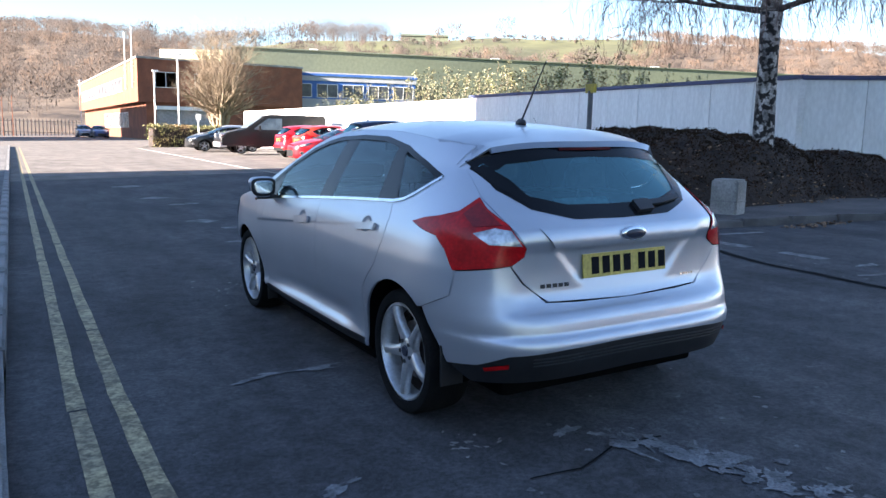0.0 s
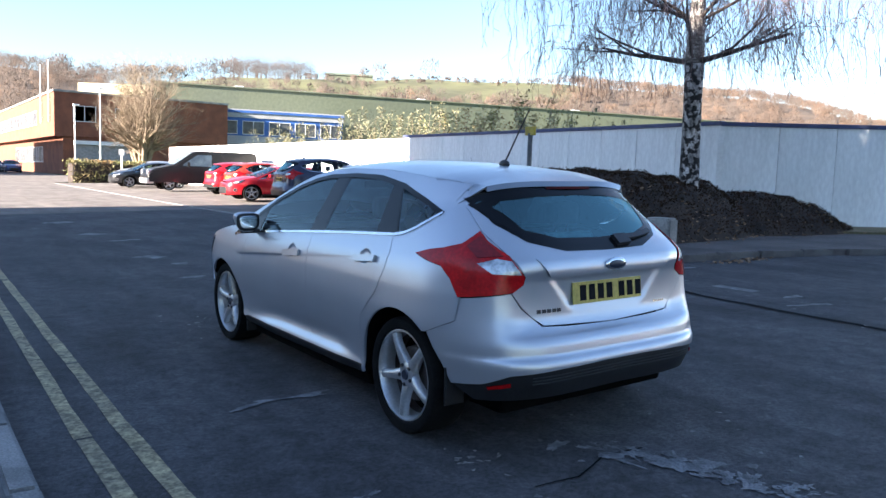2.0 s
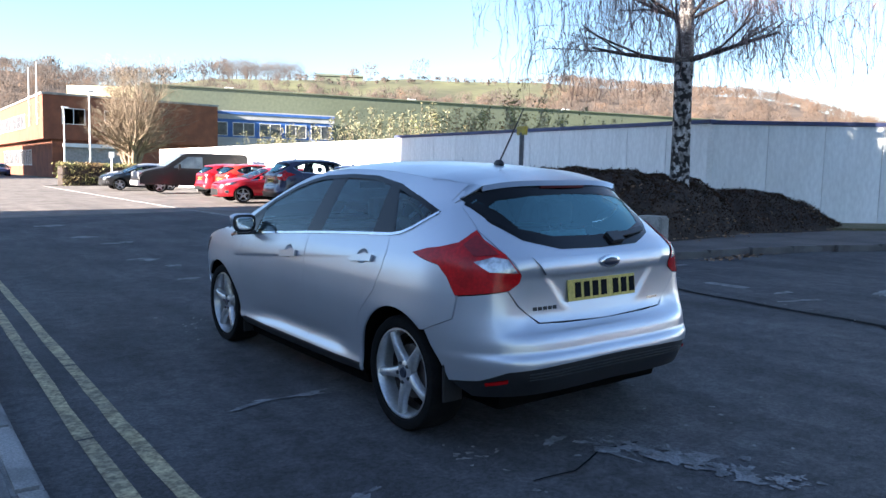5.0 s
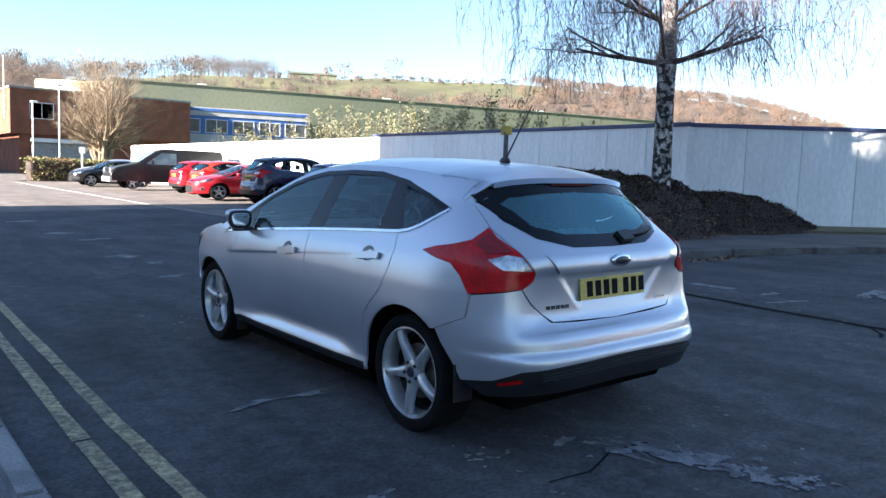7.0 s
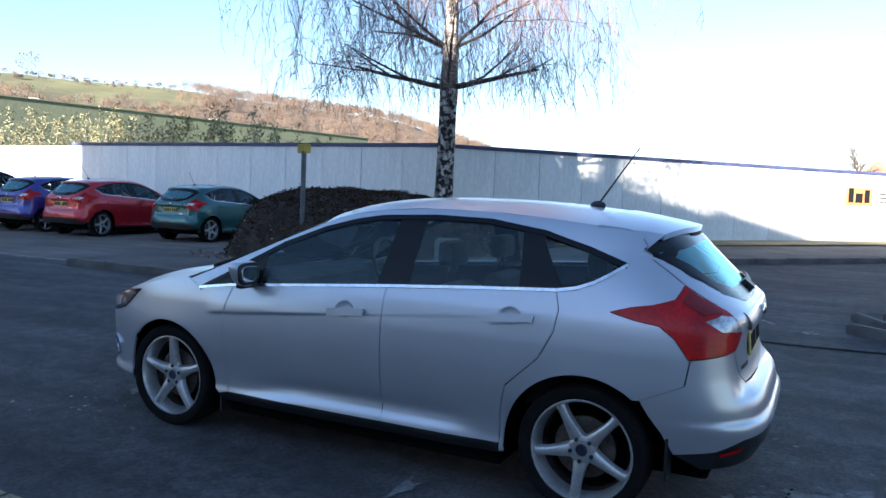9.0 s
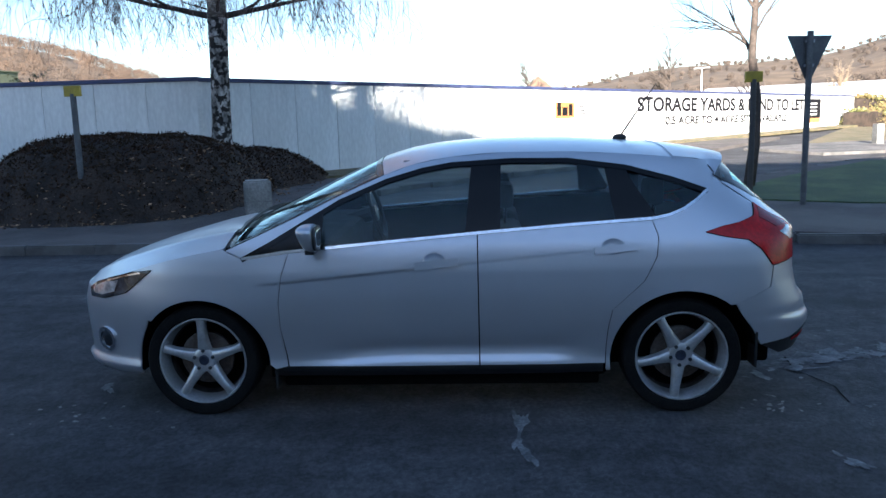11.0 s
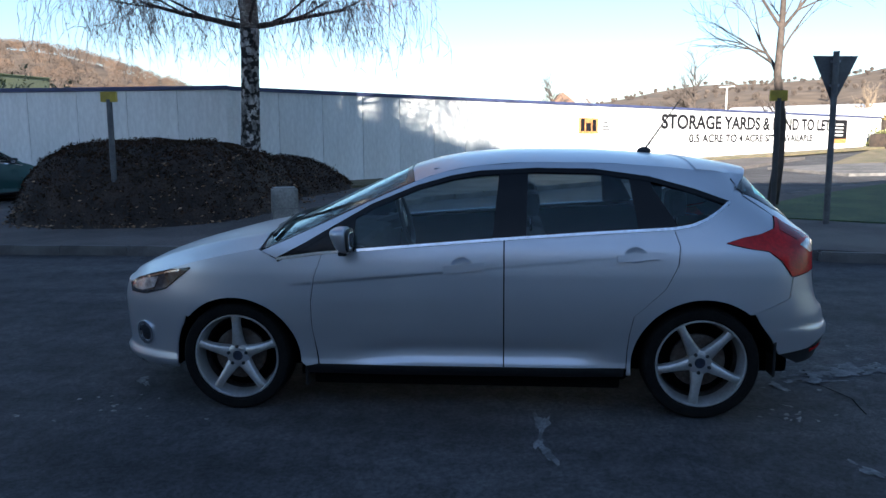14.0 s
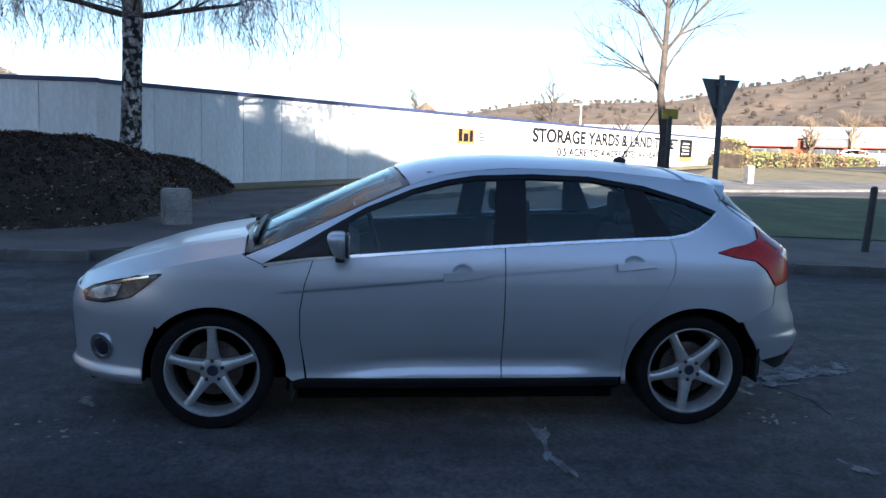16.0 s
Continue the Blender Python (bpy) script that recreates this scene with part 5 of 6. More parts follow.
def fill(poly, cell, extra=()):
    """A flat 2D polygon, concave or not, filled with small triangles; extra points follow creases."""
    cu, cv = cell
    loop = []
    for (u0, v0), (u1, v1) in zip(poly, poly[1:] + poly[:1]):
        n = max(1, math.ceil(math.hypot((u1 - u0) / cu, (v1 - v0) / cv)))
        loop += [Vector((u0 + (u1 - u0) * k / n, v0 + (v1 - v0) * k / n)) for k in range(n)]
    inner = []
    us, vs = [p.x for p in loop], [p.y for p in loop]
    L = np.array([(p.x / cu, p.y / cv) for p in loop])
    for i in range(math.floor(min(us) / cu), math.ceil(max(us) / cu) + 1):
        for j in range(math.floor(min(vs) / cv), math.ceil(max(vs) / cv) + 1):
            if ((L - (i + 0.5 * (j % 2), j)) ** 2).sum(1).min() > 0.3:
                inner.append(Vector(((i + 0.5 * (j % 2)) * cu, j * cv)))
    if len(extra):
        E = np.array([(a / cu, b / cv) for a, b in extra])
        inner = [p for p in inner if ((E - (p.x / cu, p.y / cv)) ** 2).sum(1).min() > 0.2]
        inner += [Vector(p) for p in extra if ((L - (p[0] / cu, p[1] / cv)) ** 2).sum(1).min() > 0.02]
    n = len(loop)
    v, _, f, *_ = geometry.delaunay_2d_cdt(loop + inner, [(k, (k + 1) % n) for k in range(n)], [], 1, 1e-7)
    bm = bmesh.new()
    made = [bm.verts.new((q.x, q.y, 0)) for q in v]
    for t in f:
        bm.faces.new([made[k] for k in t])
    bmesh.ops.delete(bm, geom=[q for q in bm.verts if not q.link_faces], context='VERTS')
    bm.verts.index_update()
    return bm


def skin(name, poly, place, cell, material, parent, mirror=False, out=0.0, rim=0.012, label="", extra=()):
    """A panel: a 2D outline laid on a body surface, with turned-in edges and the surface's own normals. Left and, mirrored, right."""
    bm = fill(poly, cell, extra)
    made = []
    base = [(v.co.x, v.co.y) for v in bm.verts]
    pos = [place(u, w, out) for u, w in base]
    up = []
    for (u, w), p in zip(base, pos):
        o = place(u, w, out + 0.004) - p
        n = (place(u + 0.004, w, out) - place(u - 0.004, w, out)).cross(place(u, w + 0.004, out) - place(u, w - 0.004, out))
        n = n.normalized() if n.length > 1e-9 else o.normalized()
        up.append(-n if n.dot(o) < 0 else n)
    faces = [[v.index for v in f.verts] for f in bm.faces]
    bm.edges.ensure_lookup_table()
    border = [[v.index for v in e.verts] for e in bm.edges if len(e.link_faces) == 1]
    bm.free()
    f0 = faces[0]
    if (pos[f0[1]] - pos[f0[0]]).cross(pos[f0[2]] - pos[f0[0]]).dot(up[f0[0]]) < 0:
        faces = [f[::-1] for f in faces]
    for sgn in ((1, -1) if mirror else (1,)):
        P = [Vector((p.x * sgn, p.y, p.z)) for p in pos]
        N = [Vector((n.x * sgn, n.y, n.z)) for n in up]
        F = [f[::-1] for f in faces] if sgn < 0 else [f[:] for f in faces]
        nv = len(P)
        if rim:
            low = {}
            for a, b in border:
                for k in (a, b):
                    if k not in low:
                        low[k] = len(P)
                        P.append(P[k] - N[k] * rim)
                        N.append(N[k])
                F.append([a, b, low[b], low[a]])
        me = bpy.data.meshes.new(name)
        me.from_pydata(P, [], F)
        for p in me.polygons:
            p.use_smooth = True
        me.normals_split_custom_set_from_vertices([tuple(n) for n in N])
        me.materials.append(material)
        ob = new(name, me)
        ob.parent = parent
        if label:
            ob["label"] = label
        made.append(ob)
    return made


def ribbon(name, line, wide, place, material, parent, mirror=False, out=0.004, step=0.04, thick=0.008, label=""):
    """A raised strip along a line on a body surface."""
    pts = [Vector((*p, 0)) for p in line]
    dense = []
    for a, b in zip(pts, pts[1:]):
        n = max(1, int((b - a).length / step))
        dense += [a + (b - a) * (k / n) for k in range(n)]
    dense.append(pts[-1])
    L, R = [], []
    for i, p in enumerate(dense):
        d = (dense[min(i + 1, len(dense) - 1)] - dense[max(i - 1, 0)]).normalized()
        q = Vector((-d.y, d.x, 0)) * wide / 2
        L.append((p.x + q.x, p.y + q.y))
        R.append((p.x - q.x, p.y - q.y))
    made = []
    for sgn in ((1, -1) if mirror else (1,)):
        bm = bmesh.new()
        rows = []
        for l, r in zip(L, R):
            row = []
            for (u, w), o in ((l, out - thick), (l, out), (r, out), (r, out - thick)):
                c = place(u, w, o)
                row.append(bm.verts.new((c.x * sgn, c.y, c.z)))
            rows.append(row)
        for a, b in zip(rows, rows[1:]):
            for k in range(3):
                bm.faces.new((a[k], a[k + 1], b[k + 1], b[k]))
        bm.faces.new(rows[0])
        bm.faces.new(rows[-1][::-1])
        bmesh.ops.recalc_face_normals(bm, faces=bm.faces[:])
        made.append(part(name, bm, material, parent, label, smooth=40))
    return made


def front_corner(c, z, out=0.0):
    """The front corner unrolled: 0 at the side, 1 at the middle of the nose; left side."""
    def at(c, z):
        a = c * math.pi / 2
        w, b = SIDE_W(z), FRONT_Y(z) - Y_FRONT0
        r = (abs(math.cos(a) / w) ** 3.2 + abs(math.sin(a) / b) ** 3.2) ** (-1 / 3.2)
        return Vector((-r * math.cos(a), Y_FRONT0 + r * math.sin(a), z))
    p, e = at(c, z), 0.004
    if out:
        n = (at(c + e, z) - at(c - e, z)).cross(at(c, z + e) - at(c, z - e))
        n.normalize()
        if n.dot(Vector((p.x, p.y - 2.0, 0))) < 0:
            n = -n
        p = p + n * out
    return p


def ease(x):
    x = min(max(x, 0.0), 1.0)
    return x * x * (3 - 2 * x)


def tailgate(x, z, out=0.0):
    """The tailgate's face, with the sunk field round the number plate."""
    half = 0.30 + 0.17 * min(max((z - 0.73) / 0.19, 0), 1)
    sunk = ease((half - abs(x)) / 0.07) * ease((z - 0.70) / 0.08) * ease((0.955 - z) / 0.03)
    return on_rear(x, z, out - 0.011 * sunk)


HANDLES = ((1.194, 0.872, 1.427, 0.852), (0.250, 0.930, 0.476, 0.910))


def door_at(y, z, out=0.0):
    """The side with a hollow pressed in behind each door handle."""
    for y0, z0, y1, z1 in HANDLES:
        q = ((y - (y0 + y1) / 2 - 0.012) / 0.060) ** 2 + ((z - (z0 + z1) / 2 - 0.010) / 0.042) ** 2
        if q < 1:
            out = out - 0.0135 * (1 - q * q) ** 1.2
    return on_side(y, z, out)


def door_points(y_lo, y_hi):
    """Where a door's mesh must be fine: its crease, its blade and the hollow behind its handle."""
    pts = []
    for y in np.arange(y_lo, y_hi, 0.02):
        y = float(y)
        pts += [(y, crease_z(y) + d) for d in (-0.016, -0.009, -0.004, 0.0, 0.004, 0.009, 0.018)]
        pts += [(y, blade_z(y) + d) for d in (-0.05, -0.037, -0.025, -0.013, 0.0, 0.012, 0.025, 0.045)]
    for y0, z0, y1, z1 in HANDLES:
        if y_lo < y0 < y_hi:
            cy, cz = (y0 + y1) / 2 + 0.012, (z0 + z1) / 2 + 0.010
            pts += [(cy + 0.060 * r * math.cos(k * math.pi / 10), cz + 0.042 * r * math.sin(k * math.pi / 10)) for r in (0.3, 0.5, 0.65, 0.8, 0.9, 1.0, 1.08) for k in range(20)]
    return pts


def on_corner(z, x=None, y=None):
    """Where round the rear corner the body has this half width, or this place along it."""
    lo, hi = 0.02, 0.98
    for _ in range(24):
        c = (lo + hi) / 2
        p = corner(c, z)
        if (x is not None and -p.x > x) or (x is None and p.y > y):
            lo = c
        else:
            hi = c
    return lo


def on_nose(z, y):
    lo, hi = 0.02, 0.98
    for _ in range(24):
        c = (lo + hi) / 2
        if front_corner(c, z).y < y:
            lo = c
        else:
            hi = c
    return lo


def roof_at(s, y, out=0.0):
    ze = RAIL_Z(y)
    return Vector((s * side_x(y, ze), y, ze + (ROOF_Z(y) - ze) * (1 - abs(s) ** 2.6) + out))


def spoiler_at(s, k, out=0.0):
    y = 0.02 + k * (-0.36 + 0.085 * s * s - 0.02)
    ze = RAIL_Z(max(y, -0.40))
    return Vector((s * (side_x(max(y, -0.2), min(ze, 1.36)) - 0.03 * k * abs(s)), y, ze + (ROOF_Z(max(y, -0.42)) - ze) * (1 - abs(s) ** 2.6) + out + 0.006))


def hood_at(s, y, out=0.0):
    ze = WING_Z(y)
    crease = 0.010 * math.exp(-((abs(s) - 0.62) / 0.10) ** 2)
    return Vector((s * side_x(y, ze), y + 0.06 * (1 - s * s), ze + (HOOD_Z(y) - ze) * (1 - abs(s) ** 2.4) + crease + out))


def screen_at(s, t, out=0.0):
    y = 1.60 + 0.84 * t
    ze = RAIL_Z(y)
    return Vector((s * side_x(y, ze), y + (0.07 + 0.03 * t) * (1 - s * s), ze + (0.066 - 0.01 * t) * (1 - s * s) + out))


CHROME_LINE = [(2.37, 0.901), (2.137, 0.932), (1.532, 0.978), (1.079, 1.012), (0.601, 1.043), (0.16, 1.067), (0.07, 1.083), (-0.009, 1.112), (-0.085, 1.157), (-0.15, 1.203)]
WINDOW_TOP = [(2.37, 0.905), (2.207, 0.988), (2.022, 1.094), (1.837, 1.197), (1.584, 1.298), (1.392, 1.350), (1.231, 1.376), (0.909, 1.390), (0.59, 1.384), (0.28, 1.341), (0.037, 1.274), (-0.15, 1.206)]
SHUT_FRONT = [(2.117, 0.930), (2.158, 0.804), (2.183, 0.659), (2.183, 0.508), (2.150, 0.290)]
SHUT_REAR = [(0.16, 1.062), (0.132, 0.978), (0.144, 0.876), (0.21, 0.747), (0.311, 0.652), (0.375, 0.590)]
LAMP = [(0.255, 0.993), (0.319, 1.020), (0.377, 1.034), (0.444, 1.060), (0.497, 1.120), (0.525, 1.075), (0.592, 1.010), (0.638, 0.914), (0.632, 0.875), (0.601, 0.840), (0.449, 0.812), (0.42, 0.897), (0.384, 0.950), (0.319, 0.967)]


def arc(cy, cz, r, a0, a1, n):
    return [(cy + r * math.cos(radians(a0 + (a1 - a0) * k / n)), cz + r * math.sin(radians(a0 + (a1 - a0) * k / n))) for k in range(n + 1)]


def wheel(parent, x, y, z, turn, flip, detail):
    """An alloy wheel with five forked spokes."""
    w = new("wheel")
    w.parent = parent
    w.matrix_basis = Matrix.Translation((x, y, z)) @ Matrix.Rotation(radians(180) if flip else 0, 4, 'Z') @ Matrix.Rotation(radians(turn), 4, 'X')
    n = 48 if detail else 20

    def lathe(name, prof, material):
        bm = bmesh.new()
        rings = [[bm.verts.new((px, r * math.cos(2 * math.pi * k / n), r * math.sin(2 * math.pi * k / n))) for k in range(n)] for px, r in prof]
        for a, b in zip(rings, rings[1:]):
            for k in range(n):
                bm.faces.new((a[k], b[k], b[(k + 1) % n], a[(k + 1) % n]))
        bmesh.ops.recalc_face_normals(bm, faces=bm.faces[:])
        return part(name, bm, material, w, smooth=35)
    # local -x is the outer side
    lathe("tyre", [(0.02, 0.246), (-0.016, 0.248), (-0.030, 0.258), (-0.036, 0.283), (-0.030, 0.306), (-0.012, 0.317), (0.06, 0.320), (0.14, 0.320), (0.19, 0.312), (0.205, 0.28), (0.195, 0.24)], RUBBER)
    lathe("rim", [(-0.010, 0.251), (-0.022, 0.249), (-0.023, 0.241), (-0.010, 0.234), (0.03, 0.226), (0.07, 0.220)], ALLOY)
    # Barrel darker than the rim plus a black disc: painted shade between spokes.
    lathe("shaded_rim_barrel", [(0.07, 0.220), (0.10, 0.212), (0.19, 0.214), (0.20, 0.24)], DISC)
    lathe("brake_disc", [(0.055, 0.02), (0.055, 0.150), (0.075, 0.150), (0.075, 0.02)], DISC)
    lathe("shade_disc", [(0.12, 0.0), (0.12, 0.214)], DARK_IN)
    lathe("hub_cap", [(-0.012, 0.0), (-0.012, 0.024), (-0.004, 0.030), (0.02, 0.030)], CAP_BLUE)
    lathe("hub", [(-0.004, 0.028), (-0.004, 0.052), (0.004, 0.068), (0.04, 0.072)], ALLOY)
    spoke = None
    for k in range(5):
        if spoke is None:
            bm = bmesh.new()
            # half widths from the hub to the rim, with a ridge down the middle
            prof = [(0.040, 0.038, 0.000), (0.075, 0.031, -0.008), (0.12, 0.025, -0.015), (0.17, 0.021, -0.019), (0.21, 0.021, -0.019), (0.238, 0.027, -0.014)]
            rows = []
            for r, hw, px in prof:
                rows.append([bm.verts.new((px + dx, q, r)) for q, dx in ((-hw * 1.15, 0.044), (-hw, 0.012), (-hw * 0.80, 0.007), (0, 0), (hw * 0.80, 0.007), (hw, 0.012), (hw * 1.15, 0.044))])
            for a, b in zip(rows, rows[1:]):
                for i in range(6):
                    bm.faces.new((a[i], a[i + 1], b[i + 1], b[i]))
            bmesh.ops.recalc_face_normals(bm, faces=bm.faces[:])
            ob = part("spoke", bm, ALLOY, w, smooth=50)
            spoke = ob.data
        else:
            ob = new("spoke", spoke)
            ob.parent = w
        ob.matrix_basis = Matrix.Rotation(2 * math.pi * k / 5, 4, 'X')
        if detail:
            a = 2 * math.pi * k / 5
            b = bmesh.new()
            tube(b, [Vector((-0.010, 0.055 * -math.sin(a), 0.055 * math.cos(a))), Vector((0.03, 0.055 * -math.sin(a), 0.055 * math.cos(a)))], [0.0105, 0.0105], 8)
            part("wheel_nut", b, DARK_METAL, w)
    return w


def seat(parent, x, y, detail=True, wide=0.50):
    s = new("seat")
    s.parent = parent
    s.matrix_basis = pose(x, y, 0)
    part("cushion", boxed(-wide / 2, wide / 2, -0.22, 0.30, 0.44, 0.60, 0.05), SEAT, s)
    b = bmesh.new()
    box(b, -wide / 2 + 0.02, wide / 2 - 0.02, -0.30, -0.16, 0.56, 1.05, 0.05)
    bmesh.ops.transform(b, matrix=pose(0, -0.02, 0, 10), verts=b.verts[:])
    for v in b.verts:
        v.co.y += 0.10
    part("backrest", b, SEAT, s)
    h = bmesh.new()
    box(h, -0.12, 0.12, -0.34, -0.24, 1.09, 1.24, 0.04)
    part("headrest", h, SEAT, s)
    for q in (-0.05, 0.05):
        part("headrest_post", rod((q, -0.29, 1.0), (q, -0.29, 1.12), 0.008, 0.008, 6), CHROME, s)
    return s


def hatchback(name, label, m, paint, cell=0.034, detail=True, turn=(0, 0)):
    car = thing(name, label, "car", m)
    c2 = (cell, cell)
    mir = dict(mirror=True)
    gap = 0.0025
    # side frame: rails, pillars and rear wing in one pressing
    top = [(y, RAIL_Z(y)) for y in (2.46, 2.3, 2.1, 1.9, 1.75, 1.62, 1.45, 1.25, 0.95, 0.6, 0.3, 0.05, -0.10, -0.19)]
    rear = [(rear_y(0.645, z), z) for z in (1.262, 1.235)] + [(rear_y(0.652, 1.18), 1.18), (rear_y(0.656, 1.12), 1.12)] + [(corner(c, z).y, z) for c, z in ((0.492, 1.112), (0.452, 1.052), (0.377, 1.022), (0.319, 1.008), (0.272, 0.990), (0.325, 0.977), (0.396, 0.958), (0.434, 0.900), (0.4525, 0.806), (0.4385, 0.694), (0.3325, 0.612))]
    frame_poly = top + rear + arc(0.0, 0.305, 0.388, 128, -8, 22) + [(0.408, 0.25), (0.403, 0.40), (0.394, 0.50)] + SHUT_REAR[::-1] + CHROME_LINE[6:] + WINDOW_TOP[::-1][1:]
    skin("side_frame", frame_poly, on_side, c2, paint, car, rim=0.014, **mir)
    rear_door = [(1.0865, 1.008), (0.601, 1.039), (0.166, 1.062), (0.139, 0.978), (0.151, 0.876), (0.216, 0.749), (0.316, 0.655), (0.381, 0.592), (0.400, 0.50), (0.409, 0.40), (0.414, 0.292), (1.0865, 0.292)]
    skin("rear_door", rear_door, door_at, (cell, cell * 0.5), paint, car, rim=0.014, extra=door_points(0.2, 1.08) if detail else (), **mir)
    skin("front_door", [(2.112, 0.926)] + [(y - 0.006, z) for y, z in SHUT_FRONT[1:]] + [(1.094, 0.292), (1.0935, 1.006), (1.532, 0.972)], door_at, (cell, cell * 0.5), paint, car, rim=0.014, extra=door_points(1.1, 2.2) if detail else (), **mir)
    wing = [(2.124, 0.925), (2.36, 0.895), (2.45, 0.935)] + [(y, WING_Z(y)) for y in (2.48, 2.6, 2.75, 2.9, 3.0)] + [(3.08, 0.735), (3.02, 0.66), (2.93, 0.57)] + arc(2.632, 0.30, 0.380, 42, 180, 22) + [(2.22, 0.275), (2.156, 0.290)] + SHUT_FRONT[::-1][1:]
    skin("front_wing", wing, on_side, c2, paint, car, rim=0.014, extra=door_points(2.1, 2.36) if detail else (), **mir)
    # Black in place of body paint: the dark under the doors, painted on.
    skin("sill", [(2.23, 0.290), (0.42, 0.290), (0.42, 0.225), (2.24, 0.215)], on_side, c2, TRIM, car, out=-0.012, rim=0.014, **mir)
    # black inner skin under the panels
    inner = [(2.4, 0.88), (2.2, 0.91), (1.5, 0.965), (0.6, 1.025), (0.2, 1.045), (-0.2, 1.0), (-0.42, 0.8), (-0.42, 0.70), (-0.27, 0.60)] + arc(0.0, 0.305, 0.392, 128, -10, 16) + [(0.42, 0.2), (2.22, 0.2)] + arc(2.632, 0.30, 0.384, 195, 42, 16)[::1] + [(3.0, 0.66), (3.0, 0.80)]
    skin("inner_skin", inner, on_side, (0.08, 0.08), DARK_IN, car, out=-0.016, rim=0, **mir)
    # rear corner and bumper
    cc = (cell * 0.75, cell)
    bumper = [(0.336, 0.612), (0.442, 0.694), (0.456, 0.806), (0.598, 0.834), (0.629, 0.755), (0.697, 0.662), (0.80, 0.652), (0.96, 0.647), (1.0, 0.6465), (1.0, 0.478), (0.92, 0.478), (0.75, 0.470), (0.60, 0.450), (0.522, 0.398), (0.428, 0.376), (0.395, 0.470), (0.360, 0.545)]
    skin("rear_bumper", bumper, corner, cc, paint, car, rim=0.014, **mir)
    skin("diffuser", [(0.428, 0.373), (0.522, 0.395), (0.60, 0.447), (0.75, 0.467), (1.0, 0.475), (1.0, 0.325), (0.7, 0.315), (0.50, 0.31)], corner, cc, TRIM, car, out=-0.008, rim=0.01, label="black lower bumper moulding", **mir)
    if detail:
        for row in range(3):
            ribbon("mesh_strip", [(0.66, 0.432 - 0.016 * row), (0.8, 0.443 - 0.016 * row), (1.0, 0.447 - 0.016 * row)], 0.005, corner, DARK_METAL, car, True, 0.0, 0.04, 0.006)
    skin("reflector", [(0.535, 0.388), (0.60, 0.412), (0.60, 0.392), (0.54, 0.372)], corner, cc, LAMP_RED, car, out=0.001, rim=0.004, **mir)
    lamps = skin("tail_lamp", LAMP, corner, (0.03, 0.03), LAMP_RED, car, out=0.007, rim=0.02, label="red wrap-around tail lamp", **mir)
    zs = (0.84, 0.90, 0.96, 1.02, 1.08, 1.14, 1.20, 1.25, 1.29, 1.32)
    post = [(on_corner(z, x=q), z) for z, q in zip(zs, (0.54, 0.54, 0.55, 0.58, 0.60, 0.615, 0.61, 0.60, 0.555, 0.50))]
    post += [(on_corner(z, y=q), z) for z, q in zip(zs[::-1], (-0.10, -0.12, -0.15, -0.19, -0.24, -0.29, -0.34, -0.40, -0.45, -0.5))]
    skin("pillar_panel", post, corner, (0.03, 0.03), paint, car, out=-0.005, rim=0, **mir)
    ribbon("lamp_seal", LAMP + [LAMP[0]], 0.004, corner, GLOSS_BLACK, car, True, 0.004, 0.02, 0.012)
    skin("reversing_lens", [(0.500, 0.975), (0.556, 0.997), (0.600, 0.987), (0.628, 0.925), (0.545, 0.930)], corner, (0.03, 0.03), LAMP_CLEAR, car, out=0.009, rim=0.004, label="clear lens in the tail lamp", **mir)
    skin("lamp_shade", [(0.46, 1.05), (0.50, 1.10), (0.54, 1.05), (0.575, 1.008), (0.50, 1.0)], corner, (0.03, 0.03), LAMP_DARK, car, out=0.0085, rim=0.003, **mir)
    half = [(-0.464, 0.667), (-0.522, 0.709), (-0.579, 0.757), (-0.639, 0.833), (-0.588, 0.874), (-0.573, 0.913), (-0.626, 1.01), (-0.652, 1.118), (-0.628, 1.235), (-0.612, 1.240), (-0.58, 1.166), (-0.49, 1.088), (-0.30, 1.042)]
    gate = [(0.0, 0.649)] + half + [(0.0, 1.032)] + [(-x, z) for x, z in half[::-1]]
    skin("tailgate", gate, tailgate, (cell * 0.9, cell * 0.36), paint, car, rim=0.014)
    skin("garnish", [(-0.505, 0.998), (0.505, 0.998), (0.435, 0.912), (-0.435, 0.912)], lambda x, z, o: on_rear(x, z, o + 0.014 * (1 - (z - 0.912) / 0.086)), (cell * 0.9, cell * 0.6), paint, car, out=0.003, rim=0.022, label="raised silver panel above the number plate")
    glass_half = [(-0.30, 1.046), (-0.487, 1.092), (-0.576, 1.168), (-0.608, 1.242), (-0.487, 1.312), (-0.25, 1.338)]
    rw = [(0.0, 1.036)] + glass_half + [(0.0, 1.345)] + [(-x, z) for x, z in glass_half[::-1]]
    skin("rear_window", rw, on_rear, (0.05, 0.05), GLASS_REAR, car, rim=0)[0].visible_shadow = False
    ribbon("window_border", [(0.0, 1.050)] + [(x * 0.965, 1.19 + (z - 1.19) * 0.93) for x, z in glass_half], 0.06, on_rear, GLOSS_BLACK, car, True, 0.002, 0.05, 0.003)
    ribbon("window_border", [(-0.60, 1.245), (-0.48, 1.302), (-0.25, 1.325), (0.0, 1.332)], 0.07, on_rear, GLOSS_BLACK, car, True, 0.002, 0.05, 0.003)
    skin("window_side_band", [(-0.608, 1.242), (-0.560, 1.262), (-0.500, 1.200), (-0.455, 1.115), (-0.487, 1.092), (-0.576, 1.168)], on_rear, (0.03, 0.03), GLOSS_BLACK, car, out=0.003, rim=0, label="broad black edge of the rear window", **mir)
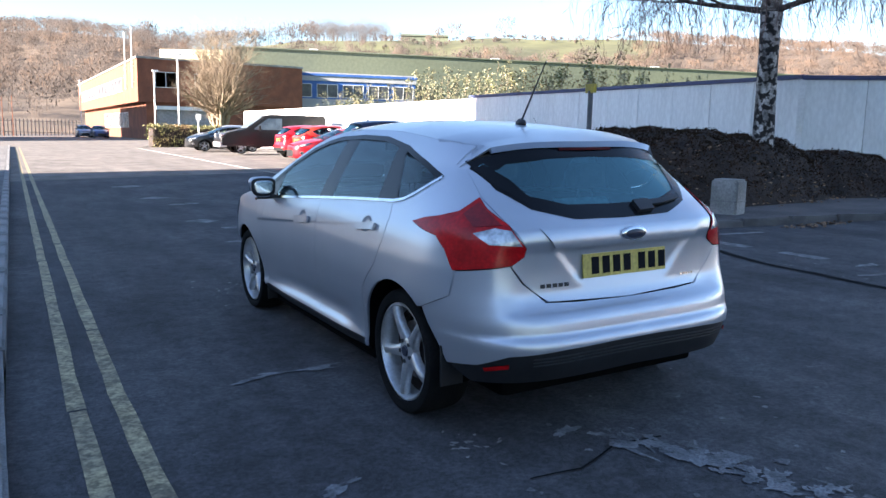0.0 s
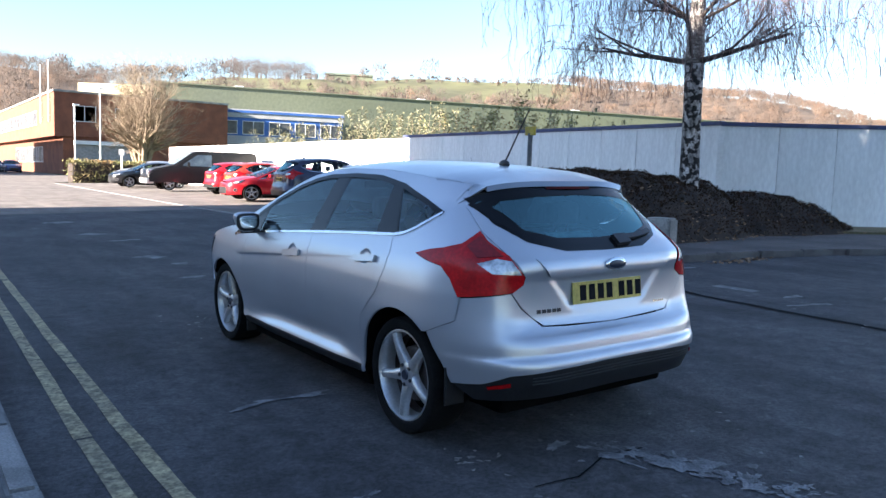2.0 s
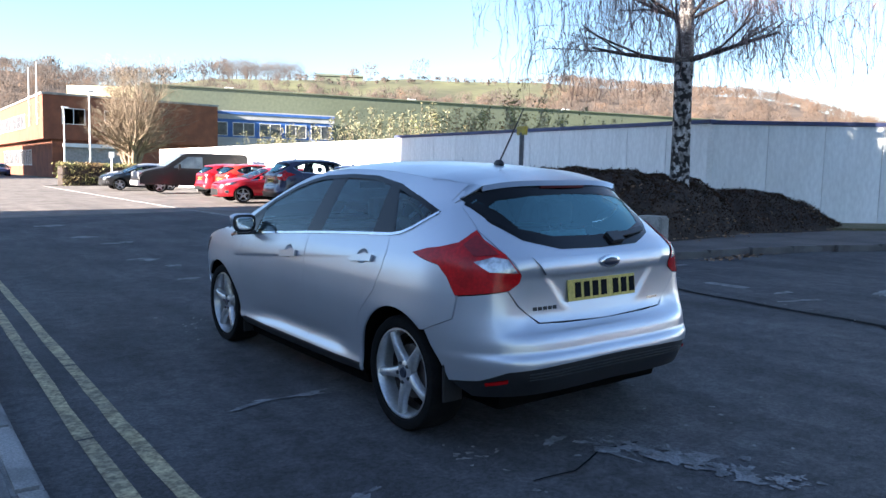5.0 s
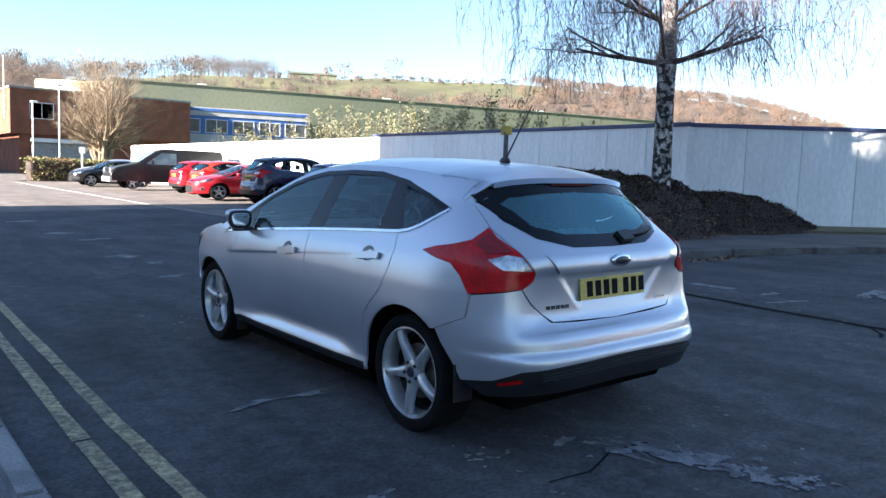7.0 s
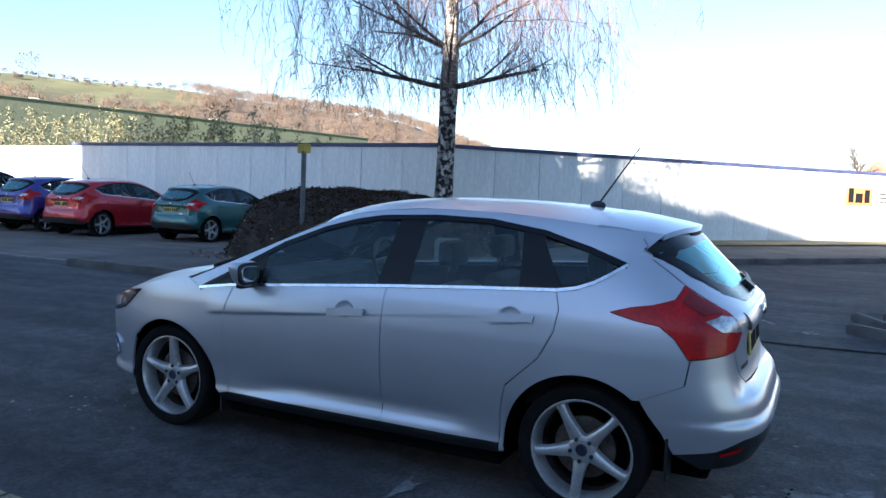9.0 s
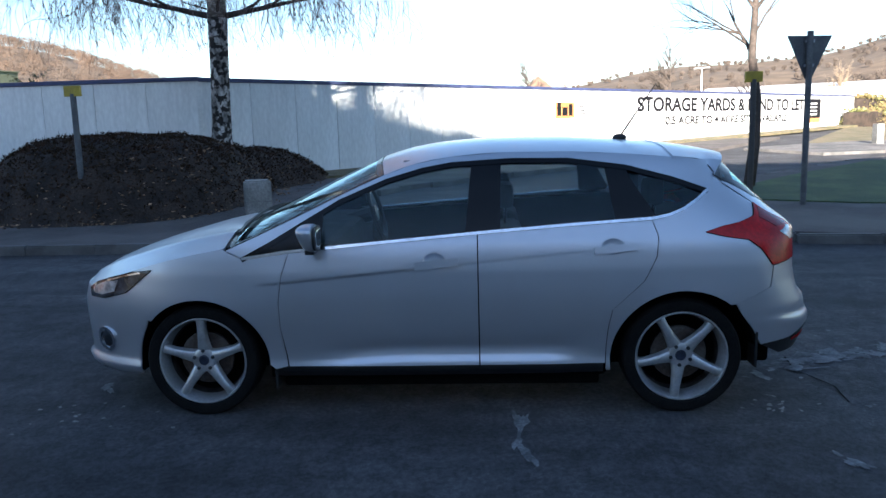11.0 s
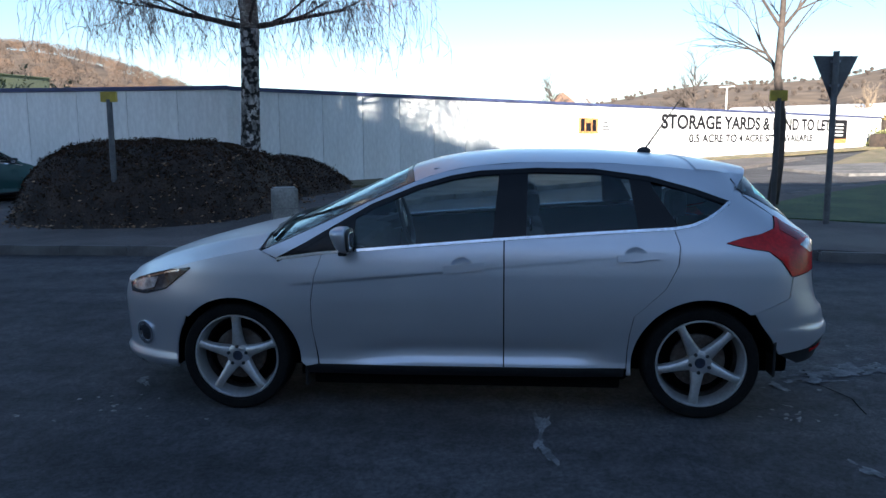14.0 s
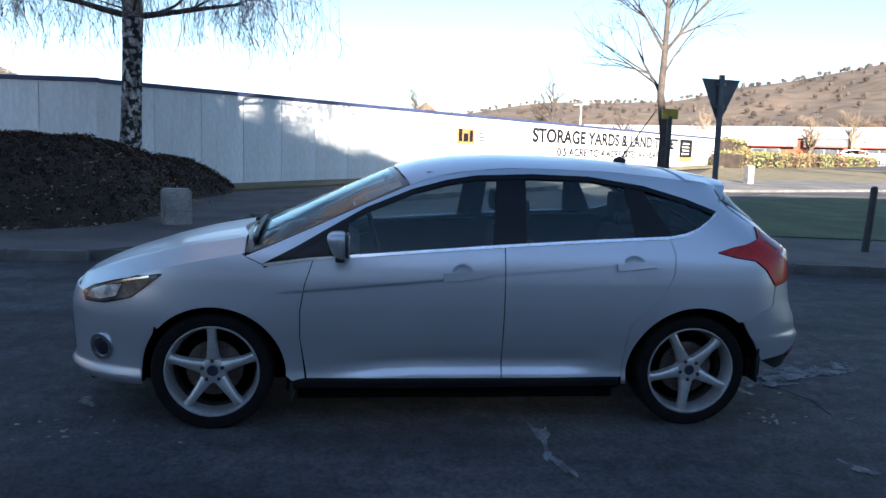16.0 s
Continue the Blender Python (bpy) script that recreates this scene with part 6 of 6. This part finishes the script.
    # roof, spoiler, bonnet, windscreen
    skin("roof", [(-1, 0.022), (1, 0.022), (1, 1.60), (0.6, 1.642), (0, 1.668), (-0.6, 1.642), (-1, 1.60)], roof_at, (0.1, 0.09), paint, car, rim=0.01)
    skin("spoiler", [(-1, 0), (1, 0), (1, 1), (-1, 1)], spoiler_at, (0.1, 0.12), paint, car, rim=0.030, label="silver roof spoiler")
    skin("spoiler_underside", [(-0.96, 0.35), (0.96, 0.35), (0.96, 0.985), (-0.96, 0.985)], lambda q, k, o=0.0: spoiler_at(q, k, o - 0.034), (0.1, 0.12), GLOSS_BLACK, car, rim=0)
    for sgn in (-1, 1):
        b = bmesh.new()
        upper = [spoiler_at(sgn, k) for k in (0.42, 0.6, 0.8, 1.0)]
        lower = [on_side(y, z) for y, z in ((-0.14, RAIL_Z(-0.14)), (-0.19, 1.325), (-0.215, 1.29), (rear_y(0.645, 1.25), 1.25))]
        lower = [Vector((-p.x * sgn, p.y, p.z)) for p in lower]
        ring = [b.verts.new(p) for p in upper] + [b.verts.new(p) for p in lower[::-1]]
        for k in range(3):
            b.faces.new((ring[k], ring[k + 1], ring[6 - k], ring[7 - k]))
        got = bmesh.ops.extrude_face_region(b, geom=b.faces[:])
        for v in [v for v in got["geom"] if isinstance(v, bmesh.types.BMVert)]:
            v.co.x -= sgn * 0.02
        bmesh.ops.recalc_face_normals(b, faces=b.faces[:])
        part("spoiler_cheek", b, paint, car, smooth=50)
    ribbon("brake_light", [(-0.30, 0.985), (0.30, 0.985)], 0.022, lambda s, k, o: spoiler_at(s, k, o - 0.032) + Vector((0, -0.002, 0)), BRAKE_LENS, car, False, 0.0, 0.1, 0.012, label="dark red high brake light")
    skin("bonnet", [(-1, 2.465), (1, 2.465), (1, 3.40), (-1, 3.40)], hood_at, (0.08, 0.06), paint, car, rim=0.012)
    skin("windscreen", [(-0.985, 0.03), (0.985, 0.03), (0.985, 0.98), (-0.985, 0.98)], screen_at, (0.12, 0.1), GLASS, car, rim=0)[0].visible_shadow = False
    ribbon("screen_border", [(-0.975, 0.02), (-0.975, 0.98), (0.975, 0.98), (0.975, 0.02), (-0.975, 0.02)], 0.035, lambda s, t, o: screen_at(s, t, o), GLOSS_BLACK, car, False, 0.003, 0.06, 0.004)
    ribbon("scuttle", [(-0.96, 1.02), (0, 1.02), (0.96, 1.02)], 0.09, lambda s, t, o: screen_at(s, t, o), TRIM, car, False, -0.002, 0.06, 0.02)
    for a, b, t0, t1 in ((-0.80, -0.05, 0.95, 0.90), (0.0, 0.72, 0.97, 0.91)):
        ribbon("windscreen_wiper", [(a, t0), ((a + b) / 2, (t0 + t1) / 2 - 0.02), (b, t1)], 0.03, lambda s, t, o: screen_at(s, t, o), TRIM, car, False, 0.03, 0.06, 0.02)
    # side glass and trims
    for nm, poly in (("front_window", [(1.93, 0.953), (1.93, 1.125), (1.80, 1.195), (1.584, 1.284), (1.392, 1.337), (1.231, 1.362), (1.125, 1.368), (1.155, 1.0)]),
                     ("rear_side_window", [(0.958, 1.376), (0.72, 1.376), (0.52, 1.362), (0.385, 1.325), (0.345, 1.052), (0.97, 1.012)]), ("quarter_window", [(0.285, 1.30), (0.07, 1.262), (-0.125, 1.203), (-0.02, 1.128), (0.14, 1.088)])):
        for ob in skin(nm, poly, on_side, (0.06, 0.06), GLASS, car, out=-0.004, rim=0, **mir):
            ob.visible_shadow = False
    skin("mirror_triangle", [(2.35, 0.912), (1.935, 0.950), (1.93, 1.13), (2.022, 1.090), (2.207, 0.985)], on_side, (0.06, 0.06), GLOSS_BLACK, car, out=-0.002, rim=0.01, **mir)
    skin("b_pillar", [(1.158, 0.998), (1.118, 1.378), (0.955, 1.384), (0.970, 1.012)], on_side, (0.05, 0.05), GLOSS_BLACK, car, out=-0.002, rim=0.01, **mir)
    skin("c_pillar_trim", [(0.352, 1.050), (0.395, 1.345), (0.28, 1.330), (0.27, 1.29), (0.145, 1.085), (0.16, 1.066)], on_side, (0.05, 0.05), GLOSS_BLACK, car, out=-0.002, rim=0.01, **mir)
    ribbon("window_frame", [(y, z - 0.010) for y, z in WINDOW_TOP], 0.026, on_side, GLOSS_BLACK, car, True, 0.001, 0.06, 0.02)
    ribbon("chrome_strip", CHROME_LINE, 0.015, on_side, CHROME, car, True, 0.006, 0.05, 0.012, "bright chrome strip under the windows")
    # nose
    nose = [(0.402, 0.585), (0.44, 0.655), (0.47, 0.72), (0.52, 0.735), (0.60, 0.725), (0.70, 0.715), (0.80, 0.715), (1.0, 0.72), (1.0, 0.235), (0.6, 0.225), (on_nose(0.235, 3.012), 0.235)] + [(on_nose(z, 2.634 + math.sqrt(0.3825 ** 2 - (z - 0.30) ** 2)), z) for z in (0.28, 0.33, 0.38, 0.43, 0.48, 0.52)]
    skin("front_bumper", nose, front_corner, cc, paint, car, rim=0.014, **mir)
    skin("grille", [(0.78, 0.28), (0.76, 0.50), (0.80, 0.54), (1.0, 0.55), (1.0, 0.27)], front_corner, cc, TRIM, car, out=0.003, rim=0.01, **mir)
    head = [(2.885, 0.842), (3.02, 0.824), (3.15, 0.792), (3.27, 0.752), (3.345, 0.708), (3.325, 0.668), (3.20, 0.674), (3.05, 0.715)]
    skin("headlamp", head, on_side, (0.05, 0.03), LAMP_HEAD, car, out=0.006, rim=0.02, label="swept-back clear headlamp", **mir)
    skin("lamp_reflector", [(3.10, 0.780), (3.20, 0.762), (3.285, 0.728), (3.31, 0.690), (3.22, 0.690), (3.13, 0.716)], on_side, (0.03, 0.02), LAMP_CLEAR, car, out=0.0085, rim=0.002, label="bright reflector in the headlamp", **mir)
    ribbon("lamp_brow", [(2.95, 0.828), (3.06, 0.806), (3.18, 0.772)], 0.010, on_side, CHROME, car, True, 0.0085, 0.03, 0.004)
    ribbon("headlamp_edge", head + [head[0]], 0.006, on_side, GLOSS_BLACK, car, True, 0.006, 0.04, 0.012)
    skin("fog_lamp", [(3.235 + 0.045 * math.cos(k * 0.4488), 0.425 + 0.05 * math.sin(k * 0.4488)) for k in range(14)], on_side, (0.04, 0.04), LAMP_HEAD, car, out=0.004, rim=0.01, **mir)
    ribbon("fog_ring", [(3.235 + 0.058 * math.cos(k * 0.4488), 0.425 + 0.064 * math.sin(k * 0.4488)) for k in range(15)], 0.02, on_side, CHROME, car, True, 0.010, 0.03, 0.012)
    # wheel housings and underside
    for yc, zc, r in ((0.0, 0.305, 0.388), (2.632, 0.30, 0.381)):
        for sgn in (-1, 1):
            b = bmesh.new()
            n = 20
            rings = [[b.verts.new((sgn * (min(x, side_x(q[0], max(q[1], 0.24)) - 0.008)), q[0], q[1])) for q in arc(yc, zc, rr, -8, 188, n)] for x, rr in ((0.89, r + 0.004), (0.60, r))]
            for k in range(n):
                b.faces.new((rings[0][k], rings[0][k + 1], rings[1][k + 1], rings[1][k]))
            b.faces.new(rings[1])
            part("wheel_liner", b, DARK_IN, car)
    part("underbody", boxed(-0.62, 0.62, -0.55, 3.35, 0.20, 0.42, 0.03), DARK_IN, car)
    part("floor_pan", boxed(-0.80, 0.80, 0.43, 2.2, 0.145, 0.42, 0.02), DARK_IN, car)
    for sgn in (-1, 1):
        part("mud_flap", boxed(sgn * 0.80 - 0.06, sgn * 0.80 + 0.06, -0.40, -0.385, 0.25, 0.45, 0.006), TRIM, car)
        part("mud_flap", boxed(sgn * 0.78 - 0.08, sgn * 0.78 + 0.08, 2.22, 2.235, 0.15, 0.42, 0.006), TRIM, car)
    # inside
    for x in (-0.37, 0.37):
        seat(car, x, 1.22)
        seat(car, x, 0.36, wide=0.6)
    part("dashboard", boxed(-0.74, 0.74, 1.88, 2.42, 0.62, 0.965, 0.06), SEAT, car)
    part("parcel_shelf", boxed(-0.56, 0.56, -0.42, 0.0, 0.96, 0.985, 0.01), SEAT, car)
    part("roof_lining", boxed(-0.56, 0.56, 0.0, 1.5, 1.375, 1.39, 0.005), LINING, car)
    b = bmesh.new()
    tube(b, [Vector((0.37 + 0.185 * math.cos(k * 0.2618), 1.80 + 0.05 * math.sin(k * 0.2618), 0.98 + 0.18 * math.sin(k * 0.2618))) for k in range(25)], [0.016] * 25, 8, False)
    part("steering_wheel", b, TRIM, car, smooth=60)
    part("steering_column", rod((0.37, 1.80, 0.98), (0.37, 2.0, 0.93), 0.06, 0.05, 10), TRIM, car)
    part("inner_mirror", boxed(-0.11, 0.11, 1.70, 1.73, 1.27, 1.33, 0.012), TRIM, car)
    # door mirrors and handles
    for sgn in (-1, 1):
        mm = new("door_mirror")
        mm.parent = car
        mm.matrix_basis = pose(sgn * 0.955, 1.965, 1.02)
        b = bmesh.new()
        bmesh.ops.create_uvsphere(b, u_segments=20, v_segments=12, radius=1.0)
        for v in b.verts:
            p = v.co
            e = 0.62
            v.co = Vector((math.copysign(abs(p.x) ** e, p.x) * 0.105, math.copysign(abs(p.y) ** 0.8, p.y) * 0.078 if p.y > 0 else math.copysign(abs(p.y) ** 0.3, p.y) * 0.035, math.copysign(abs(p.z) ** e, p.z) * 0.072))
        for v in b.verts:
            k = 0.80 + 0.20 * (v.co.z / 0.072)
            v.co.x, v.co.y = v.co.x * min(k, 1.0), v.co.y * k + 0.012 * v.co.z / 0.072
        part("mirror_cap", b, paint, mm, smooth=60)
        for nm, m_, hx, hy, hz, yo in (("mirror_rim", TRIM, 0.094, 0.010, 0.064, -0.030), ("mirror_glass", CHROME, 0.074, 0.004, 0.046, -0.0395)):
            b = bmesh.new()
            bmesh.ops.create_uvsphere(b, u_segments=24, v_segments=14, radius=1.0)
            for v in b.verts:
                p = v.co.copy()
                wide = math.copysign(abs(p.x) ** 0.6, p.x) * hx * (0.92 + 0.08 * p.z)
                v.co = Vector((wide, math.copysign(abs(p.y) ** 0.4, p.y) * hy + yo, math.copysign(abs(p.z) ** 0.6, p.z) * hz))
            part(nm, b, m_, mm, smooth=60)
        part("mirror_foot", boxed(-0.04 if sgn < 0 else -0.14, 0.14 if sgn < 0 else 0.04, -0.02, 0.03, -0.085, -0.055, 0.01), TRIM, mm)
    for y0, z0, y1, z1 in HANDLES:
        ribbon("door_handle", [(y0, z0 - 0.006), (y0 + 0.02, z0 - 0.004), (y1 - 0.02, z1 - 0.002), (y1, z1 - 0.003)], 0.036, on_side, paint, car, True, 0.020, 0.05, 0.014)
    # plate, badge, wiper, aerial
    plate = new("number_plate")
    plate.parent = car
    pc = tailgate(0, 0.808, 0.010)
    plate.matrix_basis = Matrix.Translation(pc) @ Matrix.Rotation(radians(-6), 4, 'X')
    part("plate_board", boxed(-0.262, 0.262, -0.004, 0.004, -0.056, 0.056, 0.003), PLATE_Y, plate, "yellow rear plate")
    for k in range(7):
        x = -0.212 + 0.066 * k + (0.028 if k > 3 else 0)
        part("plate_bar", boxed(x, x + 0.044, -0.0065, -0.0042, -0.040, 0.040), INK, plate)
    b = bmesh.new()
    bmesh.ops.create_uvsphere(b, u_segments=24, v_segments=10, radius=1.0)
    for v in b.verts:
        v.co = Vector((v.co.x * 0.080, v.co.y * 0.013, v.co.z * 0.036))
    bd = part("badge", b, CHROME, car, "oval chrome badge", smooth=60)
    bd.location = on_rear(0.012, 0.950, 0.016)
    b = bmesh.new()
    bmesh.ops.create_uvsphere(b, u_segments=24, v_segments=10, radius=1.0)
    for v in b.verts:
        v.co = Vector((v.co.x * 0.064, v.co.y * 0.012, v.co.z * 0.025))
    b2 = part("badge_field", b, CAP_BLUE, bd, smooth=60)
    b2.location = (0, -0.004, 0)
    for x0, x1, z in ((-0.495, -0.335, 0.735), (0.37, 0.47, 0.716)):
        n = 5
        for k in range(n):
            u = x0 + (x1 - x0) * k / n
            ribbon("badge_bar", [(u, z), (u + (x1 - x0) / n * 0.7, z)], 0.018 if x0 < 0 else 0.012, on_rear, CHROME if x0 > 0 else DARK_METAL, car, False, 0.004, 0.05, 0.005)
    ribbon("rear_wiper", [(0.10, 1.062), (0.28, 1.070), (0.43, 1.088)], 0.022, on_rear, TRIM, car, False, 0.022, 0.05, 0.014)
    ribbon("wiper_hub", [(0.10, 1.056), (0.20, 1.060)], 0.045, on_rear, TRIM, car, False, 0.024, 0.03, 0.03)
    ribbon("window_sticker", [(-0.34, 1.098), (-0.02, 1.098)], 0.036, on_rear, LABEL_PALE, car, False, -0.004, 0.05, 0.003)
    ar = new("aerial")
    ar.parent = car
    b = bmesh.new()
    bmesh.ops.create_uvsphere(b, u_segments=14, v_segments=8, radius=1.0)
    for v in b.verts:
        v.co = Vector((v.co.x * 0.02, v.co.y * 0.045, v.co.z * 0.028))
    foot = part("aerial_foot", b, TRIM, ar, smooth=60)
    foot.location = (0, 0.20, 1.462)
    part("aerial_rod", rod((0, 0.195, 1.475), (0, -0.02, 1.79), 0.006, 0.0035, 7), TRIM, ar)
    # wheels
    for x, y, a, fl in ((-0.835, 2.642, turn[0], False), (-0.835, 0.0, turn[1], False), (0.835, 2.642, 20, True), (0.835, 0.0, 50, True)):
        wheel(car, x, y, 0.317, a, fl, detail)
    return car


hatchback("silver_hatchback", "silver five-door hatchback with alloy wheels parked on the road", pose(0, 0, 0.0203, 0, -1.289, 0), PAINT, 0.026, True, (-1, 43))

# ---------- parked cars ----------
def paint(name, c, metal=0.3):
    return mat(name, c, 0.3, metal, color2=tuple(q * 0.93 for q in c), scale=1.5, fine=600, fine_mix=0.05, bump=0, coat=0.8)


RED = paint("red_car_paint", (0.50, 0.012, 0.022))
base_car = hatchback("parked_hatchback", "red hatchback parked in the car park", pose(8.35, 16.1, gz(8.4), 0, 0, -90), RED, 0.13, False)


def parked(label, x, y, turn, p, sx=1.0, sy=1.0, sz=1.0):
    """One more parked car: the same pressings in another paint and size."""
    m = pose(x, y, gz(x), 0, 0, turn) @ Matrix.Diagonal((sx, sy, sz, 1))
    c = copy_thing(base_car, m)
    c.matrix_basis = m
    for o in c.children_recursive:
        if o.type == 'MESH' and o.material_slots and o.material_slots[0].material == RED:
            o.material_slots[0].link = 'OBJECT'
            o.material_slots[0].material = p
    return tagged(c, label, "car", "cars in the car park")


tagged(base_car, group="cars in the car park")
base_car.matrix_basis = pose(9.1, 16.2, gz(9), 0, 0, -92) @ Matrix.Diagonal((0.95, 0.92, 1.0, 1))
NAVY = paint("navy_car_paint", (0.016, 0.018, 0.05))
parked("dark green older hatchback parked near the mound", 9.75, 13.15, -93, paint("green_car_paint", (0.012, 0.10, 0.10)), 0.93, 0.86, 0.95)
parked("purple-blue hatchback parked in the row", 9.15, 18.4, -92, paint("purple_car_paint", (0.05, 0.045, 0.26)), 0.95, 0.90, 1.02)
parked("navy blue sports utility car parked in the row", 8.3, 20.95, -94, NAVY, 1.02, 1.02, 1.14)
parked("bright red sloping coupe parked nose to the road", 10.5, 24.5, 86, RED, 1.0, 1.0, 0.92)
parked("orange-red hatchback parked in the sun", 9.0, 27.9, -90, paint("orange_red_paint", (0.60, 0.045, 0.02)), 0.96, 0.92, 1.02)
parked("red hatchback with its rear to the road", 9.2, 30.9, -90, RED, 0.96, 0.92, 1.02)
parked("black saloon-like car parked nose to the road", 10.1, 41.0, 88, paint("black_car_paint", (0.012, 0.013, 0.016)), 1.0, 1.0, 0.95)
parked("silver estate car parked at the row's end", 11.0, 44.2, 88, PAINT, 1.0, 1.0, 1.0)
parked("blue hatchback parked below the brick building", 8.4, 100, 180, paint("blue_car_paint", (0.05, 0.08, 0.22)), 1.0, 1.0, 1.0)
parked("silver-blue car parked below the brick building", 7.0, 104, 180, paint("silver_blue_paint", (0.25, 0.29, 0.38)), 1.0, 1.0, 1.05)
sp = polar(120.9, 80)
parked("pale car parked in front of the shops", sp.x, sp.y, 150, paint("white_car_paint", (0.7, 0.7, 0.68), 0.0), 1.0, 1.0, 1.0)


def van(x, y, turn):
    """A black panel van with a raked nose."""
    t = thing("panel_van", "black panel van parked nose to the road", "van", pose(x, y, gz(x), 0, 0, turn), "cars in the car park")
    BLACK = mat("black_van_paint", (0.006, 0.006, 0.007), 0.35, color2=(0.009, 0.009, 0.010), scale=1.5, bump=0, coat=0.15, spec=0.3)
    VAN_GLASS = mat("van_glass", (0.16, 0.20, 0.22), 0.12, color2=(0.10, 0.13, 0.15), scale=2, bump=0, spec=0.8)
    prof = [(-1.0, 0.35), (-1.02, 1.2), (-0.95, 1.93), (-0.85, 1.98), (1.9, 1.98), (2.2, 1.92), (3.15, 1.25), (4.15, 1.02), (4.42, 0.75), (4.40, 0.35)]
    b = bmesh.new()
    f = b.faces.new([b.verts.new((-0.95, py, pz)) for py, pz in prof])
    got = bmesh.ops.extrude_face_region(b, geom=[f])
    for v in [v for v in got["geom"] if isinstance(v, bmesh.types.BMVert)]:
        v.co.x = 0.95
    for v in b.verts:
        v.co.x *= 1 - 0.10 * max(0, v.co.z - 1.1)
    bmesh.ops.recalc_face_normals(b, faces=b.faces[:])
    bmesh.ops.bevel(b, geom=b.edges[:], offset=0.06, segments=3, affect='EDGES')
    part("body", b, BLACK, t, smooth=40)
    for sgn in (-1, 1):
        b = bmesh.new()
        vs = [b.verts.new((sgn * (0.956 - 0.095 * max(0, z - 1.1)), y0, z)) for y0, z in ((1.35, 1.22), (1.35, 1.78), (2.05, 1.78), (2.75, 1.28), (2.75, 1.22))]
        b.faces.new(vs if sgn < 0 else vs[::-1])
        part("side_window", b, VAN_GLASS, t)
        part("door_mirror", boxed(sgn * 1.05 - 0.09, sgn * 1.05 + 0.09, 2.45, 2.55, 1.15, 1.42, 0.03), BLACK, t)
        part("headlamp", boxed(sgn * 0.72 - 0.16, sgn * 0.72 + 0.16, 4.10, 4.40, 0.74, 1.0, 0.05), LAMP_CLEAR, t)
        part("tail_lamp", boxed(sgn * 0.88 - 0.05, sgn * 0.88 + 0.05, -1.04, -0.98, 0.8, 1.3, 0.02), LAMP_RED, t)
    b = bmesh.new()
    vs = [b.verts.new((x, y0, z)) for x, y0, z in ((-0.80, 3.10, 1.285), (0.80, 3.10, 1.285), (0.74, 2.26, 1.877), (-0.74, 2.26, 1.877))]
    f = b.faces.new(vs)
    for v in b.verts:
        v.co += Vector((0, 0.012, 0.014))
    part("windscreen", b, VAN_GLASS, t)
    part("bumper", boxed(-0.94, 0.94, 4.1, 4.47, 0.32, 0.58, 0.06), ALLOY, t)
    for wx, fl in ((-0.9, False), (0.9, True)):
        for wy in (0.0, 3.4):
            w = wheel(t, wx, wy, 0.325, 10, fl, False)
    return t


van(11.4, 35.4, 86)
